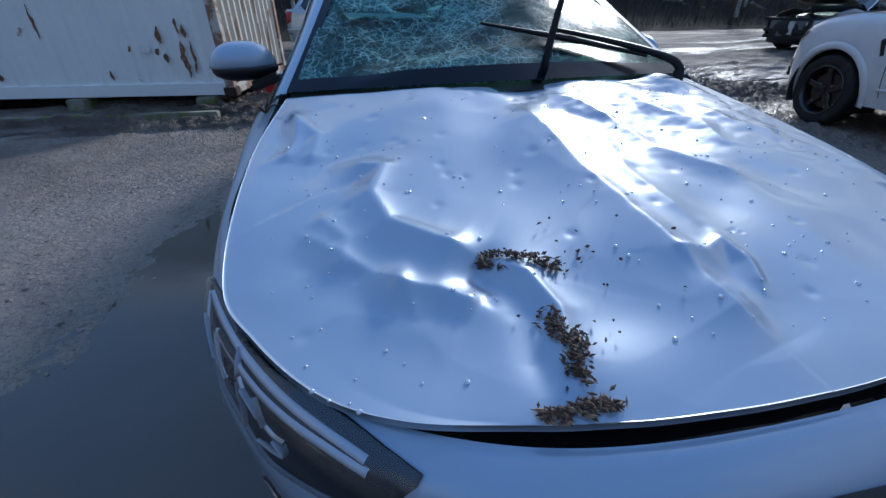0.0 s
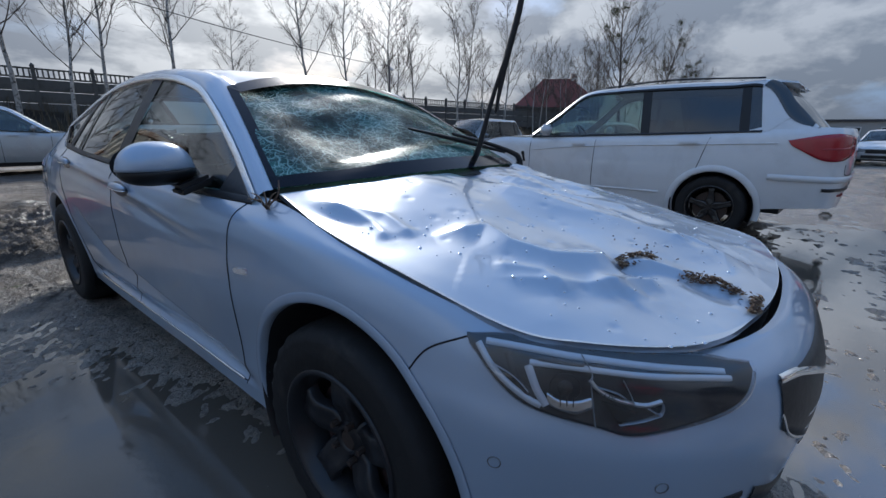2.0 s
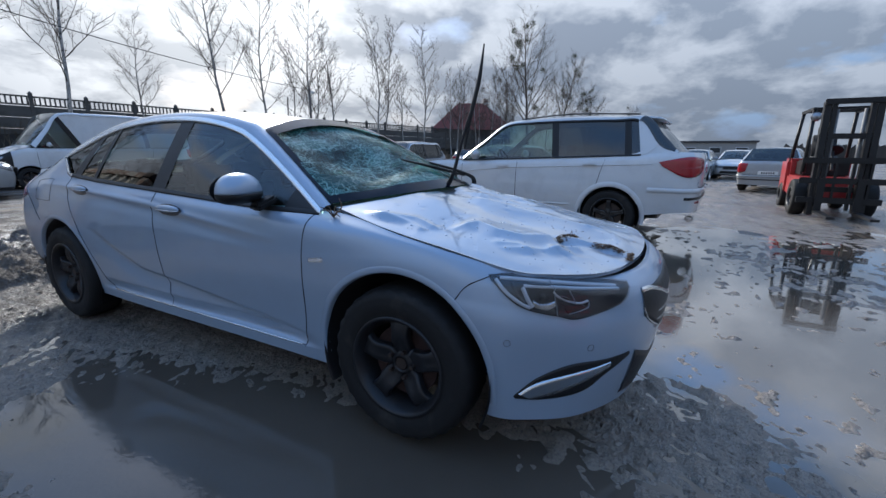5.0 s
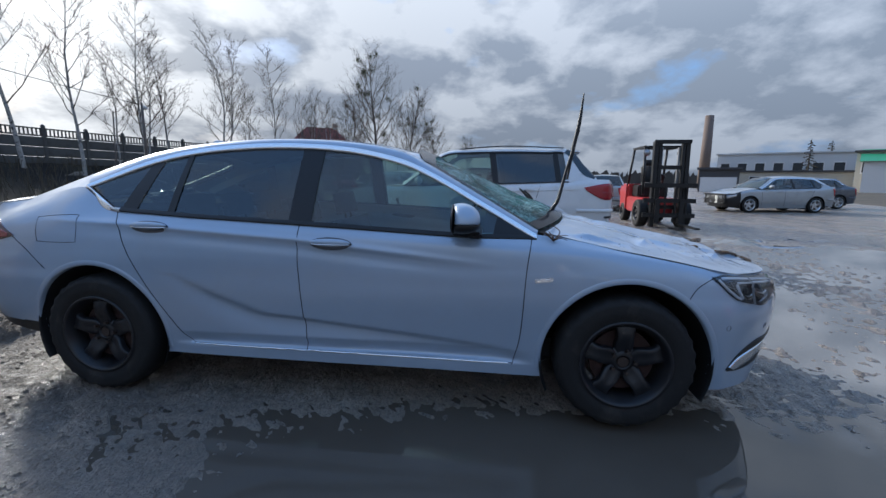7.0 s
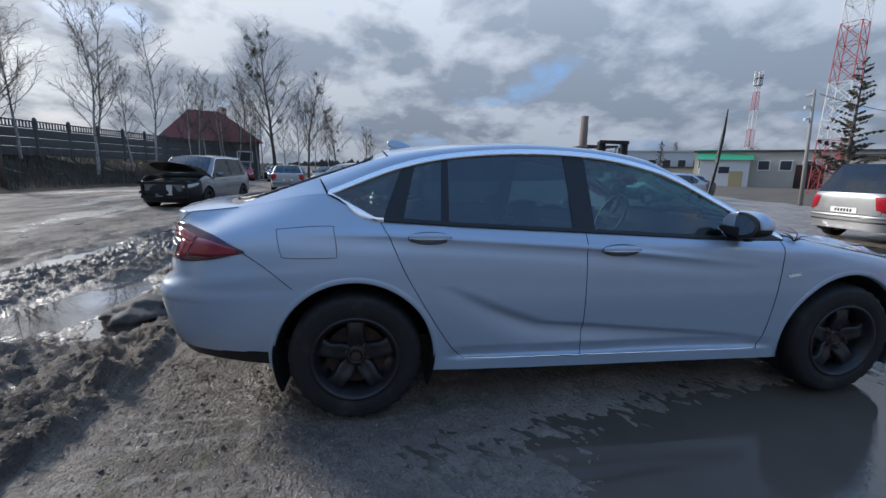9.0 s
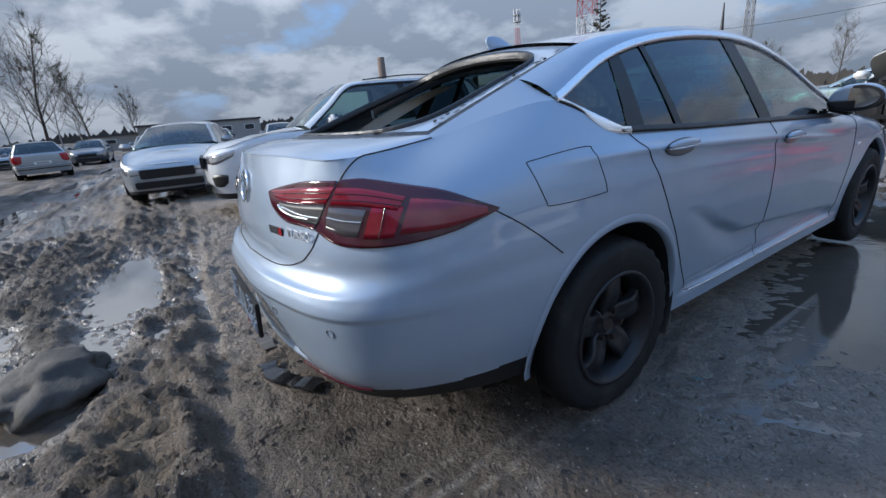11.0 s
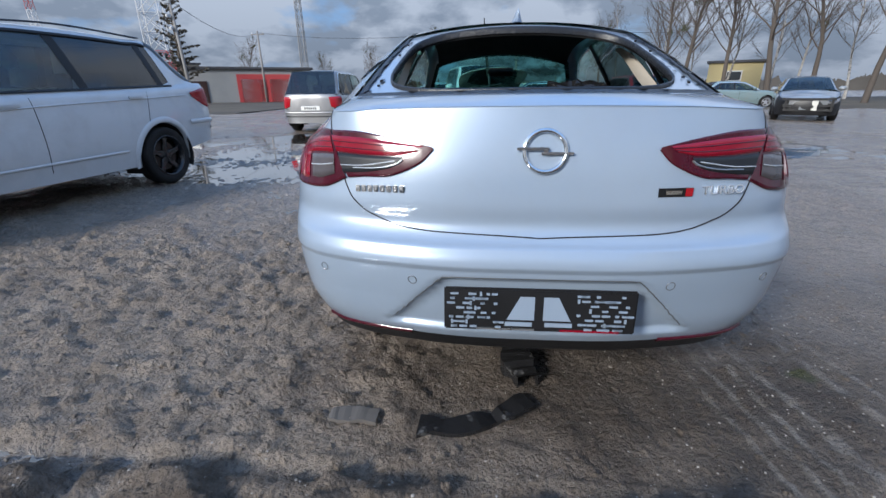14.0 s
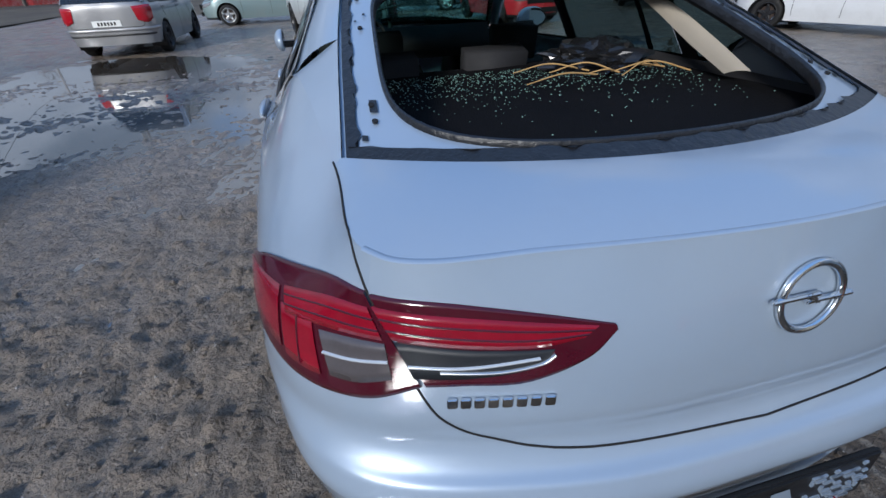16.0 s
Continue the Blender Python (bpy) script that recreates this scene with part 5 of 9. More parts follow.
# ---- trees ----
def tube(verts, faces, pts, radii, sides):
    base = len(verts)
    for k, (p, r) in enumerate(zip(pts, radii)):
        d = (pts[min(k + 1, len(pts) - 1)] - pts[max(k - 1, 0)]).normalized()
        a = d.orthogonal().normalized()
        b = d.cross(a)
        for j in range(sides):
            t = 2 * math.pi * j / sides
            verts.append(p + (a * math.cos(t) + b * math.sin(t)) * r)
    for k in range(len(pts) - 1):
        for j in range(sides):
            faces.append((base + k * sides + j, base + k * sides + (j + 1) % sides, base + (k + 1) * sides + (j + 1) % sides, base + (k + 1) * sides + j))


def bare_tree(name, seed, height, r0, limbs, rise, spread, bark, twig, label, lean=0.04, low=0.25, clumps=0, sub=(6, 5)):
    rnd = random.Random(seed)
    tree = empty(name)

    def line(p, d, length, n, up, wander):
        out, q, step = [p.copy()], p.copy(), length / n
        d = d.normalized()
        for _ in range(n):
            d = (d + Vector((rnd.gauss(0, wander), rnd.gauss(0, wander), up))).normalized()
            q = q + d * step
            out.append(q.copy())
        return out

    tv, tf, cv, cf = [], [], [], []
    trunk = line(Vector((0, 0, -0.1)), Vector((rnd.gauss(0, lean), rnd.gauss(0, lean), 1)), height, 12, 0.03, 0.05)
    tube(tv, tf, trunk, [r0 * (1 - 0.93 * (k / 12) ** 0.8) for k in range(13)], 9)
    ends = []
    for i in range(limbs):
        f = low + (0.97 - low) * (i + rnd.random() * 0.8) / limbs
        k = min(int(f * 12), 11)
        p = trunk[k].lerp(trunk[k + 1], f * 12 - k)
        a = i * 2.4 + rnd.random()
        d = Vector((math.cos(a), math.sin(a), rise + rnd.gauss(0, 0.12)))
        length = height * spread * (1.05 - 0.75 * f) * rnd.uniform(0.75, 1.2)
        r = r0 * 0.30 * (1 - 0.75 * f)
        limb = line(p, d, length, 6, 0.10, 0.12)
        tube(cv, cf, limb, [r * (1 - 0.85 * q / 6) + 0.004 for q in range(7)], 5)
        for j in range(sub[0]):
            g = 0.25 + 0.75 * (j + rnd.random()) / sub[0]
            kk = min(int(g * 6), 5)
            q = limb[kk].lerp(limb[kk + 1], g * 6 - kk)
            d2 = (limb[kk + 1] - limb[kk]).normalized() + Vector((rnd.gauss(0, 0.6), rnd.gauss(0, 0.6), rnd.gauss(0.15, 0.35)))
            br = line(q, d2, length * rnd.uniform(0.28, 0.5), 4, 0.06, 0.18)
            tube(cv, cf, br, [r * 0.38 * (1 - 0.8 * w / 4) + 0.003 for w in range(5)], 4)
            ends.append(br[2])
            for _ in range(sub[1]):
                s0 = br[rnd.randint(1, 4)]
                d3 = (br[-1] - br[0]).normalized() + Vector((rnd.gauss(0, 0.7), rnd.gauss(0, 0.7), rnd.gauss(0.0, 0.5)))
                tw = line(s0, d3, length * rnd.uniform(0.10, 0.24), 1, -0.02, 0.2)
                tube(cv, cf, tw, [0.007, 0.003], 3)
    mesh_ob("trunk", tv, tf, bark, tree)
    mesh_ob("crown", cv, cf, twig, tree)
    for c in range(clumps):
        p = rnd.choice(ends)
        v, f = [], []
        for _ in range(70):
            d = Vector((rnd.gauss(0, 1), rnd.gauss(0, 1), rnd.gauss(0, 1))).normalized()
            q = p + d * 0.42 * rnd.uniform(0.35, 1)
            a = d.orthogonal().normalized() * 0.07
            b = d.cross(a).normalized() * 0.05
            v += [q - a, q + b, q + a, q - b]
            f.append((len(v) - 4, len(v) - 3, len(v) - 2, len(v) - 1))
        tagged(mesh_ob("mistletoe", v, f, LEAFY, tree, "round green mistletoe clump", smooth=False), kind="stuff")
    return tagged(tree, label, "tree")


TWIG = material("grey_brown_twigs", (0.085, 0.068, 0.056), 0.9, vary=0.3)
LEAFY = material("dull_green_leaves", (0.055, 0.062, 0.030), 0.8, vary=0.4)
NEEDLE = material("dark_needles", (0.062, 0.053, 0.038), 0.85, vary=0.4)
birches = [bare_tree("birch", 10 + k, 10.5, 0.10, 22, 0.9, 0.30, BARK, TWIG, "slender leafless white-barked birch on the bank", sub=(7, 6)) for k in range(3)]
broads = [bare_tree("bare_tree", 30 + k, 13.0, 0.20, 32, 0.95, 0.46, BARKD, TWIG, "tall leafless broad tree with a fine twig crown", low=0.26, clumps=c, sub=(7, 7)) for k, c in enumerate((14, 9, 4))]


def plant(protos, spots, group):
    """The first spots take the built trees, the others copies."""
    used = set()
    for k, (x, y, s, turn) in enumerate(spots):
        p = protos[k % len(protos)]
        m = pose(x, y, ground_z(x, y) - 0.05, 0, 0, turn) @ Matrix.Scale(s, 4)
        if p.name not in used:
            used.add(p.name)
            p.matrix_world = m
            p["group"] = group
        else:
            base = p.scale.copy()
            ob = copy_thing(p, m @ Matrix.Diagonal((1 / base.x, 1 / base.y, 1 / base.z, 1)))


def polar(x0, y0, az, d):
    return x0 + d * math.sin(radians(az)), y0 + d * math.cos(radians(az))


spots = []
for k, (az, d, s) in enumerate(((-3.5, 22, 1.0), (0.4, 24, 1.05), (7.0, 25, 1.0), (10.8, 24, 0.85), (13.8, 26, 0.95), (19.8, 25, 1.05), (34.4, 29, 1.1), (38.8, 29, 1.0), (47.0, 34, 0.85), (53.3, 38, 1.0), (58.6, 40, 1.05), (63.1, 43, 0.8), (66.5, 47, 0.85), (70, 48, 0.8), (-8, 23, 1.0), (-14, 24, 1.1), (26, 26, 0.6), (42, 31, 0.7), (-163.5, 52, 1.0), (-158, 44, 1.1), (-155, 50, 1.1), (-151, 41, 1.15), (-147, 47, 1.1), (-144, 39, 1.1), (-140, 46, 1.2), (-136, 42, 1.1), (44.5, 30, 0.75), (56.0, 37, 0.7))):
    spots.append((*polar(-1.23, -0.93, az, d), s, 47 * k))
for k, (az, d, s) in enumerate(((52.0, 27, 0.95), (59.2, 33, 1.0), (67.8, 42, 0.8), (69.2, 44, 0.85), (70.9, 45, 0.8), (72.4, 44, 0.9), (73.8, 46, 0.8), (75.2, 48, 0.85), (77.8, 50, 0.8), (79.4, 49, 0.85), (81.3, 52, 0.8), (83.2, 54, 0.7))):
    spots.append((*polar(-2.9, 2.7, az, d), s, 83 * k))
plant(birches, spots, "birches along the fence")
wood = [(*polar(-2.9, 2.7, 76.6, 56), 1.28, 10), (*polar(-2.9, 2.7, 80.5, 58), 0.92, 120), (*polar(-2.9, 2.7, 73, 60), 0.8, 200), (*polar(-2.9, 2.7, 84, 66), 0.75, 20), (*polar(-2.9, 2.7, 88, 75), 0.6, 60),
        (*polar(-0.1, 5.1, -160, 46), 1.0, 30), (*polar(-0.1, 5.1, -157.5, 40), 1.0, 80), (*polar(-0.1, 5.1, -153.5, 42), 1.0, 160), (*polar(-0.1, 5.1, -149.5, 38), 1.1, 240), (*polar(-0.1, 5.1, -146, 42), 1.0, 310), (*polar(-0.1, 5.1, -142, 40), 1.05, 15),
        (*polar(-0.1, 5.1, -138, 44), 1.1, 95), (*polar(-0.1, 5.1, -133, 40), 1.0, 175), (*polar(-0.1, 5.1, 173, 75), 0.75, 40), (*polar(-0.1, 5.1, 166, 90), 0.7, 100), (*polar(-0.1, 5.1, 161, 95), 0.6, 10), (*polar(-0.1, 5.1, 152, 90), 0.75, 70), (*polar(-0.1, 5.1, -166, 70), 0.8, 210), (*polar(-0.1, 5.1, -171, 80), 0.7, 250), (*polar(-2.9, 2.7, 130.5, 95), 0.55, 33), (*polar(-2.9, 2.7, 133.5, 105), 0.6, 66)]
plant(broads, wood, "bare trees round the yard")


def conifer(name, seed, height, label, sparse=1.0, rise=-0.12):
    rnd = random.Random(seed)
    tree = empty(name)
    tv, tf, cv, cf = [], [], [], []
    tube(tv, tf, [Vector((0, 0, height * k / 8)) for k in range(9)], [0.20 * (1 - 0.95 * k / 8) for k in range(9)], 8)
    mesh_ob("trunk", tv, tf, BARKD, tree)
    for i in range(int(46 * sparse)):
        z = height * (0.12 + 0.86 * i / (46 * sparse))
        reach = (height * 0.19 * (1.05 - z / height) + 0.2) * rnd.uniform(0.45, 1.15)
        a = i * 2.4 + rnd.random()
        out = Vector((math.cos(a), math.sin(a), rise * rnd.uniform(0.5, 1.5)))
        pts = [Vector((0, 0, z)) + out * reach * q / 4 + Vector((0, 0, -0.10 * reach * (q / 4) ** 2)) for q in range(5)]
        tube(cv, cf, pts, [0.03, 0.022, 0.016, 0.01, 0.005], 4)
        for q in range(1, 5):
            for s in (-1, 1):
                for _ in range(6):
                    side = Vector((-out.y, out.x, 0)) * s + out * rnd.uniform(0.2, 0.9) + Vector((0, 0, rnd.gauss(-0.25, 0.2)))
                    tip = pts[q] + side.normalized() * reach * rnd.uniform(0.12, 0.34)
                    w = Vector((rnd.gauss(0, 0.03), rnd.gauss(0, 0.03), rnd.uniform(0.03, 0.08)))
                    n0 = len(cv)
                    cv += [pts[q], (pts[q] + tip) / 2 + w, tip, (pts[q] + tip) / 2 - w * 1.6]
                    cf.append((n0, n0 + 1, n0 + 2, n0 + 3))
    mesh_ob("crown", cv, cf, NEEDLE, tree)
    return tagged(tree, label, "tree")


fir = conifer("larch", 5, 10.6, "ragged thin larch beside the red lattice tower", 1.2, 0.55)
fir.matrix_world = pose(*polar(-2.9, 2.7, 140.9, 46), 0)
spruce = conifer("spruce", 6, 7.5, "dark spruce behind the low sheds")
spruce.matrix_world = pose(*polar(-2.9, 2.7, 124.5, 84), 0)
copy_thing(spruce, pose(*polar(-2.9, 2.7, 126.0, 88), 0, 0, 0, 50))
copy_thing(spruce, pose(*polar(-1.5, 4.4, 168.5, 45), 0, 0, 0, 90) @ Matrix.Scale(0.6, 4))


def far_woods():
    """Low woods along the skyline, all round."""
    rnd = random.Random(8)
    v, f = [], []
    for k in range(5200):
        a = rnd.uniform(0, 2 * math.pi)
        d = rnd.uniform(150, 230)
        h = (4.5 + 3.0 * noise.noise(Vector((math.cos(a) * 6, math.sin(a) * 6, 0)))) * rnd.uniform(0.3, 1.0)
        x, y = d * math.cos(a), d * math.sin(a)
        w = rnd.uniform(0.6, 2.0)
        tx, ty = -math.sin(a) * w, math.cos(a) * w
        j = rnd.uniform(-0.6, 0.6)
        n0 = len(v)
        v += [(x - tx, y - ty, -0.5), (x + tx, y + ty, -0.5), (x + tx * 0.8, y + ty * 0.8, h * 0.7), (x + tx * j, y + ty * j, h), (x - tx * 0.8, y - ty * 0.8, h * 0.6)]
        f.append((n0, n0 + 1, n0 + 2, n0 + 3, n0 + 4))
    return tagged(mesh_ob("far_woods", v, f, material("far_winter_woods", (0.06, 0.055, 0.05), 0.95, vary=0.4, scale=0.1), smooth=False), "grey-brown winter woods along the skyline", "woods", kind="stuff")


far_woods()

# ---- masts, poles, buildings ----
REDM = material("red_mast_paint", (0.34, 0.05, 0.05), 0.6)
WHITEM = material("white_mast_paint", (0.6, 0.6, 0.6), 0.6)
STEEL = material("dull_steel", (0.20, 0.20, 0.20), 0.6, metal=0.5)


def bar(bm, a, b, r, sides=4):
    a, b = Vector(a), Vector(b)
    d = b - a
    m = Matrix.Translation((a + b) / 2) @ d.to_track_quat("Z", "Y").to_matrix().to_4x4()
    bmesh.ops.create_cone(bm, cap_ends=True, segments=sides, radius1=r, radius2=r, depth=d.length, matrix=m)


def lattice(m, height, w0, w1, bays, label, stripes=True, r=0.06, drums=False):
    t = empty("lattice_mast")
    for k in range(bays):
        bm = bmesh.new()
        z0, z1 = height * k / bays, height * (k + 1) / bays
        a, b = w0 + (w1 - w0) * k / bays, w0 + (w1 - w0) * (k + 1) / bays
        c0 = [(sx * a / 2, sy * a / 2, z0) for sx, sy in ((-1, -1), (1, -1), (1, 1), (-1, 1))]
        c1 = [(sx * b / 2, sy * b / 2, z1) for sx, sy in ((-1, -1), (1, -1), (1, 1), (-1, 1))]
        for i in range(4):
            j = (i + 1) % 4
            bar(bm, c0[i], c1[i], r)
            bar(bm, c0[i], c1[j], r * 0.6)
            bar(bm, c0[j], c1[i], r * 0.6)
            bar(bm, c1[i], c1[j], r * 0.6)
        tagged(part("section", bm, (REDM if (k // 3) % 2 == 0 else WHITEM) if stripes else STEEL, t), kind="stuff")
    if drums:
        for z in (height - 0.4, height - 2.0):
            for k in range(5):
                a = 2 * math.pi * k / 5
                part("antenna", box(bmesh.new(), 0.35, 0.2, 1.4, (0.75 * math.cos(a), 0.75 * math.sin(a), z), (0, 0, math.degrees(a))), WHITEM, t)
            part("platform", cyl(bmesh.new(), 0.9, 0.9, 0.12, (0, 0, z - 0.75)), STEEL, t)
    t.matrix_world = m
    return tagged(t, label, "mast")


lattice(pose(*polar(-2.9, 2.7, 132.9, 125), 0), 25, 1.3, 0.8, 18, "red and white radio mast with antenna drums", drums=True, r=0.05)
lattice(pose(*polar(-2.9, 2.7, 139.7, 52), 0, 0, 0, 20), 32, 1.9, 0.9, 20, "tall red and white lattice tower", r=0.042)
lattice(pose(*polar(-1.5, 4.4, 157.6, 110), 0), 30, 1.4, 0.9, 20, "thin grey lattice mast", False, 0.07)


def pole(m, height, r, label, mat, arms=0, cams=0, name="utility_pole"):
    p = empty(name)
    part("shaft", cyl(bmesh.new(), r, r * 0.6, height, (0, 0, height / 2), seg=10), mat, p, smooth=True)
    for k in range(arms):
        part("crossarm", box(bmesh.new(), 1.4, 0.08, 0.08, (0, 0, height - 0.3 - 0.5 * k)), mat, p)
        for x in (-0.6, 0, 0.6):
            part("insulator", cyl(bmesh.new(), 0.04, 0.03, 0.14, (x, 0, height - 0.19 - 0.5 * k), seg=8), WHITEM, p)
    for k in range(cams):
        part("camera_box", box(bmesh.new(), 0.32, 0.13, 0.13, (0.16, 0, height - 0.2 - 0.55 * k), (0, 12, 30 * k)), WHITEM, p, bevel=0.02)
    p.matrix_world = m
    return tagged(p, label, "pole")


POLEC = material("grey_concrete_pole", (0.23, 0.22, 0.21), 0.9, vary=0.2)
WOODP = material("grey_wood_pole", (0.12, 0.10, 0.085), 0.9, vary=0.3)
pole(pose(17.2, 18.3, 0.2), 4.6, 0.09, "dark post with a camera on the bank", WOODP, 0, 1, "camera_post")
pole(pose(15.6, 18.6, 0.3, 0, 3, 0), 3.9, 0.05, "thin leaning stake on the bank", WOODP, name="stake")
pole(pose(*polar(-2.9, 2.7, 138.0, 27), 0, 0, 2, 40), 5.4, 0.10, "leaning grey lamp post with camera boxes", POLEC, 0, 3, "lamp_post")
pole(pose(*polar(-1.1, 4.7, -177.6, 38), 0), 6.0, 0.13, "concrete power pole on the verge", POLEC, 1)
pole(pose(*polar(-0.1, 5.1, 153.6, 52), 0), 6.9, 0.13, "concrete power pole by the sheds", POLEC, 1)
pole(pose(*polar(-1.1, 4.7, -150, 60), 0), 7.5, 0.13, "concrete power pole among the trees", POLEC, 1)


def cable(name, a, b, sag, label, r=0.015):
    v, f = [], []
    pts = [Vector(a).lerp(Vector(b), k / 24) - Vector((0, 0, sag * 4 * (k / 24) * (1 - k / 24))) for k in range(25)]
    tube(v, f, pts, [r] * 25, 4)
    return tagged(mesh_ob(name, v, f, BLACK), label, "cable")


pa, pb, pc = polar(-1.1, 4.7, -177.6, 38), polar(-0.1, 5.1, 153.6, 52), polar(-1.1, 4.7, -150, 60)
cable("power_cable", (*pb, 6.75), (*pa, 5.85), 0.7, "overhead power cable between poles", 0.02)
cable("power_cable", (*pa, 5.85), (*pc, 7.3), 0.7, "overhead power cable between poles", 0.02)
cable("power_cable", (*pb, 6.75), (*polar(-2.9, 2.7, 138.0, 27), 5.2), 0.8, "overhead cable to the lamp post", 0.015)
cable("power_cable", (17.2, 18.3, 4.7), (-14, 17.5, 8.5), 0.9, "black overhead cable above the bank", 0.018)


def building(x, y, turn, w, d, h, wall_mat, roof_mat, label, windows=0, roof="flat", rise=1.5, door=None, chimney=False, name="building"):
    """Walls, a roof and openings set into the front wall, which faces -y before turning."""
    b = empty(name)
    part("wall", box(bmesh.new(), w, d, h, (0, 0, h / 2)), wall_mat, b)
    if roof == "flat":
        part("roof", box(bmesh.new(), w + 0.5, d + 0.5, 0.25, (0, 0, h + 0.1)), roof_mat, b, bevel=0.03)
    else:
        bm = bmesh.new()
        e = 0.4
        inset = 0 if roof == "gable" else min(w, d) * 0.42
        base = [bm.verts.new(p) for p in ((-w / 2 - e, -d / 2 - e, h), (w / 2 + e, -d / 2 - e, h), (w / 2 + e, d / 2 + e, h), (-w / 2 - e, d / 2 + e, h))]
        ridge = [bm.verts.new((-w / 2 - e + inset, 0, h + rise)), bm.verts.new((w / 2 + e - inset, 0, h + rise))]
        bm.faces.new(base)
        bm.faces.new((base[0], base[1], ridge[1], ridge[0]))
        bm.faces.new((base[2], base[3], ridge[0], ridge[1]))
        bm.faces.new((base[1], base[2], ridge[1]))
        bm.faces.new((base[3], base[0], ridge[0]))
        part("roof", bm, roof_mat, b)
    if chimney:
        part("chimney", box(bmesh.new(), 0.6, 0.6, 1.6, (w * 0.2, 0, h + rise * 0.9)), RUSTY, b)
    for k in range(windows):
        x0 = -w / 2 + w * (k + 0.5) / windows
        win = part("window", box(bmesh.new(), min(1.5, w / windows * 0.6), 0.1, h * 0.3, (x0, -d / 2 - 0.02, h * 0.62)), WHITEM, b)
        part("pane", box(bmesh.new(), min(1.3, w / windows * 0.5), 0.1, h * 0.24, (x0, -d / 2 - 0.04, h * 0.62)), DARKPANE, win)
    for x0, dw, dh, mat in door or ():
        part("door", box(bmesh.new(), dw, 0.12, dh, (x0, -d / 2 - 0.03, dh / 2)), mat, b)
    b.matrix_world = pose(x, y, 0, 0, 0, turn)
    return tagged(b, label, "building")


DARKPANE = material("dark_window_pane", (0.03, 0.035, 0.04), 0.1, vary=0.2)
PLASTER = material("grey_plaster", (0.30, 0.30, 0.29), 0.9, vary=0.15, scale=0.7)
SHEDW = material("pale_shed_cladding", (0.50, 0.52, 0.54), 0.8, vary=0.08, scale=0.5)
TAR = material("dark_roof_felt", (0.06, 0.06, 0.065), 0.9, vary=0.2)
TILE = material("red_roof_tiles", (0.16, 0.045, 0.035), 0.85, vary=0.25, scale=3)
GREENR = material("green_roof_sheet", (0.03, 0.24, 0.12), 0.5, vary=0.1)
YELLOW = material("yellow_plaster", (0.42, 0.35, 0.18), 0.9, vary=0.12)
CREAM = material("cream_plaster", (0.40, 0.375, 0.32), 0.9, vary=0.2, scale=0.7)
REDB = material("red_gate_paint", (0.42, 0.05, 0.05), 0.6)
building(*polar(-2.9, 2.7, 69.4, 52), -62, 8.5, 7.5, 3.7, CONCRETE, TILE, "house with a dark red hipped roof behind the fence", 3, "hip", 3.2, chimney=True, name="house")
building(*polar(-1.5, 4.4, 95.5, 78), -94, 16, 8, 2.9, PLASTER, TAR, "low grey plaster shed across the yard", 5)
building(*polar(-1.5, 4.4, 88.5, 82), -90, 9, 8, 2.1, PLASTER, TAR, "low grey wall building across the yard", 2)
building(*polar(-2.9, 2.7, 125.2, 92), -125, 26, 10, 5.6, SHEDW, SHEDW, "long pale shed with snowy-white roof edge", 11)
building(*polar(-2.9, 2.7, 124.5, 80), -125, 22, 5, 2.6, CREAM, TAR, "lower grey annexe before the pale shed", 2)
building(*polar(-2.9, 2.7, 130.8, 78), -128, 6, 8, 3.8, WHITEM, GREENR, "small white and cream store with a green roof", 1, "gable", 1.6, ((1.5, 1.6, 2.2, YELLOW),))
building(*polar(-2.9, 2.7, 136.2, 80), -134, 22, 8, 5.0, CREAM, TAR, "long cream workshop with a flat roof", 9, door=((-7.0, 3.0, 3.2, SHEDW), (2.6, 3.0, 3.2, RUST)))
building(*polar(-0.1, 5.1, 151.5, 58), -151, 14, 8, 3.4, PLASTER, TAR, "grey workshop with a white gate in a red frame", 0, "flat", 1, ((2.4, 6.4, 2.9, REDB), (0.9, 2.6, 2.4, WHITEM), (3.8, 2.6, 2.4, WHITEM), (-4.5, 1.6, 2.2, RUST)))
building(*polar(-0.1, 5.1, -152.6, 62), 152, 5, 5, 3.6, YELLOW, TAR, "small mustard-yellow flat-roofed building", 1)
building(*polar(-1.1, 4.7, -174.8, 72), 174, 6, 5, 2.2, WHITEM, TAR, "small white gabled house by the road", 2, "gable", 1.8, name="house")
building(*polar(-2.9, 2.7, 117.5, 62), -117, 4.0, 3, 2.6, TAR, TAR, "dark canvas truck body with a pale tailboard", 0, "flat", 1, ((0, 3.6, 1.7, WHITEM),), name="truck_body")
smoke = part("chimney", cyl(bmesh.new(), 0.85, 0.62, 11.5, seg=16), material("sooty_brick", (0.16, 0.12, 0.10), 0.9, vary=0.3), None, smooth=True)
smoke.matrix_world = pose(*polar(-2.9, 2.7, 115.6, 82), 5.7)
tagged(smoke, "tall sooty brick factory chimney", "chimney")


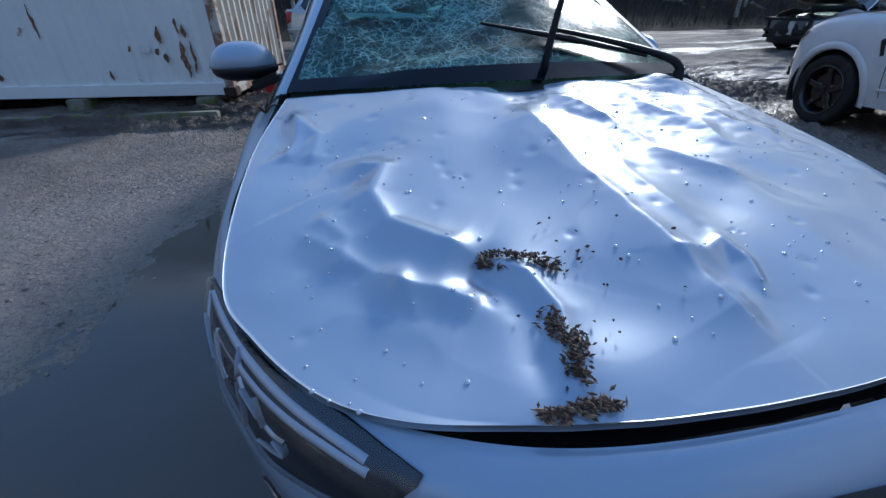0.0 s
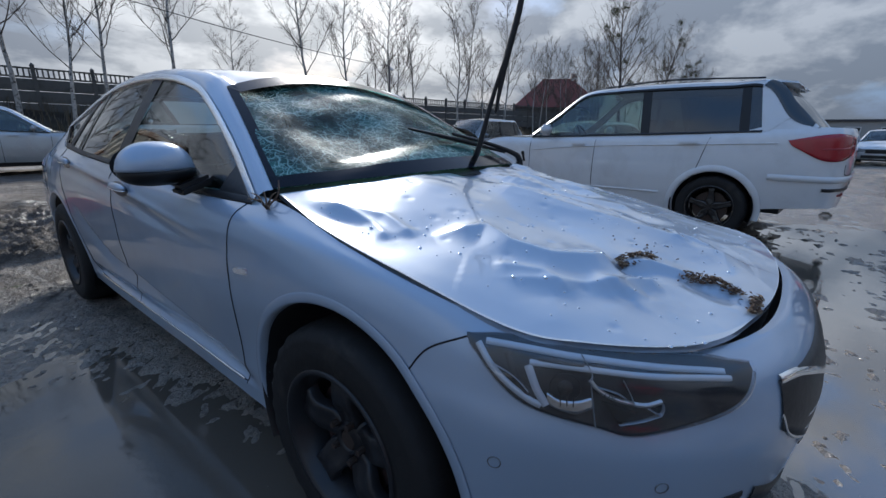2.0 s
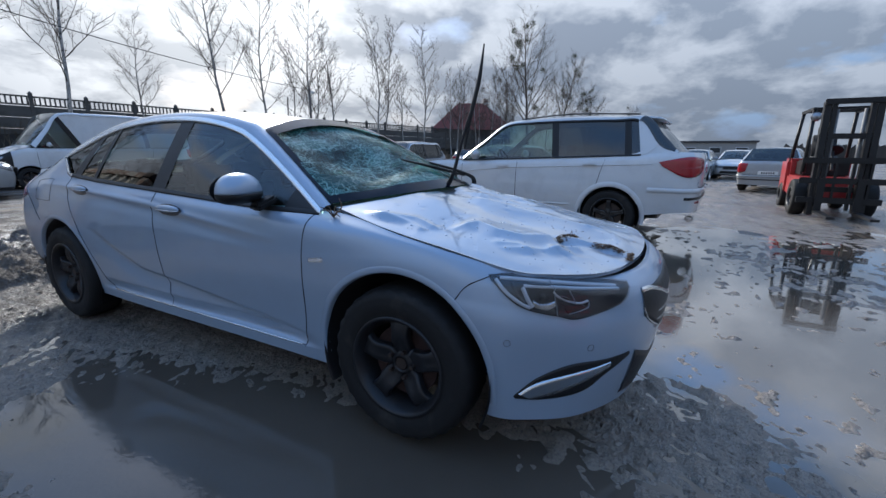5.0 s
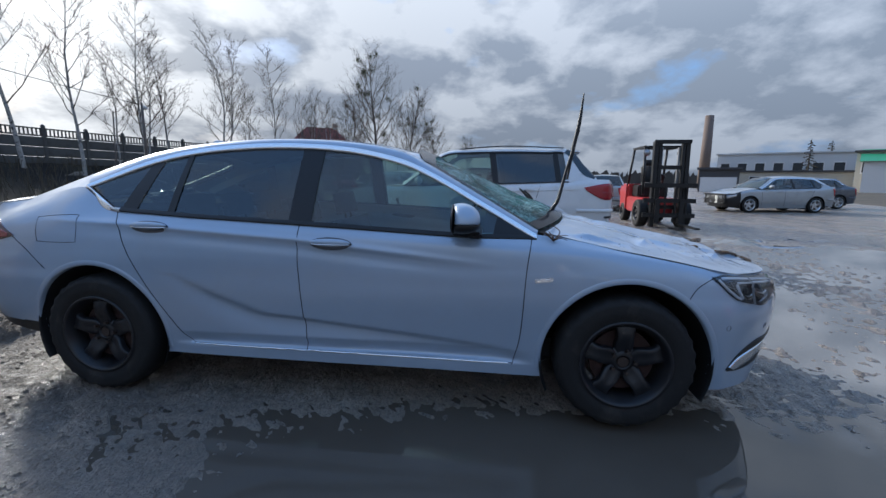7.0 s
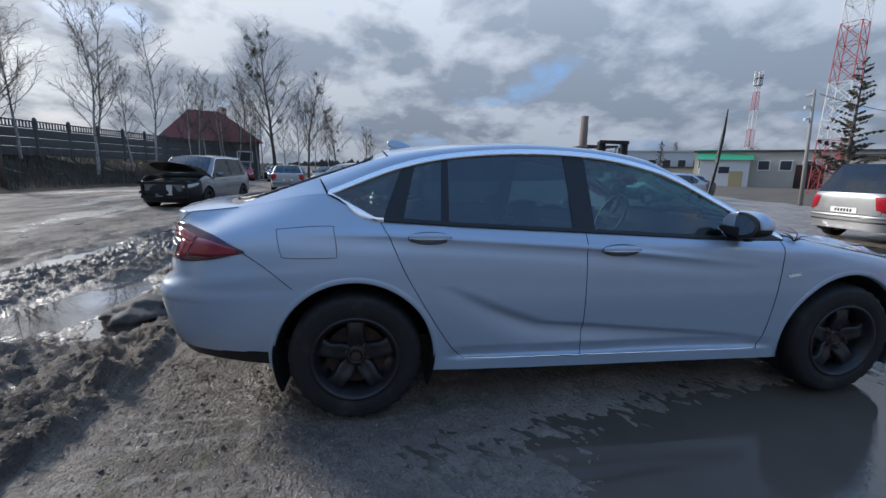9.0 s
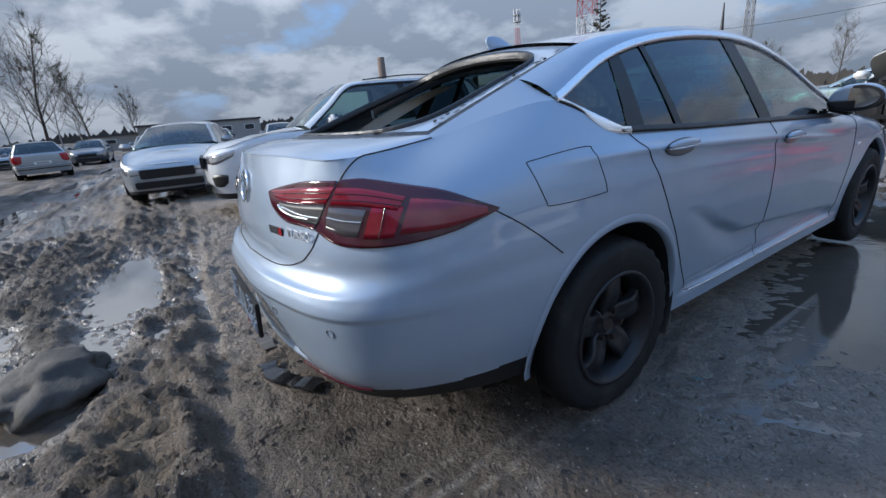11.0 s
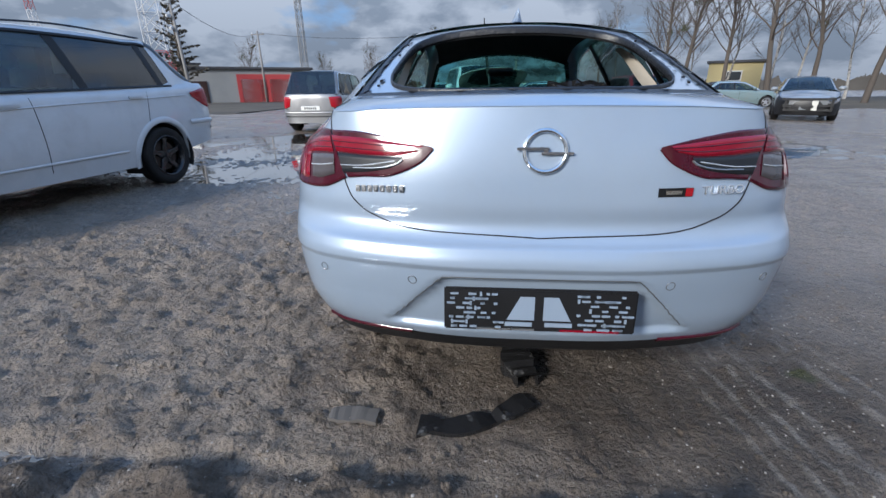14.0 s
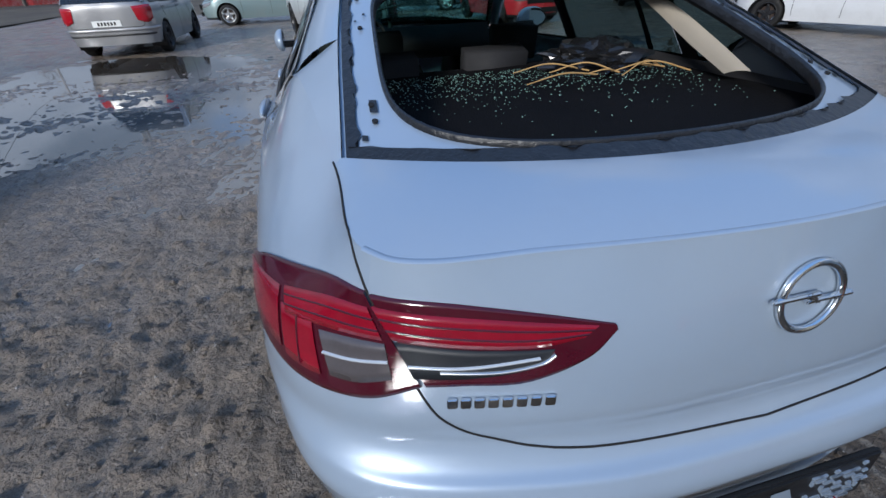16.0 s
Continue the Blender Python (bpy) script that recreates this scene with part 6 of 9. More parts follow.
# ---- forklift ----
def forklift(m):
    t = empty("forklift")
    REDF = material("red_forklift_paint", (0.42, 0.03, 0.03), 0.4, coat=0.4, second=(0.05, 0.04, 0.04), second_at=(0.58, 0.75))
    body = bmesh.new()
    box(body, 1.12, 0.75, 0.80, (0, 2.0, 0.72))
    box(body, 1.05, 0.5, 0.35, (0, 2.35, 0.85))
    part("counterweight", body, REDF, t, bevel=0.07, smooth=False)
    part("chassis", box(bmesh.new(), 1.05, 1.7, 0.42, (0, 1.1, 0.55)), REDF, t, bevel=0.03)
    part("engine_cover", box(bmesh.new(), 0.8, 0.8, 0.35, (0, 1.45, 0.92)), BLACK, t, bevel=0.04)
    for x in (-0.52, 0.52):
        wheel(t, (x, 0.28, 0.36), 0.36, 0.24, RIM, 1 if x > 0 else -1, 5, 0.55)
        wheel(t, (x * 0.92, 1.95, 0.28), 0.28, 0.20, RIM, 1 if x > 0 else -1, 5, 0.55)
        bm = bmesh.new()
        box(bm, 0.10, 0.16, 2.15, (x * 0.72, -0.12, 1.12), (-3, 0, 0))
        part("mast_upright", bm, BLACK, t, bevel=0.008)
        part("inner_upright", box(bmesh.new(), 0.07, 0.12, 2.05, (x * 0.52, -0.14, 1.14), (-3, 0, 0)), BLACK, t, bevel=0.006)
        part("lift_cylinder", cyl(bmesh.new(), 0.035, 0.035, 1.9, (x * 0.40, -0.02, 1.1), seg=12), STEEL, t, smooth=True)
        bm = bmesh.new()
        box(bm, 0.12, 0.05, 0.62, (x * 0.55, -0.30, 0.45))
        box(bm, 0.12, 1.05, 0.045, (x * 0.55, -0.82, 0.13))
        part("fork", bm, BLACK, t, bevel=0.006)
        for y0, y1 in ((0.28, 0.55), (1.9, 1.55)):
            bm = bmesh.new()
            bar(bm, (x * 0.95, y0, 0.85), (x * 0.85, y1, 2.10), 0.035, 8)
            part("guard_post", bm, BLACK, t, smooth=True)
    for z in (2.18, 1.55, 0.55):
        part("mast_crossbar", box(bmesh.new(), 0.86, 0.08, 0.10, (0, -0.10 + (1.1 - z) * 0.05, z)), BLACK, t, bevel=0.008)
    for z in (0.35, 0.72, 1.10):
        part("carriage_bar", box(bmesh.new(), 1.25, 0.05, 0.11, (0, -0.26, z)), BLACK, t, bevel=0.006)
    for x in (-0.35, -0.1, 0.15, 0.4):
        part("load_guard_bar", box(bmesh.new(), 0.04, 0.04, 0.75, (x, -0.26, 0.72)), BLACK, t)
    for k in range(6):
        part("roof_bar", box(bmesh.new(), 0.95, 0.05, 0.04, (0, 0.58 + 0.19 * k, 2.12)), BLACK, t)
    for x in (-0.45, 0.45):
        part("roof_side", box(bmesh.new(), 0.05, 1.1, 0.06, (x, 1.05, 2.11)), BLACK, t)
    seat("operator_seat", (0, 1.25, 1.08), t, 0.44)
    bm = bmesh.new()
    bar(bm, (0, 0.55, 0.9), (0, 0.72, 1.28), 0.025, 8)
    cyl(bm, 0.17, 0.17, 0.03, (0, 0.74, 1.30), (-35, 0, 0), 20)
    part("steering_wheel", bm, BLACK, t)
    for x in (-0.42, 0.42):
        part("work_lamp", cyl(bmesh.new(), 0.07, 0.09, 0.10, (x, 0.50, 1.95), (90, 0, 0), 14), LAMPCLEAR, t, smooth=True)
    t.matrix_world = m
    return tagged(t, "red and black forklift truck with lowered mast", "forklift")


forklift(pose(8.75, -3.75, 0, 0, 0, 178 + 90))


# ---- the parked cars ----
def parked(x, y, heading):
    """Pose of a car whose front axle stands at x, y; heading in degrees from +x."""
    return pose(x, y, 0, 0, 0, heading + 90)


BLACKRIM = material("gloss_black_alloy", (0.008, 0.008, 0.009), 0.2, vary=0.2, coat=0.3)
MIDGREY = paint("mid_grey_paint", (0.27, 0.27, 0.275), 0.5, 0.35, 1.0, 0.3)
other_car("suv", "white off-road estate car on black alloy wheels in wet mud", WHITE, parked(5.33, 2.66, 84.5), L=4.89, W=1.94, H=1.76, wb=2.933, fo=0.88, r=0.355, zb=0.28, hood=(0.92, 1.14, 0.42), belt=(1.08, 1.20), ws_y=1.22, roof_end=3.28, tail=(3.72, 1.22), top=0.72, rails=True, res=2, plate=False, spoiler=True, glass_mat=DEEPTINT, rim=BLACKRIM, last=0.86, edge_mat=BLACK, tail_lift=0.17, wrap=True, lips=True)
other_car("mpv", "grey people carrier standing in a puddle", MIDGREY, parked(4.85, -10.45, -90), L=4.32, W=1.74, H=1.68, wb=2.69, fo=0.85, r=0.31, hood=(0.78, 1.06, 0.22), belt=(0.95, 1.02), ws_y=0.98, roof_end=2.98, tail=(3.36, 1.02), top=0.76)
other_car("hatch", "silver hatchback with dark windscreen by the slab edge", PALE, parked(8.35, 3.75, 167), L=4.25, W=1.76, H=1.46, wb=2.63, fo=0.9, r=0.315, hood=(0.70, 1.0, 0.18), ws_y=1.05, roof_end=2.6, tail=(3.15, 1.05))
other_car("suv", "pale silver crossover parked below the bank", PALE, parked(1.4, 14.0, -3), L=4.48, W=1.85, H=1.65, wb=2.67, fo=0.90, r=0.34, zb=0.24, hood=(0.85, 1.06, 0.38), belt=(1.0, 1.12), ws_y=1.15, roof_end=2.9, tail=(3.3, 1.15), rim=ALLOY, low_trim=BLACK, rails=True)
other_car("van", "white delivery van with a damaged front", WHITE, parked(3.4, 17.0, 178), L=5.9, W=1.98, H=2.4, wb=3.6, fo=0.95, r=0.34, zb=0.26, hood=(1.0, 1.35, 0.1), belt=(1.25, 1.3), ws_y=0.95, roof_end=4.75, tail=(4.88, 1.3), top=0.86, wreck=True, glass_mat=WHITE, pillars=(0.20, 0.55), edge_mat=WHITE)
other_car("mpv", "dark grey people carrier with its bonnet open", GREY, parked(11.2, 8.9, 176), L=4.4, W=1.79, H=1.64, wb=2.68, fo=0.88, r=0.315, hood=(0.78, 1.06, 0.26), ws_y=0.98, roof_end=3.0, tail=(3.42, 1.04), top=0.76, open_hood=30, wreck=True)
other_car("hatch", "silver hatchback with a crushed front end", PALE, parked(16.0, -9.2, 98), L=4.45, W=1.75, H=1.46, wb=2.64, fo=0.92, r=0.315, ws_y=1.05, roof_end=2.65, tail=(3.25, 1.04), rim=ALLOY, wreck=True)
other_car("suv", "white crossover with its bonnet open and its front stripped", WHITE, parked(-0.10, -6.7, 101), L=4.7, W=1.85, H=1.78, wb=2.85, fo=0.85, r=0.37, zb=0.3, hood=(0.95, 1.15, 0.42), belt=(1.08, 1.12), ws_y=1.15, roof_end=3.2, tail=(3.6, 1.15), top=0.74, wreck=True, open_hood=30, res=2)
other_car("hatch", "bright red small hatchback with a broken bumper", RED, parked(-5.1, -8.7, 96), L=3.8, W=1.69, H=1.51, wb=2.46, fo=0.80, r=0.30, hood=(0.75, 1.0, 0.2), ws_y=0.95, roof_end=2.5, tail=(2.85, 1.02), top=0.72, res=2)
other_car("sedan", "dark blue saloon parked on the grass edge", DARK, parked(-4.4, -15.2, 170), L=4.5, W=1.77, H=1.42, wb=2.65, ws_y=1.1, roof_end=2.5, tail=(3.05, 1.0), rim=ALLOY)
other_car("sedan", "dull teal saloon with mismatched doors", TEAL, parked(-15.3, -21.5, 175), L=4.6, W=1.77, H=1.43, wb=2.7, ws_y=1.1, roof_end=2.5, tail=(3.05, 1.0), rim=ALLOY)
other_car("wagon", "pale silver estate car with its front torn off", PALE, parked(-10.9, -11.3, 60), L=4.7, W=1.77, H=1.46, wb=2.7, ws_y=1.1, roof_end=3.2, tail=(3.6, 1.0), wreck=True)
other_car("wagon", "silver estate car seen from its tail", PALE, parked(18.0, -4.5, -15), L=4.6, W=1.75, H=1.45, wb=2.65, ws_y=1.1, roof_end=3.15, tail=(3.55, 1.0))
other_car("hatch", "cream-white small car beside the yard", WHITE, parked(-9.6, -4.6, -70), L=4.2, W=1.74, H=1.5, wb=2.55, ws_y=1.0, roof_end=2.7, tail=(3.15, 1.02), res=1)
other_car("sedan", "grey-green saloon parked across the yard's end", TEAL, parked(3.6, -14.2, 2), L=4.6, W=1.77, H=1.43, wb=2.7, ws_y=1.1, roof_end=2.5, tail=(3.05, 1.0), rim=ALLOY)
other_car("mpv", "small red people carrier at the yard's far side", RED, parked(38.0, 15.2, 200), L=4.0, W=1.7, H=1.6, wb=2.55, ws_y=0.95, roof_end=2.75, tail=(3.05, 1.02), top=0.76)
rowed = [(PALE, 21.5, -1.6, 170), (WHITE, 23.5, -3.6, 172), (PALE, 30, 4.2, 175), (DARK, 31, 7.2, 178), (TEAL, 33, 10.0, 185), (PALE, 37, 12.0, 190), (GREY, 27.0, 0.8, 170), (WHITE, 34, -6, 180), (DARK, 19.5, -12.5, 95), (DARK, 46.0, 14.6, 195), (PALE, 24, 8.4, 12), (GREY, 30, 14, 20)]
FAR = other_car("sedan", "parked used car in a distant row", PALE, parked(40, 2, 180), L=4.4, W=1.75, H=1.45, wb=2.6, ws_y=1.05, roof_end=2.6, tail=(3.1, 1.0), group="distant row of cars", rim=ALLOY)
for k, (pm, x, y, hd) in enumerate(rowed):
    ob = copy_thing(FAR, parked(x, y, hd))
    tint = {PALE: "silver", WHITE: "white", DARK: "dark blue", TEAL: "teal", GREY: "grey", RED: "red"}[pm]
    ob["label"] = f"{tint} used car parked in the distant row"
    if pm is not PALE:
        for c in ob.children:
            if c.data and c.data.materials[0] == PALE:
                c.data = c.data.copy()
                c.data.materials[0] = pm


# ---- the damaged car ----
W0 = [(0, -.86, .20), (.35, -.84, .20), (.62, -.70, .20), (.77, -.53, .21), (.83, -.38, .22), (.84, 0, .24), (.835, .4, .235), (.83, 1, .235), (.83, 1.63, .235), (.83, 2.3, .24), (.83, 2.83, .26), (.82, 3.2, .30), (.775, 3.50, .33), (.62, 3.71, .33), (.33, 3.80, .33), (0, 3.82, .33)]
W1 = [(0, -.925, .40), (.35, -.90, .40), (.62, -.745, .40), (.79, -.52, .40), (.855, -.37, .42), (.865, 0, .44), (.855, .4, .44), (.85, 1, .44), (.85, 1.63, .45), (.855, 2.3, .45), (.87, 2.83, .46), (.855, 3.2, .47), (.808, 3.54, .47), (.665, 3.765, .46), (.33, 3.865, .455), (0, 3.885, .455)]
W2 = [(0, -.955, .56), (.35, -.92, .56), (.61, -.775, .56), (.79, -.55, .57), (.862, -.36, .6), (.878, 0, .62), (.873, .4, .61), (.868, 1, .61), (.868, 1.63, .61), (.872, 2.3, .61), (.882, 2.83, .62), (.865, 3.2, .62), (.822, 3.545, .62), (.69, 3.785, .62), (.35, 3.895, .62), (0, 3.915, .62)]
W3 = [(0, -.945, .64), (.35, -.91, .64), (.59, -.775, .64), (.775, -.545, .66), (.85, -.35, .68), (.874, 0, .70), (.876, .4, .69), (.871, 1, .69), (.871, 1.63, .70), (.874, 2.3, .71), (.88, 2.83, .71), (.86, 3.2, .70), (.818, 3.55, .69), (.685, 3.775, .685), (.35, 3.88, .685), (0, 3.90, .685)]
W4 = [(0, -.915, .70), (.35, -.88, .70), (.61, -.745, .70), (.785, -.51, .712), (.842, -.31, .747), (.864, 0, .785), (.874, .4, .775), (.872, 1, .775), (.872, 1.63, .79), (.873, 2.3, .81), (.873, 2.83, .81), (.853, 3.2, .79), (.81, 3.55, .765), (.665, 3.75, .735), (.35, 3.845, .725), (0, 3.865, .725)]
W5 = [(0, -.87, .735), (.34, -.84, .735), (.62, -.71, .730), (.77, -.51, .748), (.825, -.27, .80), (.835, 0, .85), (.853, .4, .885), (.860, 1, .895), (.861, 1.63, .91), (.857, 2.3, .93), (.846, 2.83, .94), (.818, 3.2, .94), (.765, 3.52, .93), (.635, 3.71, .91), (.35, 3.815, .90), (0, 3.838, .90)]
W6 = [(0, -.845, .738), (.345, -.813, .740), (.612, -.685, .750), (.752, -.50, .772), (.803, -.25, .826), (.799, 0, .872), (.765, .42, .945), (.815, 1, .95), (.818, 1.63, .981), (.806, 2.3, 1.008), (.78, 2.76, 1.03), (.70, 2.97, 1.147), (.635, 3.42, 1.07), (.602, 3.686, 1.043), (.36, 3.762, 1.052), (0, 3.803, 1.057)]
G1 = [(.79, .44, .935), (.705, .72, 1.09), (.64, 1.0, 1.24), (.605, 1.2, 1.315), (.59, 1.5, 1.37), (.585, 1.9, 1.385), (.595, 2.3, 1.355), (.62, 2.62, 1.285), (.697, 2.96, 1.15), (.645, 3.40, 1.072)]
G3 = [(.735, .43, .965), (.645, .72, 1.13), (.555, 1.035, 1.305), (.54, 1.2, 1.37), (.525, 1.5, 1.415), (.52, 1.9, 1.43), (.525, 2.3, 1.405), (.54, 2.66, 1.345), (.585, 3.02, 1.225), (.621, 3.415, 1.08)]
BELT = [(.79, .44, .935), (.812, .75, .938), (.815, 1.0, .95), (.817, 1.2, .96), (.818, 1.5, .975), (.815, 1.9, .992), (.806, 2.3, 1.008), (.782, 2.73, 1.032), (.697, 2.96, 1.15)]
ROOF = [(0, 1.13, 1.395), (0, 1.35, 1.43), (0, 1.65, 1.452), (0, 2.0, 1.455), (0, 2.35, 1.437), (0, 2.70, 1.395)]
HOOD_E = [(.335, -.803, .766), (.50, -.763, .768), (.615, -.694, .770), (.715, -.570, .776), (.779, -.45, .790), (.798, -.22, .838), (.787, .10, .895), (.735, .40, .955)]
HOOD_C = [(0, -.833, .764), (0, -.76, .782), (0, -.66, .801), (0, -.52, .835), (0, -.36, .871), (0, -.16, .914), (0, .04, .957), (0, .22, .995)]


def hero_panel(x, y, z):
    if y > 3.0 and z < 0.378:
        return "rear_valance"
    if z < 0.30 and -0.3 < y < 3.1:
        return "sill"
    if y < -0.378 + (0.763 - z) * 0.9 and y < 0.1:
        return "front_bumper"
    if y < 0.47 + (0.93 - z) * 0.11:
        return "front_fender"
    if y < 1.64 - (1.0 - z) * 0.03:
        return "front_door"
    if y < 2.30 + np.interp(z, [0.335, 0.55, 0.784, 0.967, 1.03], [0, 0.13, 0.285, 0.37, 0.43]):
        return "rear_door"
    if y > 3.4 and z > 0.69 and x < np.interp(z, [0.69, 0.72, 0.80, 1.0, 1.08], [0.30, 0.48, 0.555, 0.615, 0.58]):
        return "tailgate"
    if y > 3.10 + (z - 0.70) * 1.35 and z < 0.86:
        return "rear_bumper"
    return "rear_quarter"


def press_lines(g):
    """The pressed lines of the doors: a scooped blade low down and a shoulder line below the windows."""
    x, y, z = g[..., 0], g[..., 1], g[..., 2]
    low = np.interp(y, [0.55, 0.75, 1.2, 1.63, 1.87, 2.1, 2.35], [0.365, 0.381, 0.425, 0.467, 0.485, 0.57, 0.69])
    fade = np.clip((y - 0.55) / 0.5, 0, 1) * np.clip((2.42 - y) / 0.35, 0, 1)
    d = z - low
    g = g.copy()
    g[..., 0] -= fade * np.where(d < 0, 0.026 * np.exp(-((d / 0.085) ** 2)), 0.026 * np.clip(1 - d / 0.020, 0, 1)) * (x > 0.5)
    # the doors tuck in above the sill
    under = np.clip((0.372 - z) / 0.045, 0, 1) * np.clip((z - 0.300) / 0.008, 0, 1)
    g[..., 0] -= 0.024 * under * np.clip((y - 0.45) / 0.15, 0, 1) * np.clip((2.36 - y) / 0.1, 0, 1) * (x > 0.5)
    # the tail: the lid's lower edge turns under, the bumper breaks along a line
    tail = np.clip((y - 3.42) / 0.22, 0, 1)
    g[..., 1] -= tail * (0.012 * np.exp(-(((z - 0.745) / 0.034) ** 2)) + 0.008 * np.clip((0.640 - z) / 0.016, 0, 1) * np.clip((z - 0.40) / 0.12, 0, 1))
    side = 0.27 + (0.602 - z) * 0.97
    sunk = np.clip((side - x) / 0.020, 0, 1) * np.clip((0.606 - z) / 0.014, 0, 1) * np.clip((z - 0.412) / 0.02, 0, 1)
    g[..., 1] -= tail * 0.020 * sunk
    high = np.interp(y, [0.5, 0.76, 1.65, 2.67, 3.3], [0.79, 0.814, 0.903, 0.962, 0.97])
    fade = np.clip((y - 0.6) / 0.6, 0, 1) * np.clip((3.2 - y) / 0.5, 0, 1)
    g[..., 0] += fade * (0.008 * np.exp(-(((z - high) / 0.016) ** 2)) - 0.006 * np.exp(-(((z - high + 0.045) / 0.03) ** 2))) * (x > 0.5)
    return g


def nearest_on(px, py, pts):
    """Signed distance to a broken line, and how far along it the foot lies (0 to 1)."""
    best = np.full(px.shape, 9.0)
    sign = np.ones(px.shape)
    along = np.zeros(px.shape)
    k = len(pts) - 1
    for i, ((ax, ay), (bx, by)) in enumerate(zip(pts, pts[1:])):
        dx, dy = bx - ax, by - ay
        raw = ((px - ax) * dx + (py - ay) * dy) / (dx * dx + dy * dy)
        t = np.clip(raw, 0, 1)
        d = np.hypot(px - ax - t * dx, py - ay - t * dy)
        s = np.sign((px - ax) * dy - (py - ay) * dx)
        near = d < best
        best, sign, along = np.where(near, d, best), np.where(near, s, sign), np.where(near, (i + t) / k, along)
    return best * sign, along


CREASES = [
    ([(-.07, .10), (-.045, -.10), (-.04, -.29), (0, -.517), (.012, -.65), (.04, -.76)], .042, .020, .10, -.006),
    ([(-.60, -.10), (-.47, -.18), (-.505, -.28), (-.48, -.38), (-.40, -.455), (-.33, -.50)], .032, .020, .06, -.012),
    ([(-.33, -.50), (-.27, -.56), (-.245, -.64), (-.27, -.78)], .018, .014, .035, -.018),
    ([(-.50, -.535), (-.42, -.56), (-.36, -.60)], .020, .012, .03, -.010),
    ([(.08, .14), (.17, -.04), (.20, -.20), (.28, -.28), (.36, -.34)], .018, .011, .05, -.008),
    ([(.30, .20), (.34, .05), (.44, -.05), (.42, -.20)], .020, .008, .05, -.005),
    ([(.50, .10), (.55, -.05), (.66, -.12)], .022, .007, .04, -.004),
    ([(-.008, -.565), (.054, -.577), (.11, -.545), (.125, -.60), (.10, -.68)], .012, .010, .035, -.012),
    ([(-.69, .27), (-.675, .05), (-.705, -.05)], .016, .009, .04, -.008),
    ([(-.66, -.34), (-.56, -.45), (-.47, -.55), (-.46, -.61)], .014, .006, .04, -.007),
    ([(.10, -.10), (.06, -.30), (.10, -.48)], .016, .006, .05, -.005),
    ([(-.70, .22), (-.62, .05), (-.64, -.08)], .02, .010, .04, -.010),
    ([(-.62, -.30), (-.56, -.40), (-.58, -.48)], .02, .008, .04, -.008),
]
PITS = [(-.24, -.26, .17, -.018), (-.56, -.10, .12, -.016), (-.34, -.53, .045, -.022), (.28, -.10, .15, -.020), (.50, .18, .10, -.014), (-.15, .05, .13, -.014), (-.486, -.52, .03, .012), (.20, -.42, .09, -.014), (.42, -.34, .11, -.014), (-.15, -.62, .10, -.012), (.55, .28, .09, .022), (.02, .20, .10, -.012), (.10, -.70, .08, -.008), (-.45, -.65, .09, -.007), (-.30, .14, .10, .008)]


def crumple(x, y):
    h = np.zeros_like(x)
    for pts, w, up, w2, down in CREASES:
        d, a = nearest_on(x, y, pts)
        ends = np.clip(a / 0.12, 0, 1) * np.clip((1 - a) / 0.12, 0, 1) + 0.15
        h += ends * np.where(d < 0, up * np.exp(-np.sqrt(d * d + 1e-5) / (w * 1.2)), up * np.exp(-np.sqrt(d * d + 1e-5) / (w * 2.6))) + ends * 0.45 * down * np.exp(-(((d - w2 * 1.3) / w2) ** 2))
    h *= 1.2
    for cx, cy, r, dz in PITS:
        h += dz * np.exp(-((x - cx) ** 2 + (y - cy) ** 2) / r**2)
    torn = np.clip((x + 0.02) / 0.12, 0, 1) * np.clip((y + 0.35) / 0.25, 0, 1)
    h += torn * 0.009 * (np.abs(fbm(x * 1.3 + y * 0.8, y * 2.6 - x * 0.5, 5.5, 3, 6.6)) - 0.15)
    h += 0.006 * fbm(x, y, 2.4, 2, 2.2) - 0.005 * np.abs(fbm(x, y, 4.5, 2, 9.1))
    for k in range(60):
        rnd = random.Random(k)
        cx, cy = rnd.uniform(-0.65, 0.65), rnd.uniform(-0.7, 0.25)
        h -= 0.0022 * np.exp(-((x - cx) ** 2 + (y - cy) ** 2) / rnd.uniform(0.008, 0.016) ** 2)
    return h


def batter(g, kind):
    x, y = g[..., 0], g[..., 1]
    g = g.copy()
    if kind == "roof":
        front = np.clip((1.55 - y) / 0.4, 0, 1)
        g[..., 2] -= front * (0.014 + 0.020 * fbm(x, y, 4.0, 3, 3.3)) * (np.abs(x) < 0.5)
    else:
        inside = np.clip((0.62 - np.abs(x)) / 0.2, 0, 1) * np.clip((y - 0.34) / 0.12, 0, 1) * np.clip((1.12 - y) / 0.12, 0, 1)
        sag = 0.05 * np.exp(-(((x + 0.22) / 0.28) ** 2 + ((y - 0.62) / 0.22) ** 2)) + 0.02 + 0.009 * fbm(x, y, 5.0, 3, 6.0)
        g[..., 2] -= inside * sag
    return g


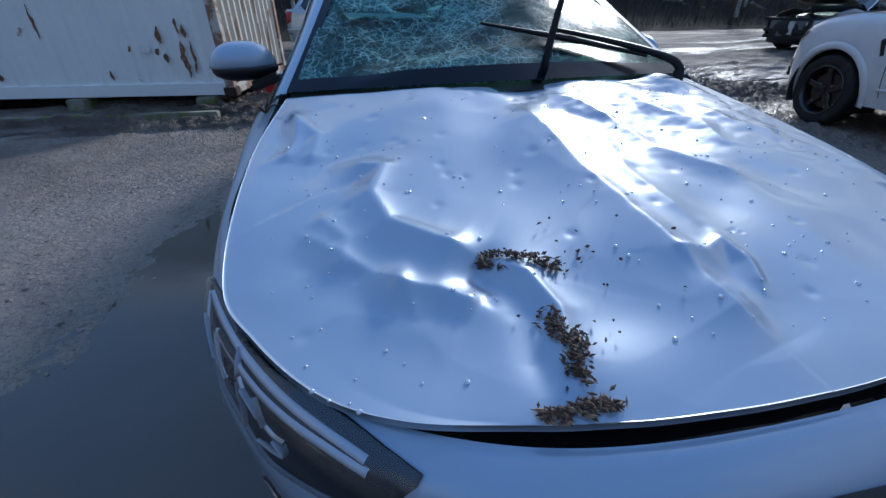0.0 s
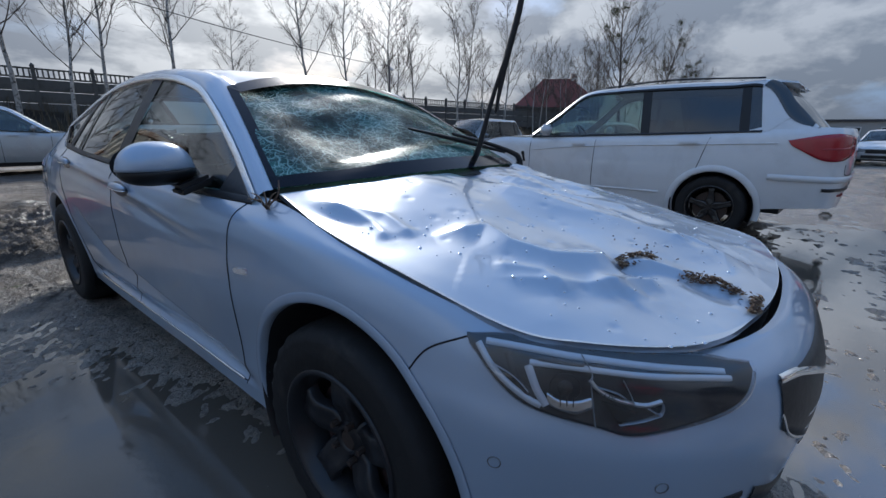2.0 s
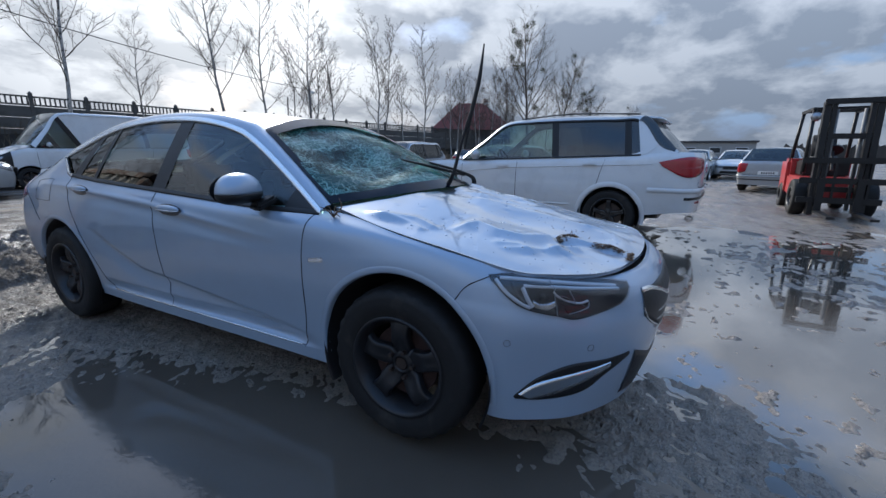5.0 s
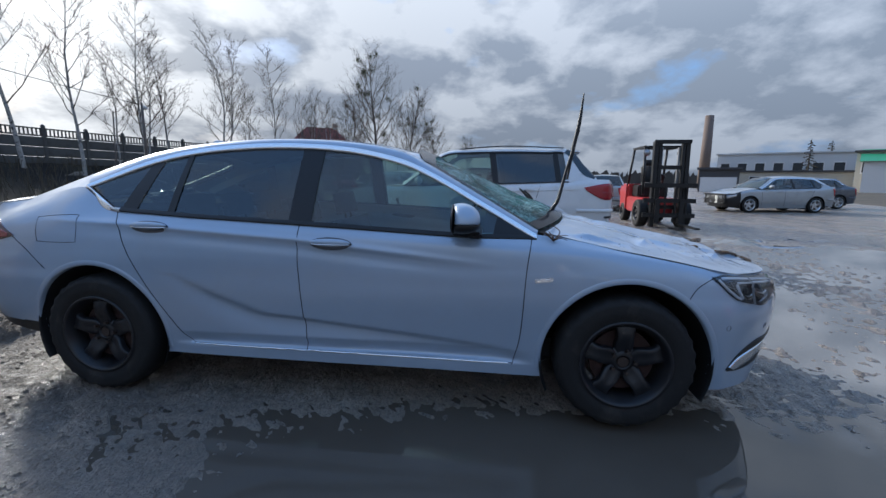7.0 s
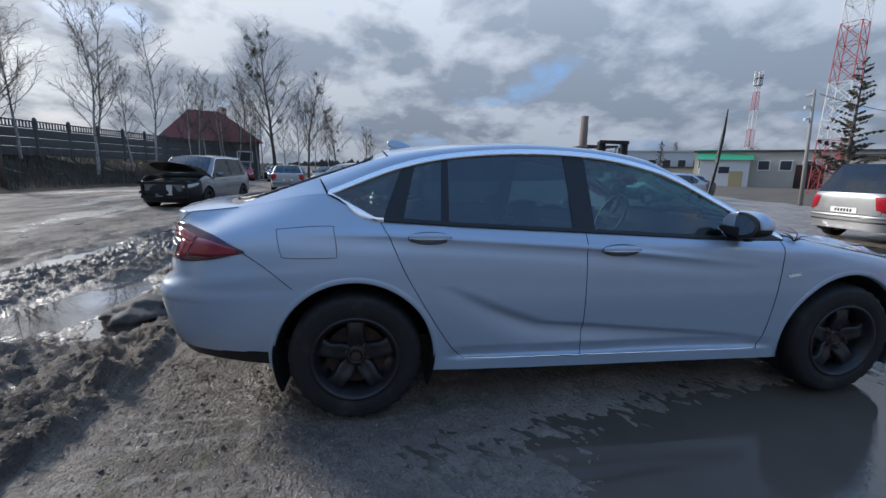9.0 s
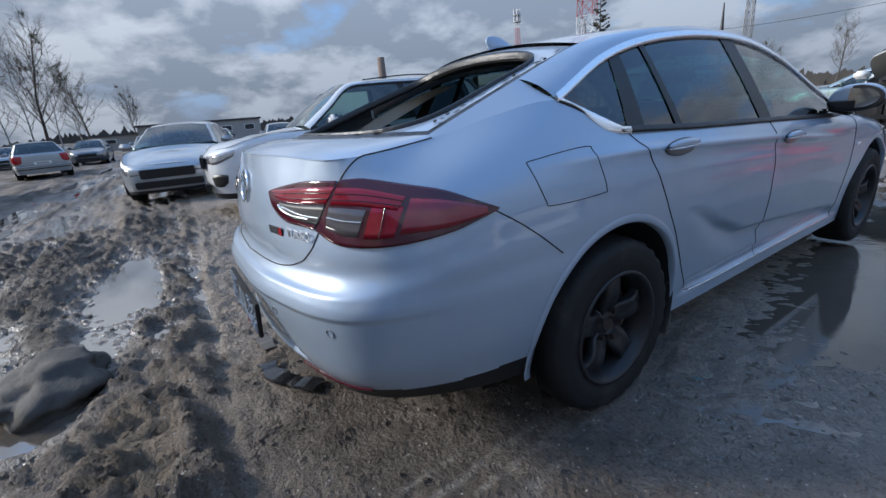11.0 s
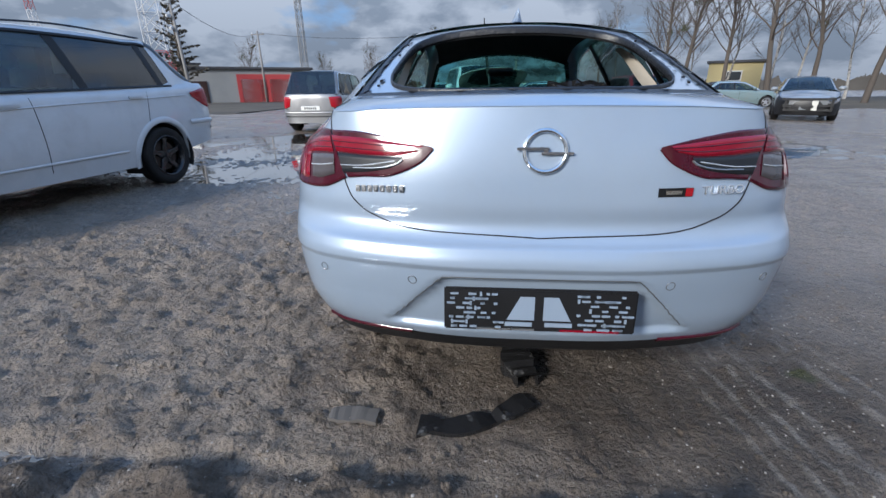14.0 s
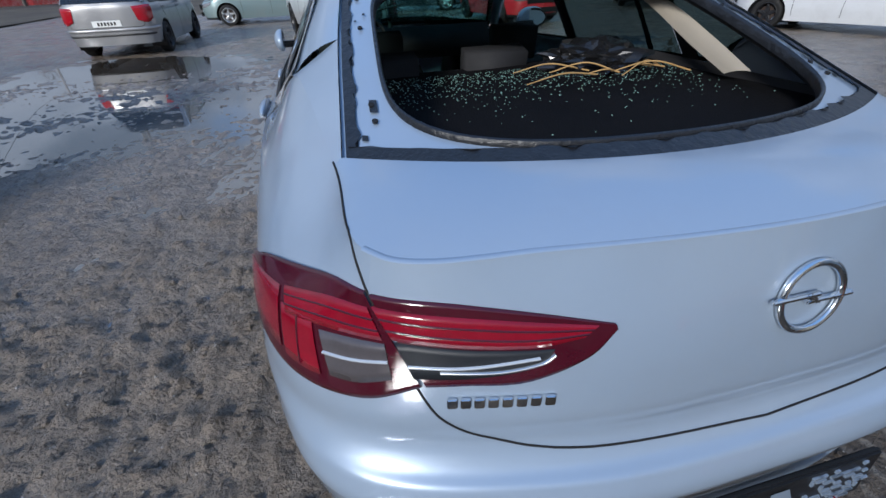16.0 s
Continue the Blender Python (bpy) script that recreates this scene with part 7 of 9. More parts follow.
def shattered_glass():
    """Laminated glass crazed all over: sea-green, milky and veined with fine white breaks."""
    mat = bpy.data.materials.new("shattered_green_glass")
    mat.use_nodes = True
    m = Nodes(mat.node_tree)
    where = m.tree.nodes.new("ShaderNodeTexCoord").outputs["Object"]

    def veins(scale, width, warp):
        bend = m.tree.nodes.new("ShaderNodeVectorMath")
        bend.operation = "MULTIPLY_ADD"
        tex = m.tree.nodes.new("ShaderNodeTexNoise")
        tex.inputs["Scale"].default_value = scale * 0.5
        m.link(where, tex.inputs["Vector"])
        m.link(tex.outputs["Color"], bend.inputs[0])
        bend.inputs[1].default_value = (warp, warp, warp)
        m.link(where, bend.inputs[2])
        v = m.tree.nodes.new("ShaderNodeTexVoronoi")
        v.feature = "DISTANCE_TO_EDGE"
        v.inputs["Scale"].default_value = scale
        m.link(bend.outputs[0], v.inputs["Vector"])
        return m.span(v.outputs["Distance"], 0.0, width, 1.0, 0.0)

    lines = m.math("MAXIMUM", veins(15, 0.035, 0.13), m.math("MULTIPLY", veins(38, 0.07, 0.05), 0.8))
    lines = m.math("MAXIMUM", lines, m.math("MULTIPLY", veins(6, 0.012, 0.22), 0.9))
    split = m.tree.nodes.new("ShaderNodeSeparateXYZ")
    m.link(where, split.inputs[0])
    # the driver-side third is crazed hardest
    far = m.span(split.outputs[0], -0.35, 0.45, 1.0, 0.55)
    patchy = m.span(m.noise(5.0, 4, 0.6, where), 0.36, 0.62)
    amount = m.math("MULTIPLY", m.math("MULTIPLY", lines, m.math("MULTIPLY", far, 0.62)), m.math("ADD", m.math("MULTIPLY", patchy, 0.8), 0.15))
    clear = m.add("ShaderNodeBsdfTransparent", Color=(0.22, 0.56, 0.50, 1))
    milk = m.add("ShaderNodeBsdfPrincipled", Base_Color=(0.020, 0.125, 0.112, 1), Roughness=0.45)
    milk.inputs["Specular IOR Level"].default_value = 0.15
    body = m.add("ShaderNodeMixShader", i0=m.math("MULTIPLY", m.math("MULTIPLY", patchy, far), 0.78), i1=clear, i2=milk)
    gloss = m.add("ShaderNodeBsdfGlossy", Color=(0.9, 0.95, 0.95, 1), Roughness=0.14)
    slant = m.math("POWER", m.add("ShaderNodeLayerWeight", Blend=0.5).outputs["Facing"], 5.0)
    coat = m.add("ShaderNodeMixShader", i0=m.math("ADD", m.math("MULTIPLY", slant, 0.16), 0.02), i1=body, i2=gloss)
    white = m.add("ShaderNodeBsdfPrincipled", Base_Color=(0.50, 0.76, 0.72, 1), Roughness=0.5)
    white.inputs["Specular IOR Level"].default_value = 0.2
    full = m.add("ShaderNodeMixShader", i0=amount, i1=coat, i2=white)
    m.tree.links.new(full.outputs[0], m.add("ShaderNodeOutputMaterial").inputs[0])
    return mat


hero = empty("car")
tagged(hero, "silver-blue hatchback car with crumpled bonnet, shattered windscreen and no rear glass", "car")
skin = Sheet([W0, W1, W2, W3, W4, W5, W6])
HR = 0.335
trees = {}
for side in (1, -1):
    trees[side] = side_panels(skin, hero, side, [(0, HR, 0.405), (2.829, HR, 0.40)], hero_panel, {"": SILVER, "rear_valance": BLACK}, (15, 24), press=press_lines)
    for y in (0, 2.829):
        arch_liner(hero, side, y, HR, 0.405 if y == 0 else 0.40, 0.85, 0.50)
        wheel(hero, (side * 0.765, y, HR), HR, 0.215, RIM, side, 5, 0.64)
hood = strip(HOOD_C, HOOD_E, 210, 241, 2.2)
edge_fade = np.clip((1 - np.abs(np.linspace(-1, 1, 241))) / 0.07, 0.06, 1)[None, :]
hood[..., 2] += crumple(hood[..., 0], hood[..., 1]) * edge_fade 
from_grid("bonnet", hood, SILVER, hero, "crumpled bonnet with creases and dents", thick=0.012)
SHATTER = shattered_glass()
SCREEN = upper_body(hero, G1, G3, BELT, ROOF, (0, .22, 1.0), (0, 3.46, 1.10), SILVER, PRIVACY, SHATTER, TINT, 3, (0.485, 0.755), open_rear=True, battered=batter, rail_end=8 / 9, front_glass=GREENPANE)
liner = strip(ROOF, G3[2:8], 20, 31, 2.4) * (0.97, 1, 1) - (0, 0, 0.028)
from_grid("headliner", liner, CABIN, hero, "dark cloth headliner")
# rear pillars and the flat top of the tailgate, joined to the skin's upper edge
cp = np.stack([(1 - f) * skin.at(np.linspace(11, 12, 24), 6) + f * curve(G3, np.linspace(8 / 9, 1, 24)) for f in np.linspace(0, 1, 6)])
two_sides("rear_pillar", cp, SILVER, hero)
a = np.linspace(0, 1, 40)
near = skin.at(15 - 3 * a, 6)
fore = np.stack([0.621 * a, 3.60 - 0.185 * a**2, 1.087 - 0.007 * a**2], 1)
lid = np.stack([(1 - f) * fore + f * near + np.array([0, 0, 0.012]) * 4 * f * (1 - f) * (1 - a**4)[:, None] for f in np.linspace(0, 1, 12)])
lid = np.concatenate([lid[:, ::-1] * (-1, 1, 1), lid[:, 1:]], 1)
from_grid("tailgate_top", lid, SILVER, hero)
for side in (1, -1):
    ribbon("lid_lip", [tuple(p * (side, 1, 1) + (0, -.003, 0)) for p in near[:29:3]], .012, SILVER, hero, None, .0022, 60)
cabin(hero, .86, .22, 1.0, 3.4, .30, (1.42, 2.10), .37, 2.829)
# the wide bright corner behind the rear side window
ts = np.linspace(0, 1, 24)
edge = skin.at(9.80 + 1.2 * ts, 6)
inner_edge = straight(BELT, (6.90 + 1.10 * ts) / 8)
two_sides("window_trim", np.stack([edge + (.005, 0, -.006), (edge + inner_edge) / 2 + (.012, 0, .0), inner_edge + (.006, 0, .010)]), SATIN, hero)
for side in (1, -1):
    g = band(BELT, G1[:9], 3, 5, 0.006, 6.14 / 8, 6.24 / 8, straight)
    from_grid("window_divider", (g - (.001, 0, 0)) * (side, 1, 1), BLACK, hero, flip=side < 0)


# ---- details of the damaged car ----
from mathutils.bvhtree import BVHTree

hood_tree = BVHTree.FromPolygons([Vector(p) for p in hood.reshape(-1, 3)], grid_faces(*hood.shape[:2]).tolist())
both = {s: trees[s] for s in (1, -1)}
HOUSING = material("dark_lamp_housing", (0.016, 0.018, 0.022), 0.45, vary=0.4, scale=16, spec=0.3)
DRL = material("pale_light_guide", (0.46, 0.49, 0.53), 0.22, metal=0.2, coat=0.5)
DARKRED = material("dark_red_lens", (0.19, 0.004, 0.016), 0.16, coat=0.5, vary=0.5, scale=30)
REDBAND = material("red_light_band", (0.20, 0.003, 0.014), 0.12, coat=0.5, spec=0.3, vary=0.45, scale=26)
SMOKE = material("smoky_lens_border", (0.050, 0.003, 0.010), 0.14, coat=0.5, spec=0.4, vary=0.3, scale=20)
PINKISH = material("pink_clear_lens", (0.10, 0.09, 0.095), 0.16, metal=0.3, coat=0.2, vary=0.35, scale=24)
BLADE = material("brushed_bright_blade", (0.60, 0.61, 0.63), 0.14, metal=1.0, vary=0.12)
STRIP = material("dull_lamp_strip", (0.28, 0.30, 0.33), 0.3, metal=0.4, vary=0.2)
GLUE = material("black_glass_glue", (0.012, 0.013, 0.016), 0.35, vary=0.4, scale=30, bump=0.5, bump_scale=40)
CARPET = material("black_boot_carpet", (0.008, 0.008, 0.009), 0.95, spec=0.05, vary=0.4, scale=8, bump=0.4, bump_scale=150)
BEIGE = material("beige_pillar_trim", (0.42, 0.37, 0.30), 0.7)
CRUMB = material("green_glass_crumbs", (0.20, 0.33, 0.29), 0.08, vary=0.4, scale=40)


def mirrored(side, *pts):
    return [(side * a, b, c) for a, b, c in pts]


def ring(name, centre, normal, radius, thick, mat, parent, label="", squash=1.0):
    bm = bmesh.new()
    m = Matrix.Translation(centre) @ Vector(normal).to_track_quat("Z", "Y").to_matrix().to_4x4()
    k, j = 36, 8
    rows = [[bm.verts.new(m @ Vector(((radius + thick * math.cos(b)) * math.cos(a), (radius + thick * math.cos(b)) * math.sin(a), thick * squash * math.sin(b)))) for b in np.linspace(0, 2 * math.pi, j, endpoint=False)] for a in np.linspace(0, 2 * math.pi, k, endpoint=False)]
    for i in range(k):
        for q in range(j):
            bm.faces.new((rows[i][q], rows[(i + 1) % k][q], rows[(i + 1) % k][(q + 1) % j], rows[i][(q + 1) % j]))
    return part(name, bm, mat, parent, label, smooth=True)


def on_skin(tree, p):
    hit, nor, _, _ = tree.find_nearest(Vector(p))
    if nor.dot(hit - Vector((0, 1.5, 0.6))) < 0:
        nor = -nor
    return hit, nor


for side in (1, -1):
    t = both[side]
    M = lambda *p: mirrored(side, *p)
    # shut lines
    for nm, line in (("door_gap", [(.80, .462, .94), (.873, .487, .78), (.855, .505, .46), (.838, .54, .29)]),
                     ("door_gap", [(.82, 1.642, .985), (.87, 1.64, .80), (.87, 1.63, .55), (.84, 1.622, .30)]),
                     ("door_gap", [(.80, 2.70, 1.02), (.85, 2.665, .965), (.873, 2.585, .784), (.86, 2.47, .58), (.845, 2.36, .40), (.83, 2.29, .315)]),
                     ("sill_gap", [(.838, .54, .30), (.838, 1.2, .302), (.838, 1.9, .304), (.83, 2.29, .312)]),
                     ("bumper_gap", [(.815, -.375, .765), (.85, -.30, .725), (.865, -.255, .66)]),
                     ("bumper_gap", [(.836, 3.345, .872), (.855, 3.24, .80), (.868, 3.12, .70)]),
                     ("tailgate_gap", [(.625, 3.41, 1.075), (.60, 3.60, 1.04), (.612, 3.69, .99), (.563, 3.765, .84), (.527, 3.79, .788), (.465, 3.815, .752), (.318, 3.85, .728), (0, 3.868, .715)])):
        ribbon(nm, M(*line), 0.0040, SEAM, hero, t, n_pts=50)
    ribbon("fuel_flap_gap", M((.80, 3.19, .985), (.80, 2.95, .995), (.815, 2.925, .975), (.86, 2.91, .87), (.862, 2.935, .852), (.85, 3.14, .85), (.845, 3.17, .87), (.80, 3.195, .97), (.80, 3.19, .985)) if side < 0 else M((.0, 3.2, .2), (.0, 3.2, .2)), 0.0028, SEAM, hero, t, 0.0015, n_pts=70) if side < 0 else None
    ribbon("sill_trim", M((.838, .56, .300), (.838, 1.2, .302), (.838, 1.9, .304), (.84, 2.27, .306)), .009, CHROME, hero, t, .004, 40)
    # turned lips of the wheel arches
    for yc, rad in ((0, .405), (2.829, .40)):
        rows = []
        for ang in np.radians(np.linspace(-8, 188, 60)):
            cs, sn = math.cos(ang), math.sin(ang)
            hit, nor = on_skin(t, (side * .87, yc + (rad + .012) * cs, HR + (rad + .012) * sn))
            x = hit.x
            rows.append([(x + side * d, yc + (rad + e) * cs, HR + (rad + e) * sn) for d, e in ((.0004, .024), (.0030, .019), (.0034, .001), (.0010, -.004), (-.022, -.008))])
        from_grid("arch_lip", np.array(rows), SILVER, hero, flip=side < 0)
    # door handles
    for y in (1.46, 2.462):
        z = .887 if y < 2 else .951
        hit, nor = on_skin(t, (side * .87, y, z))
        # a flat dark dome paints the shade of the hollow behind the grip
        bm = bmesh.new()
        bmesh.ops.create_uvsphere(bm, u_segments=20, v_segments=10, radius=1, matrix=Matrix.Translation(hit) @ Matrix.Diagonal((.005, .110, .033, 1)))
        part("handle_recess", bm, DARK, hero, "shaded hollow behind the handle", smooth=True)
        grip = hit + nor * .012 + Vector((0, 0, .006))
        bm = bmesh.new()
        bmesh.ops.create_uvsphere(bm, u_segments=24, v_segments=12, radius=1, matrix=Matrix.Translation(grip) @ Matrix.Diagonal((.017, .106, .020, 1)))
        handle = part("door_handle", bm, SILVER, hero, "painted door handle with chrome strip", smooth=True)
        bm = bmesh.new()
        bmesh.ops.create_uvsphere(bm, u_segments=24, v_segments=8, radius=1, matrix=Matrix.Translation(grip - Vector((0, 0, .009))) @ Matrix.Diagonal((.0185, .108, .0045, 1)))
        part("handle_strip", bm, SATIN, handle, smooth=True)
    # side badge on the fender
    hit, nor = on_skin(t, (side * .88, .405, .742))
    bm = box(bmesh.new(), .007, .088, .021, hit + nor * .002, (side * 8, 0, 0))
    part("side_repeater", bm, SATIN, hero, "chrome side repeater", bevel=.004)
    # mirrors: one folded out, the other folded in along the door
    if side < 0:
        arm = part("mirror_arm", box(bmesh.new(), .12, .07, .035, (side * .845, .74, .965), (0, side * 18, 0)), BLACK, hero, bevel=.012)
        shell = bmesh.new()
        bmesh.ops.create_uvsphere(shell, u_segments=24, v_segments=14, radius=1.0)
        for v in shell.verts:
            x, y, z = v.co
            y = min(y, .45)
            x = math.copysign(abs(x) ** .75, x)
            v.co = (side * (.925 + .118 * x * (1 - .14 * z)), .80 + .085 * y - .02 * x, 1.025 + .080 * (max(z, -.12) if z < 0 else z ** .85))
        part("mirror_shell", shell, SILVER, hero, "silver mirror cap", smooth=True)
        under = bmesh.new()
        bmesh.ops.create_uvsphere(under, u_segments=24, v_segments=12, radius=1.0)
        for v in under.verts:
            x, y, z = v.co
            y = min(y, .48)
            x = math.copysign(abs(x) ** .75, x)
            v.co = (side * (.92 + .119 * x), .803 + .087 * y - .02 * x, 1.008 + .045 * min(z, .2))
        part("mirror_foot", under, BLACK, hero, "black lower mirror shell", smooth=True)
        bm = bmesh.new()
        bmesh.ops.create_circle(bm, cap_ends=True, segments=24, radius=1, matrix=pose(side * .925, .8435, 1.03, 90) @ Matrix.Diagonal((.097, .052, 1, 1)))
        glass_face = bm
        bm = bmesh.new()
        bmesh.ops.create_cone(bm, cap_ends=True, segments=32, radius1=1, radius2=.97, depth=1, matrix=pose(side * .925, .838, 1.028, -90) @ Matrix.Diagonal((.116, .070, .008, 1)))
        part("mirror_rim", bm, BLACK, hero, "black mirror surround")
        part("mirror_glass", glass_face, CHROME, hero)
    else:
        fold = bmesh.new()
        bmesh.ops.create_uvsphere(fold, u_segments=20, v_segments=12, radius=1.0)
        for v in fold.verts:
            x, y, z = v.co
            v.co = (.885 + .045 * max(x, -.3), .93 + .12 * y, 1.005 + .065 * z)
        part("mirror_shell", fold, SILVER, hero, "folded silver mirror", smooth=True)
        part("mirror_arm", box(bmesh.new(), .10, .07, .04, (.845, .78, .965)), BLACK, hero, bevel=.012)
    # triangle at the foot of the windscreen pillar
    g = band(BELT, G1[:9], 6, 4, .004, .005, .085)
    from_grid("mirror_triangle", (g + (.003, 0, 0)) * (side, 1, 1), BLACK, hero, flip=side < 0)
    # headlight
    top = M((.807, -.369, .767), (.747, -.471, .761), (.67, -.586, .750), (.59, -.693, .738), (.487, -.802, .716))
    low = M((.812, -.381, .750), (.805, -.49, .668), (.74, -.61, .632), (.690, -.68, .620), (.56, -.79, .660), (.495, -.808, .706))
    lamp = patch("headlight", top, low, HOUSING, hero, t, 90, 24, .005, "dark headlight unit with a cracked lens")
    ribbon("light_guide", M((.817, -.400, .762), (.822, -.434, .728), (.815, -.470, .698), (.802, -.505, .675), (.792, -.524, .666)), .015, DRL, lamp, t, .0085)
    ribbon("light_guide", M((.809, -.413, .766), (.767, -.507, .760), (.732, -.572, .754), (.659, -.672, .741), (.555, -.772, .721)), .015, DRL, lamp, t, .009)
    ribbon("light_guide", M((.792, -.493, .737), (.793, -.514, .696), (.788, -.532, .668)), .017, DRL, lamp, t, .010)
    ribbon("light_guide", M((.790, -.495, .742), (.741, -.578, .738), (.670, -.677, .728), (.555, -.784, .712)), .013, DRL, lamp, t, .010)
    ribbon("black_insert", M((.782, -.508, .751), (.762, -.545, .748), (.742, -.577, .746)), .012, GLUE, lamp, t, .011)
    ribbon("lamp_fold", M((.735, -.590, .746), (.665, -.680, .735), (.560, -.778, .717)), .010, HOUSING, lamp, t, .007)
    # projector bowl with its bright shelf, and the broken chrome wing beside it
    hit, nor = on_skin(t, (side * .765, -.556, .702))
    bm = bmesh.new()
    bmesh.ops.create_uvsphere(bm, u_segments=24, v_segments=14, radius=.036, matrix=Matrix.Translation(hit - nor * .028))
    bowl = part("projector", bm, GLUE, lamp, smooth=True)
    ring("projector_ring", hit + nor * .006, nor, .027, .0010, HOUSING, bowl)
    ribbon("black_insert", M((.800, -.455, .752), (.806, -.478, .712), (.799, -.505, .684)), .016, GLUE, lamp, t, .0075)
    patch("bowl_shelf", M((.784, -.530, .692), (.774, -.551, .680), (.757, -.577, .680), (.743, -.597, .688)), M((.785, -.534, .670), (.776, -.553, .660), (.759, -.580, .656), (.743, -.602, .668)), BLADE, lamp, t, 24, 5, .008, "bright shelf under the projector", rim=-.004)
    for f in (.3, .45, .6):
        p = np.array((.784, -.532, .690)) * (1 - f) + np.array((.744, -.598, .686)) * f
        ribbon("shelf_rib", M(p, p + (.003, -.002, -.018)), .0022, HOUSING, lamp, t, .0095, 6)
    ribbon("chrome_wing", M((.741, -.589, .722), (.736, -.603, .706), (.724, -.622, .692), (.706, -.650, .682), (.686, -.675, .677), (.668, -.697, .685)), .009, ALLOY, lamp, t, .010)
    patch("dark_hole", M((.733, -.612, .684), (.715, -.640, .674), (.697, -.663, .664)), M((.727, -.628, .664), (.718, -.642, .642), (.708, -.655, .652)), SEAM, lamp, t, 10, 5, .009, rim=-.004)
    if side < 0:
        for crack in ([(-.736, -.569, .762), (-.742, -.594, .734), (-.741, -.592, .722)], [(-.741, -.592, .716), (-.748, -.606, .668), (-.747, -.612, .634)], [(-.668, -.697, .685), (-.666, -.699, .672), (-.671, -.696, .661), (-.686, -.677, .674)],
                      [(-.706, -.636, .722), (-.703, -.650, .700), (-.700, -.658, .682)], [(-.822, -.43, .735), (-.808, -.475, .715), (-.797, -.50, .690)],
                      [(-.718, -.642, .640), (-.690, -.672, .648), (-.668, -.697, .660)], [(-.736, -.603, .710), (-.715, -.632, .700), (-.706, -.645, .690)]):
            ribbon("crack", crack, .0006, STRIP, lamp, t, .0145, 14)
        hit, nor = on_skin(t, (-.7265, -.6185, .694))
        mark = bpy.data.curves.new("lettering", "FONT")
        mark.body, mark.size, mark.extrude, mark.align_x, mark.align_y = "LUX", .0095, .0002, "CENTER", "CENTER"
        mark.materials.append(SEAM)
        stamp = new("lettering", mark)
        stamp.parent = lamp
        stamp.matrix_world = Matrix.Translation(hit + nor * .0112) @ nor.to_track_quat("Z", "Y").to_matrix().to_4x4() @ pose(0, 0, 0, 0, 0, -14) @ Matrix.Diagonal((1.7, 1, 1, 1))
    lens = patch("lens", top, low, LENS, lamp, t, 60, 16, .013)
    # fog recess with its bright blade
    fog = patch("fog_recess", M((.809, -.483, .317), (.763, -.564, .394), (.695, -.67, .442), (.585, -.781, .445), (.50, -.84, .452)), M((.804, -.489, .306), (.746, -.576, .298), (.651, -.70, .317), (.585, -.77, .375), (.495, -.84, .438)), BLACK, hero, t, 36, 9, .003)
    patch("bright_blade", M((.800, -.500, .327), (.763, -.565, .372), (.682, -.685, .405), (.582, -.785, .428)), M((.780, -.540, .303), (.735, -.603, .318), (.665, -.71, .360), (.577, -.785, .410)), BLADE, fog, t, 26, 5, .007, "bright blade above the fog lamp")
    for c in ((.843, -.462, .535), (.662, -.721, .504)):
        hit, nor = on_skin(t, (side * c[0], c[1], c[2]))
        ring("parking_sensor", hit + nor * .001, nor, .0125, .0012, GREY, hero)
    for c in ((.361, 3.896, .585), (.655, 3.82, .586)):
        hit, nor = on_skin(t, (side * c[0], c[1], c[2]))
        ring("parking_sensor", hit + nor * .001, nor, .0125, .0012, GREY, hero)
    # tail lights: the outer half on the wing, the inner half on the lid
    ot = M((.612, 3.688, .988), (.70, 3.61, .992), (.775, 3.50, .962), (.815, 3.41, .915), (.837, 3.335, .880))
    ol = M((.562, 3.764, .858), (.64, 3.722, .822), (.73, 3.63, .815), (.80, 3.49, .835), (.835, 3.345, .872))
    outer = patch("tail_light", ot, ol, SMOKE, hero, t, 60, 22, .006, "red tail light on the wing")
    it = M((.606, 3.694, .987), (.53, 3.735, .988), (.467, 3.762, .982), (.38, 3.79, .968), (.300, 3.806, .950))
    il = M((.556, 3.768, .860), (.50, 3.785, .866), (.42, 3.805, .872), (.34, 3.814, .905), (.298, 3.808, .943))
    inner = patch("tail_light", it, il, SMOKE, hero, t, 60, 20, .006, "red tail light on the tailgate")
    patch("red_band", M((.605, 3.700, .972), (.50, 3.755, .970), (.41, 3.785, .962), (.325, 3.806, .953)), M((.590, 3.730, .930), (.50, 3.775, .928), (.41, 3.800, .928), (.345, 3.808, .938)), REDBAND, inner, t, 24, 5, .008, rim=-.004)
    patch("clear_window", M((.588, 3.735, .927), (.50, 3.778, .925), (.42, 3.803, .925), (.385, 3.808, .925)), M((.570, 3.757, .873), (.50, 3.788, .880), (.43, 3.808, .893), (.395, 3.812, .908)), HOUSING, inner, t, 20, 5, .008, rim=-.004)
    ribbon("light_bar", M((.575, 3.750, .893), (.50, 3.785, .899), (.405, 3.808, .914)), .0035, DRL, inner, t, .012, 20)
    patch("red_band", M((.617, 3.705, .972), (.68, 3.65, .966), (.745, 3.575, .942)), M((.605, 3.728, .928), (.68, 3.67, .922), (.74, 3.60, .905)), REDBAND, outer, t, 20, 5, .008, rim=-.004)
    patch("red_band", M((.700, 3.650, .922), (.722, 3.625, .920), (.748, 3.585, .915)), M((.705, 3.690, .845), (.725, 3.665, .842), (.752, 3.625, .842)), REDBAND, outer, t, 10, 6, .008, rim=-.004)
    patch("clear_window", M((.604, 3.732, .923), (.65, 3.70, .920), (.692, 3.665, .914)), M((.602, 3.750, .868), (.65, 3.725, .852), (.690, 3.70, .850)), PINKISH, outer, t, 14, 5, .008, rim=-.004)
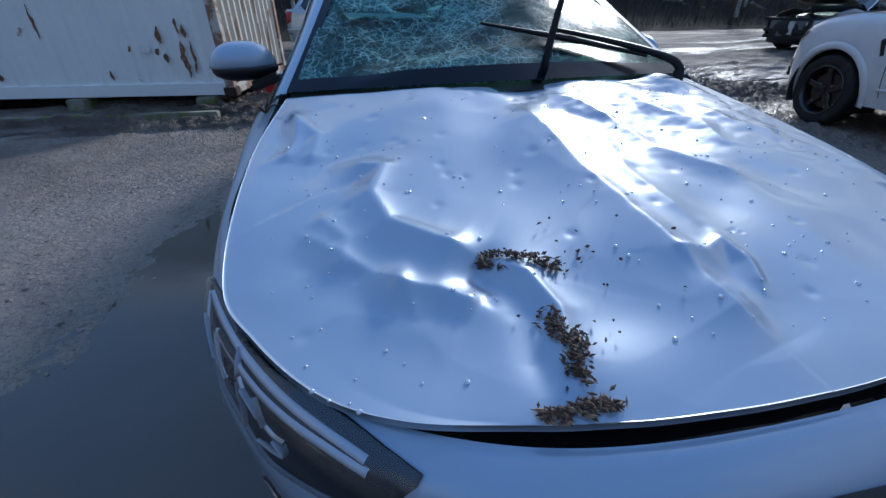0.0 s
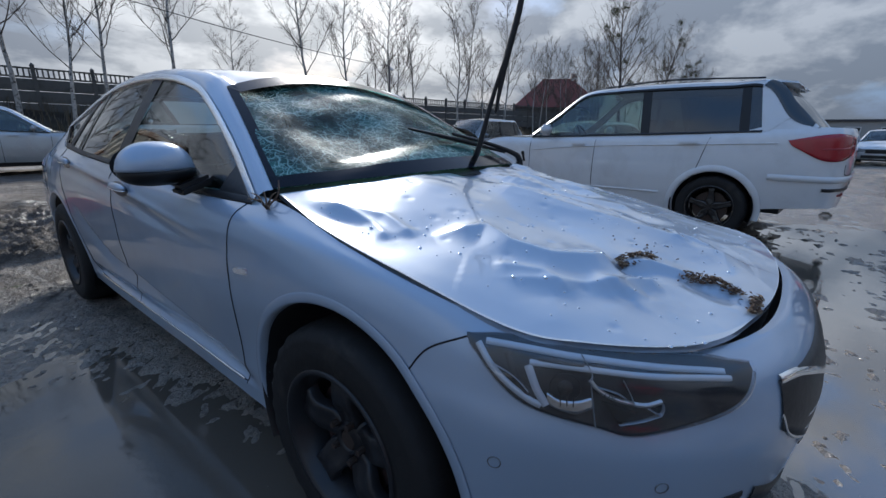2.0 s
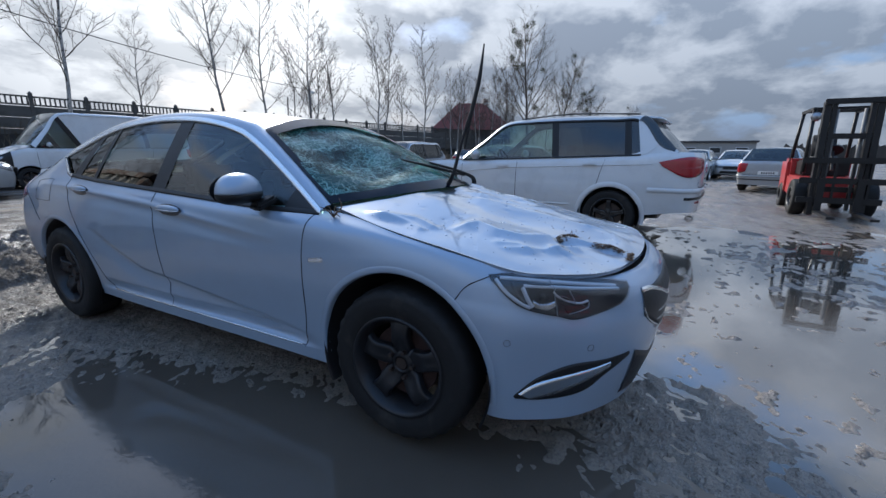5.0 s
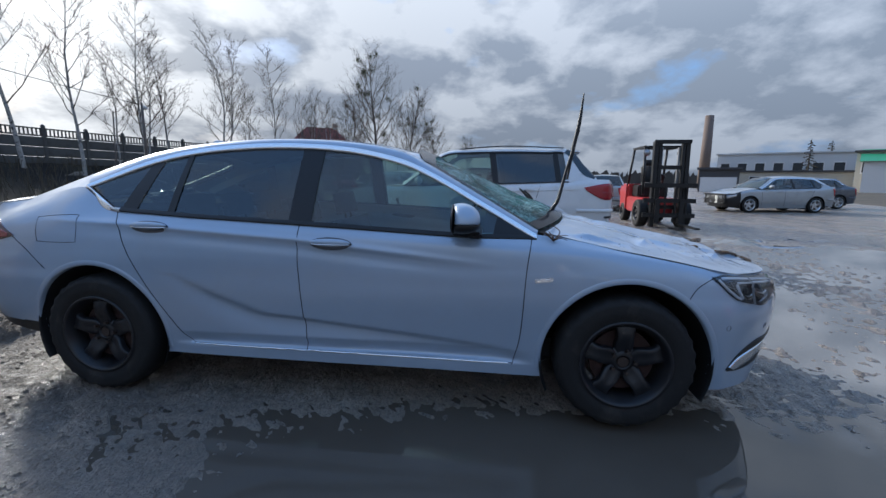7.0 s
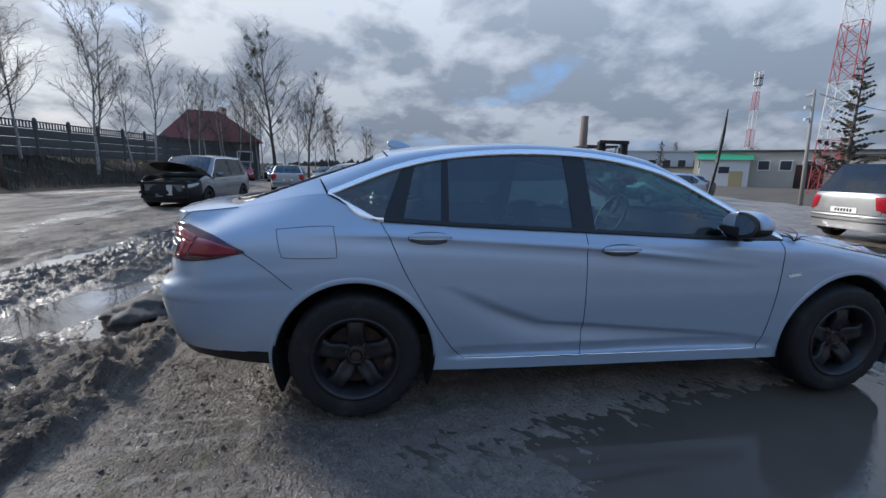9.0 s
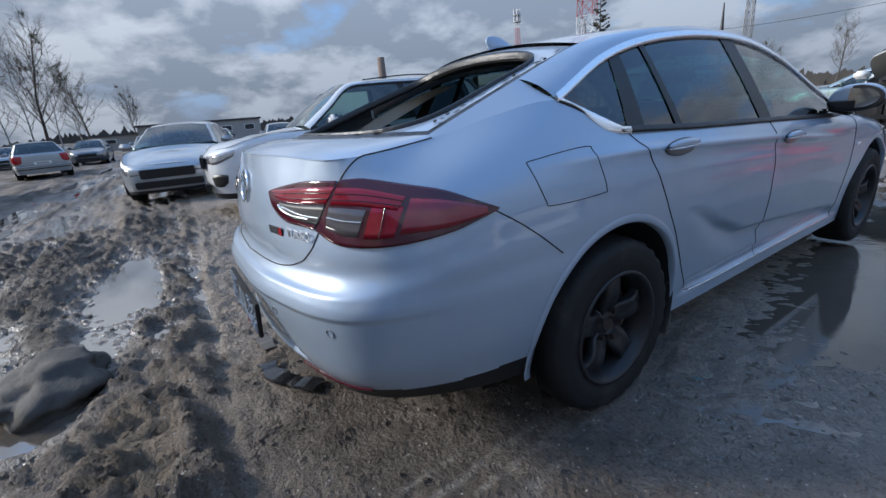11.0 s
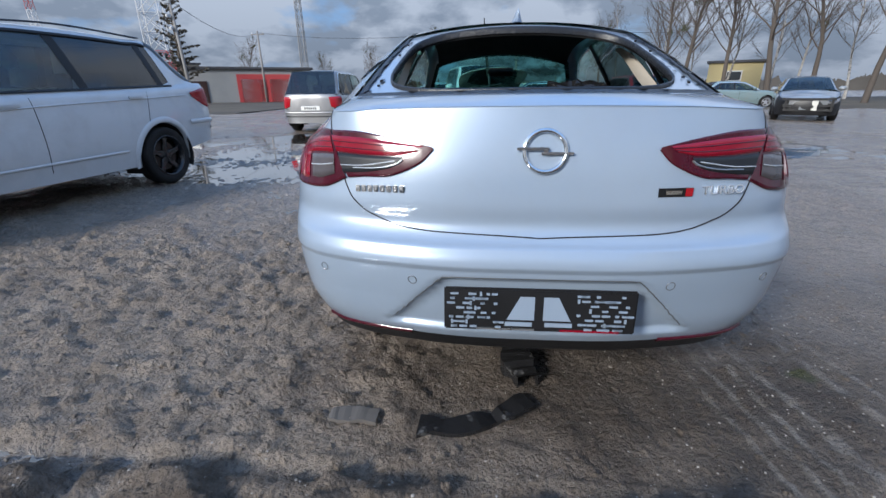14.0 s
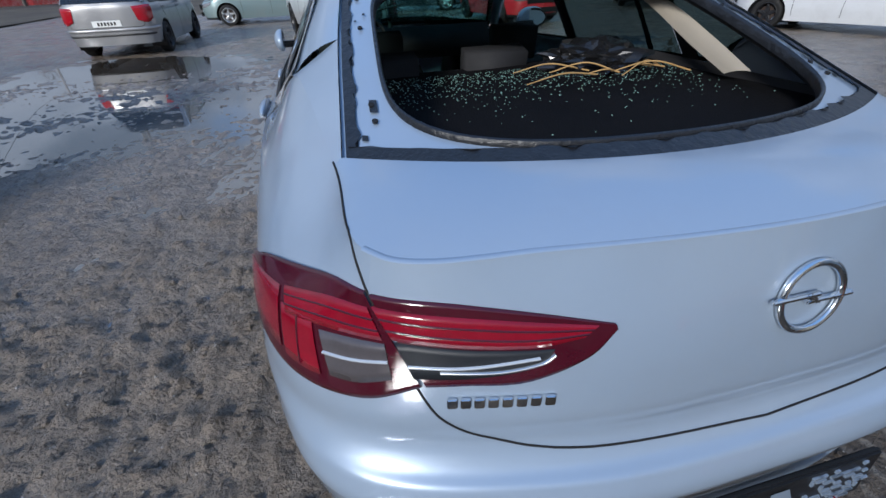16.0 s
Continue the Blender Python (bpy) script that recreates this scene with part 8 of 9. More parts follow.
    ribbon("light_bar", M((.604, 3.742, .897), (.65, 3.715, .889), (.69, 3.68, .884)), .004, DRL, outer, t, .012, 14)
    patch("dark_window", M((.752, 3.565, .935), (.79, 3.48, .918), (.825, 3.375, .888)), M((.760, 3.612, .848), (.795, 3.50, .848), (.828, 3.375, .868)), DARKRED, outer, t, 14, 6, .008, rim=-.004)
    # dark ribs inside the lenses
    for f in (.35, .7):
        ribbon("lamp_rib", M(*(np.array(a) * (1 - f) + np.array(b) * f for a, b in (((.605, 3.700, .972), (.590, 3.730, .930)), ((.50, 3.755, .970), (.50, 3.775, .928)), ((.41, 3.785, .962), (.41, 3.800, .928)), ((.325, 3.806, .953), (.345, 3.808, .938))))), .0035, SMOKE, inner, t, .0095, 24)
        ribbon("lamp_rib", M(*(np.array(a) * (1 - f) + np.array(b) * f for a, b in (((.617, 3.705, .972), (.605, 3.728, .928)), ((.68, 3.65, .966), (.68, 3.67, .922)), ((.745, 3.575, .942), (.74, 3.60, .905))))), .0035, SMOKE, outer, t, .0095, 20)
    ribbon("lamp_rib", M((.722, 3.625, .915), (.727, 3.640, .88), (.730, 3.655, .845)), .004, SMOKE, outer, t, .0095, 12)
    ribbon("bright_bar", M((.535, 3.772, .889), (.46, 3.797, .893), (.405, 3.810, .905), (.385, 3.812, .918)), .004, ALLOY, inner, t, .0125, 20)
    # red reflector in the rear valance, recess lines round the plate
    ribbon("reflector", M((.66, 3.70, .392), (.52, 3.77, .392), (.37, 3.815, .390)), .014, SMOKE, hero, t, .008, 24)
    ribbon("recess_line", M((.27, 3.905, .600), (.34, 3.885, .53), (.43, 3.84, .435)), .004, GREY, hero, t, .0015, 20)
    ribbon("recess_line", M((0, 3.915, .602), (.14, 3.912, .602), (.27, 3.905, .600)), .004, GREY, hero, t, .0015, 16)

# grille, bright wing and lower intake
ft = both[1]


def front_patch(name, x, top, low, mat, lift=.004, parent=None, label=""):
    for side in (1, -1):
        a = [(side * q, -.95 + .35 * q * q, top(q)) for q in np.linspace(0.0, x, 7)]
        b = [(side * q, -.95 + .35 * q * q, low(q)) for q in np.linspace(0.0, x, 7)]
        patch(name, a, b, mat, parent or hero, both[side], 20, 8, lift, label)


front_patch("grille", .455, lambda q: .715 - .05 * q, lambda q: .485 + .50 * max(0, q - .25), BLACK)
front_patch("lower_intake", .475, lambda q: .385 + .35 * max(0, q - .30), lambda q: .225, BLACK)
for side in (1, -1):
    ribbon("grille_wing", mirrored(side, (0, -.955, .60), (.15, -.95, .612), (.28, -.92, .655), (.37, -.885, .678), (.44, -.86, .684)), .020, CHROME, hero, both[side], .005, 30, "chrome grille wing")
    for z in (.50, .535, .57):
        ribbon("grille_slat", mirrored(side, (0, -.955, z), (.18, -.945, z), (.34, -.91, z + .01)), .010, GREY, hero, both[side], .004, 20)
    ribbon("grille_frame", mirrored(side, (0, -.96, .475), (.20, -.945, .478), (.34, -.91, .525), (.425, -.888, .570), (.452, -.87, .62)), .008, BLADE, hero, both[side], .004, 30)
    g = np.stack([curve(mirrored(side, (0, -.83, .715), (.33, -.80, .715), (.55, -.655, .73), (.70, -.43, .762)), np.linspace(0, 1, 24)), curve(mirrored(side, (0, -.70, .70), (.30, -.68, .70), (.45, -.56, .71), (.58, -.40, .73)), np.linspace(0, 1, 24))])
    from_grid("slam_panel", g, BLACK, hero)

# badge, lettering bars and plate holder
hit, nor = on_skin(ft, (0, 3.84, .946))
ring("tail_emblem", hit + nor * .006, nor, .054, .0065, CHROME, hero, "round chrome tail emblem", .8)
bm = bmesh.new()
box(bm, .085, .008, .008, hit + nor * .008 + Vector((.032, 0, .006)))
box(bm, .085, .008, .008, hit + nor * .008 + Vector((-.032, 0, -.006)))
box(bm, .034, .008, .007, hit + nor * .009, (0, -38, 0))
part("emblem_bar", bm, CHROME, hero, bevel=.002)
for k in range(8):
    x = .525 - .0205 * k
    hit, nor = on_skin(ft, (x, 3.79, .833))
    part("lettering_bar", box(bmesh.new(), .015, .006, .020, hit + nor * .003, (0, 0, -12)), CHROME, hero, bevel=.0015)
tl = both[-1]
word = bpy.data.curves.new("lettering", "FONT")
word.body, word.size, word.extrude, word.align_x, word.align_y = "TURBO", .034, .002, "CENTER", "CENTER"
word.materials.append(SATIN)
hit, nor = on_skin(tl, (-.487, 3.80, .838))
letters = new("lettering", word)
letters.parent = hero
letters["label"] = "chrome letters on the tailgate"
letters.matrix_world = Matrix.Translation(hit + nor * .004) @ pose(0, 0, 0, 84, 0, 180 + 14) @ Matrix.Diagonal((1.15, 1, 1, 1))
hit, nor = on_skin(tl, (-.350, 3.825, .836))
bm = box(bmesh.new(), .095, .003, .024, hit + nor * .001, (0, 0, 9))
sticker = part("badge_strip", bm, BLACK, hero)
part("badge_square", box(bmesh.new(), .020, .002, .022, hit + nor * .0028 + Vector((-.036, -.0055, 0)), (0, 0, 9)), LAMPRED, sticker)
part("badge_square", box(bmesh.new(), .045, .002, .010, hit + nor * .0028 + Vector((.006, .001, 0)), (0, 0, 9)), BLADE, sticker)

plate = part("plate_holder", box(bmesh.new(), .525, .014, .126, (0, 3.922, .522), (4, 0, 0)), BLACK, hero, "empty black plate holder", bevel=.004)
rnd = random.Random(3)
for side in (1, -1):
    bm = bmesh.new()
    vs = [bm.verts.new((side * a, 3.9315 - (b - .522) * .07, b)) for a, b in ((.012, .565), (.052, .565), (.088, .495), (.012, .495))]
    bm.faces.new(vs)
    part("holder_window", bm, SILVER, plate)
    part("holder_window", box(bmesh.new(), .075, .004, .012, (side * .055, 3.9325, .482), (4, 0, 0)), SILVER, plate)
    for k in range(56):
        x, z = side * rnd.uniform(.105, .245), rnd.choice((.472, .486, .500, .514, .528, .542, .556, .570))
        w, h = rnd.choice(((.022, .005), (.006, .012), (.010, .006), (.016, .005)))
        part("holder_slot", box(bmesh.new(), w, .004, h, (x, 3.9315 - (z - .522) * .07, z), (4, 0, 0)), SILVER, plate)
part("holder_strip", box(bmesh.new(), .16, .003, .005, (.09, 3.9345, .466), (4, 0, 0)), ALLOY, plate)
part("holder_strip", box(bmesh.new(), .16, .003, .006, (-.14, 3.9345, .466), (4, 0, 0)), DARKRED, plate)
# roof fin
bm = bmesh.new()
bmesh.ops.create_uvsphere(bm, u_segments=16, v_segments=10, radius=1)
for v in bm.verts:
    x, y, z = v.co
    zz = max(z, 0)
    v.co = (x * .028 * (1 - .75 * zz), 2.56 + .085 * y + .06 * zz, 1.405 + .062 * zz)
part("roof_fin", bm, SILVER, hero, smooth=True)
# frame of the missing rear glass: painted rebate with rags of black glue
gl_mid = [(0, 2.70, 1.395), (0, 3.16, 1.246), (0, 3.60, 1.087)]
rear_plane = strip(gl_mid, G3[7:], 40, 41)


def rebate(a0, a1, r0, r1, n=24):
    """A strip of the rear glass plane, in shares of its width and height."""
    rows, cols = np.linspace(r0, r1, n), np.linspace(a0, a1, n)
    R, C = np.meshgrid(rows * 39, (cols + 1) * 20, indexing="ij")
    r, c = np.clip(R.astype(int), 0, 38), np.clip(C.astype(int), 0, 39)
    fr, fc = (R - r)[..., None], (C - c)[..., None]
    p = rear_plane
    return (p[r, c] * (1 - fr) + p[r + 1, c] * fr) * (1 - fc) + (p[r, c + 1] * (1 - fr) + p[r + 1, c + 1] * fr) * fc


def opening(k, n, grow=0.0):
    """A point on the rounded rim of the hole, in shares of the glass plane."""
    th = 2 * math.pi * k / n
    cs, sn = math.cos(th), math.sin(th)
    p = 5.0
    q = (abs(cs) ** p + abs(sn) ** p) ** (-1 / p)
    return cs * q * (.862 + grow), .505 + sn * q * (.440 + grow * .6)


def plane_at(a, r):
    return rebate(a, a, r, r, 1)[0, 0]


RIMS = 144
rim_rows, wall_rows, lip_rows = [], [], []
for k in range(RIMS + 1):
    a, r = opening(k, RIMS)
    th = 2 * math.pi * k / RIMS
    far = min(1 / max(abs(math.cos(th)), 1e-6) * .999, 1 / max(abs(math.sin(th)), 1e-6) * .999)
    oa, orr = np.clip(math.cos(th) * far, -1, 1), np.clip(.5 + .5 * math.sin(th) * far, 0, 1)
    rim_rows.append([plane_at(a + (oa - a) * f, r + (orr - r) * f) - (0, 0, .010 + .006 * (1 - f)) for f in np.linspace(0, 1, 7)])
    inner_pt, mid_pt = plane_at(a, r), plane_at(0, .5)
    to_mid = (mid_pt - inner_pt) / np.linalg.norm(mid_pt - inner_pt)
    lip_rows.append([inner_pt + d for d in ((0, 0, -.016), (0, 0, -.004), to_mid * .005 + (0, 0, -.002), to_mid * .010 + (0, 0, -.010), to_mid * .011 + (0, 0, -.030))])
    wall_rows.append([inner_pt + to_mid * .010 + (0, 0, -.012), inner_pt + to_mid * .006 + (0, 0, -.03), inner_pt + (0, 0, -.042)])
from_grid("glass_rebate", np.array(rim_rows), SILVER, hero, "bare painted rebate of the missing rear glass")
from_grid("rubber_seal", np.array(lip_rows), GLUE, hero, "torn black rubber seal round the opening")
# trim in the shadow-gap black: the opening's inner shade is in its colour
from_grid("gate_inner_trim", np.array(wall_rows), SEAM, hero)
for a in (-1, 1):
    for r, c in ((.80, .90), (.86, .895), (.42, .91), (.20, .92)):
        p = plane_at(a * c, r)
        hole = cyl(bmesh.new(), .006, .006, .004, (p[0], p[1], p[2] - .008), (-23, 0, 0), 14)
        part("rebate_hole", hole, SEAM, hero)
for a in (-1, 1):
    for c in (.975,):
        g = rebate(a * (c - .022), a * (c + .012), 0, 1, 60)
        wob = np.array([[noise.noise(Vector((i * .4, c * 9, a))) for i in range(60)]]).T
        g[:, 0, 0] += .018 * wob[:, 0] * a
        from_grid("glue_bead", g - (0, 0, .005), GLUE, hero)
g = rebate(-.98, .98, .955, 1.0, 60)
g[0, :, 1] += .02 * np.array([noise.noise(Vector((i * .5, 1, 2))) for i in range(60)])
from_grid("glue_bead", g - (0, 0, .004), GLUE, hero)
# rags of glue left on the rebate
rnd = random.Random(5)
for a in (-1, 1):
    for k in range(16):
        r, c, w, h = rnd.uniform(.04, .92), rnd.uniform(.87, .965), rnd.uniform(.01, .03), rnd.uniform(.01, .05)
        rag = rebate(a * c, a * (c + w), r, min(r + h, .97), 6)
        for i in range(6):
            for j in range(6):
                rag[i, j] += (.012 * noise.noise(Vector((i, j, k))), .012 * noise.noise(Vector((i, j, k + 40))), -.009 + .004 * noise.noise(Vector((i * 2, j * 2, k))))
        from_grid("glue_rag", rag, GLUE, hero)
# boot floor, side trims
xs = np.linspace(-.62, .62, 26)
deck = np.array([[(x, y, 1.035 + .012 * math.sin(x * 7) * (y - 2.7) + .012 * noise.noise(Vector((x * 5, y * 5, 1)))) for x in xs] for y in np.linspace(2.50, 3.56, 20)])
from_grid("boot_carpet", deck, CARPET, hero, "black boot carpet strewn with broken glass", thick=.03)
for side in (1, -1):
    from_grid("boot_side_trim", np.array([[(side * (.58 + .02 * k), y, .97 + .03 * k) for k in range(4)] for y in np.linspace(2.5, 3.30, 8)]), CABIN, hero)
    g = band([(side * .515, 2.50, 1.285), (side * .52, 2.67, 1.225), (side * .52, 2.90, 1.130), (side * .53, 3.06, 1.065)], [(side * .525, 2.60, 1.285), (side * .53, 2.79, 1.230), (side * .53, 3.00, 1.150), (side * .54, 3.14, 1.085)], 14, 5, .006)
    from_grid("pillar_trim", g, BEIGE, hero, "beige inner pillar trim")
# wipers
def rod(name, pts, radii, mat, parent, label="", sides=8, n=24):
    v, f = [], []
    q = [Vector(p) for p in curve(pts, np.linspace(0, 1, n))]
    tube(v, f, q, np.interp(np.linspace(0, 1, n), np.linspace(0, 1, len(radii)), radii), sides)
    return mesh_ob(name, v, f, mat, parent, label)


rod("wiper_arm", [(.075, .27, .995), (.085, .25, 1.03), (.080, .22, 1.09), (.10, .17, 1.30), (.135, .10, 1.55)], [.014, .014, .012, .009, .007], BLACK, hero, "raised wiper arm")
rod("wiper_blade", [(.105, .165, 1.22), (.122, .135, 1.42), (.142, .10, 1.60), (.153, .08, 1.785)], [.006, .013, .013, .004], BLACK, hero)
rod("wiper_arm", [(.655, .345, 1.0), (.60, .345, 1.035), (.42, .38, 1.085), (.18, .44, 1.135)], [.016, .014, .010, .007], BLACK, hero, "lowered wiper arm")
rod("wiper_blade", [(.52, .36, 1.045), (.25, .42, 1.10), (-.06, .49, 1.155)], [.006, .011, .005], BLACK, hero)
part("wiper_spindle", cyl(bmesh.new(), .022, .016, .05, (.075, .275, .985), seg=14), BLACK, hero)
part("wiper_spindle", cyl(bmesh.new(), .022, .016, .05, (.655, .345, .98), seg=14), BLACK, hero)
# scuttle and the dark band round the windscreen
sc = strip([(0, .19, .975), (0, .30, 1.010)], [(.735, .385, .935), (.70, .52, .995)], 5, 31)
from_grid("scuttle", sc + (0, 0, .004), SEAM, hero)
FRIT = material("black_glass_frit", (0.004, 0.006, 0.012), 0.16, vary=0.3, scale=8, spec=0.10)
from_grid("glass_border", SCREEN[:4] + (0, -.002, .005), FRIT, hero, "black printed lower border of the windscreen")
ws_edge = curve(G3[0:3], np.linspace(0, 1, 30))
for side in (1, -1):
    g = np.stack([ws_edge + (0, 0, .004), ws_edge * (1, 1, 1) + (-.036, -.008, .010)], 1) * (side, 1, 1)
    from_grid("glass_border", g, FRIT, hero, flip=side > 0)
tb = strip([(0, 1.025, 1.358), (0, 1.135, 1.40)], [(.53, .975, 1.285), (.555, 1.04, 1.308)], 3, 31)
from_grid("glass_border", tb + (0, 0, .004), FRIT, hero)
part("inner_mirror", box(bmesh.new(), .24, .05, .07, (0, .95, 1.24), (10, 0, 0)), BLACK, hero, bevel=.02, smooth=True)


# ---- leaves, drops and scraps ----
def litter(name, spots, count, label, mat, seed, size=(.0058, .0022), surface=None, category="leaves"):
    """Small dry flakes strewn round some spots of a surface."""
    rnd = random.Random(seed)
    v, f = [], []
    for _ in range(count):
        x0, y0, r = rnd.choice(spots)
        x, y = x0 + rnd.gauss(0, r), y0 + rnd.gauss(0, r)
        if surface:
            hit, nor, _, _ = surface.find_nearest(Vector((x, y, .8)))
        else:
            hit, nor = Vector((x, y, ground_z(x, y))), Vector((0, 0, 1))
        a = rnd.uniform(0, 2 * math.pi)
        d = Vector((math.cos(a), math.sin(a), rnd.gauss(0, .35))).normalized() * size[0] * rnd.uniform(.5, 1.4)
        w = d.cross(nor).normalized() * size[1] * rnd.uniform(.6, 1.5)
        p = hit + Vector((0, 0, rnd.uniform(.002, .012)))
        n0 = len(v)
        v += [p - d, p - w, p + d, p + w, p + nor * size[1] * 1.2]
        f += [(n0, n0 + 1, n0 + 4), (n0 + 1, n0 + 2, n0 + 4), (n0 + 2, n0 + 3, n0 + 4), (n0 + 3, n0, n0 + 4)]
    return tagged(mesh_ob(name, v, f, mat, smooth=False), label, category, kind="stuff")


LITTER = material("dry_brown_litter", (0.085, 0.052, 0.034), 0.9, vary=0.7, scale=60)
PALELEAF = material("pale_dry_leaf", (0.22, 0.16, 0.10), 0.9, vary=0.4, scale=60)
arc1 = [(-.33 + .115 * k / 8, -.498 - .055 * (k / 8) ** 1.3, .008) for k in range(9)]
arc2 = [(-.262 - .012 * math.sin(k), -.655 - .012 * k, .010) for k in range(10)]
arc3 = [(-.335 + .012 * k, -.803 - .003 * (k % 3), .006) for k in range(9)]
litter("leaf_litter", arc1, 260, "small heap of dry brown leaf litter in a dent of the bonnet", LITTER, 1, surface=hood_tree)
litter("leaf_litter", arc2, 300, "trail of wet brown leaf litter on the bonnet", LITTER, 2, surface=hood_tree)
litter("leaf_litter", arc3, 170, "brown leaf litter caught at the bonnet's front edge", LITTER, 3, surface=hood_tree)
litter("leaf_litter", arc1 + arc2 + arc3, 60, "pale scraps among the leaf litter on the bonnet", PALELEAF, 4, (.010, .003), hood_tree)
litter("leaf_litter", [(-.20, -.66, .05), (-.15, -.5, .06)], 26, "stray flakes of leaf litter on the bonnet", LITTER, 5, (.005, .003), hood_tree)


def drops(count, seed):
    rnd = random.Random(seed)
    v, f = [], []
    for _ in range(count):
        x, y = rnd.uniform(-.72, .72), rnd.uniform(-.75, .25)
        hit, nor, _, _ = hood_tree.find_nearest(Vector((x, y, .85)))
        if nor.z < 0:
            nor = -nor
        r = rnd.choice((.002, .0025, .003, .0045))
        a = nor.orthogonal().normalized()
        b = nor.cross(a)
        n0 = len(v)
        for q, h in ((1, 0), (.8, .5)):
            v += [hit + (a * math.cos(k * 1.047) + b * math.sin(k * 1.047)) * r * q + nor * r * h for k in range(6)]
        v.append(hit + nor * r * .75)
        f += [(n0 + k, n0 + (k + 1) % 6, n0 + 6 + (k + 1) % 6, n0 + 6 + k) for k in range(6)] + [(n0 + 6 + k, n0 + 6 + (k + 1) % 6, n0 + 12) for k in range(6)]
    return tagged(mesh_ob("water_drops", v, f, glass_drop), "clear rain drops standing on the bonnet", "drops", kind="stuff")


glass_drop = material("water_drop", (0.55, 0.60, 0.66), 0.03, metal=0.7, coat=1.0)
drops(230, 9)
# sprig caught in the fender gap
sprig = empty("sprig")
rnd = random.Random(12)
for k in range(9):
    a = rnd.uniform(0, 6.28)
    d = Vector((math.cos(a) * .05, math.sin(a) * .07, rnd.uniform(.0, .05)))
    rod("twig", [(0, 0, 0), tuple(d * .5 + Vector((0, 0, .012))), tuple(d)], [.003, .0025, .0012], LITTER, sprig, sides=5, n=6)
sprig.matrix_world = pose(-.80, .36, .922)
tagged(sprig, "dry brown sprig caught in the bonnet gap", "twig")
rod_ob = rod("stalk", [(-.80, .36, .925), (-.78, .33, .965), (-.75, .37, 1.0)], [.003, .003, .002], LITTER, None, sides=5)
tagged(rod_ob, "thin dry stalk against the windscreen pillar", "twig")

# glass crumbs and rubbish in the boot
def crumbs(count, seed):
    rnd = random.Random(seed)
    v, f = [], []
    for _ in range(count):
        x, y = rnd.uniform(-.55, .58), 2.66 + abs(rnd.gauss(0, .22))
        if y > 3.4:
            continue
        s = rnd.uniform(.0009, .0024)
        p = Vector((x, y, 1.048))
        n0 = len(v)
        for dz in (0, 1):
            for k in range(4):
                a = k * 1.571 + rnd.uniform(-.4, .4)
                v.append(p + Vector((math.cos(a) * s, math.sin(a) * s, dz * s)))
        f += [(n0 + 4, n0 + 5, n0 + 6, n0 + 7)] + [(n0 + k, n0 + (k + 1) % 4, n0 + 4 + (k + 1) % 4, n0 + 4 + k) for k in range(4)]
    return tagged(mesh_ob("glass_crumbs", v, f, CRUMB, smooth=False), "greenish crumbs of broken glass on the boot carpet", "glass", kind="stuff")


crumbs(1500, 21)
bag = bmesh.new()
bmesh.ops.create_icosphere(bag, subdivisions=4, radius=1)
for v in bag.verts:
    q = v.co * (1 + .45 * noise.noise(v.co * 3.1) + .25 * abs(noise.noise(v.co * 8)))
    v.co = (-.30 + q.x * .17, 2.72 + q.y * .11, 1.065 + q.z * .06)
bag_ob = part("plastic_sheet", bag, material("crumpled_black_film", (0.012, 0.012, 0.013), 0.2, vary=0.3), None, smooth=False)
tagged(bag_ob, "crumpled black plastic sheeting on the boot carpet", "plastic")
STRAW = material("tan_straw", (0.45, 0.27, 0.10), 0.8)
rnd = random.Random(77)
for k in range(9):
    x, y, a = rnd.uniform(-.40, -.02), rnd.uniform(2.74, 2.92), rnd.uniform(-.5, .5)
    dx, dy = .11 * math.cos(a) * rnd.uniform(.5, 1.3), .11 * math.sin(a)
    st = rod("straw", [(x - dx, y - dy, 1.058), (x, y + rnd.uniform(-.02, .02), 1.072 + .02 * rnd.random()), (x + dx, y + dy, 1.060)], [.0026, .0026, .0016], STRAW, None, sides=5)
    tagged(st, "tan twig lying on the boot carpet", "twig", "twigs in the boot")

# scraps on the ground behind the car
def scrap(name, pts, width, thick, mat, label):
    p = curve(pts, np.linspace(0, 1, 16))
    g = []
    for k, q in enumerate(p):
        d = p[min(k + 1, 15)] - p[max(k - 1, 0)]
        s = np.array([-d[1], d[0], 0]) / np.linalg.norm(d[:2]) * width / 2 * (1 + .7 * noise.noise(Vector(q) * 14))
        q = q + (0, 0, .012 * noise.noise(Vector(q) * 31))
        g.append([q - s - (0, 0, thick), q - s + (0, 0, thick), q + (0, 0, thick * 1.1), q + s + (0, 0, thick), q + s - (0, 0, thick)])
    ob = from_grid(name, np.array(g), mat)
    ob.data.shade_flat()
    return tagged(ob, label, "scrap")


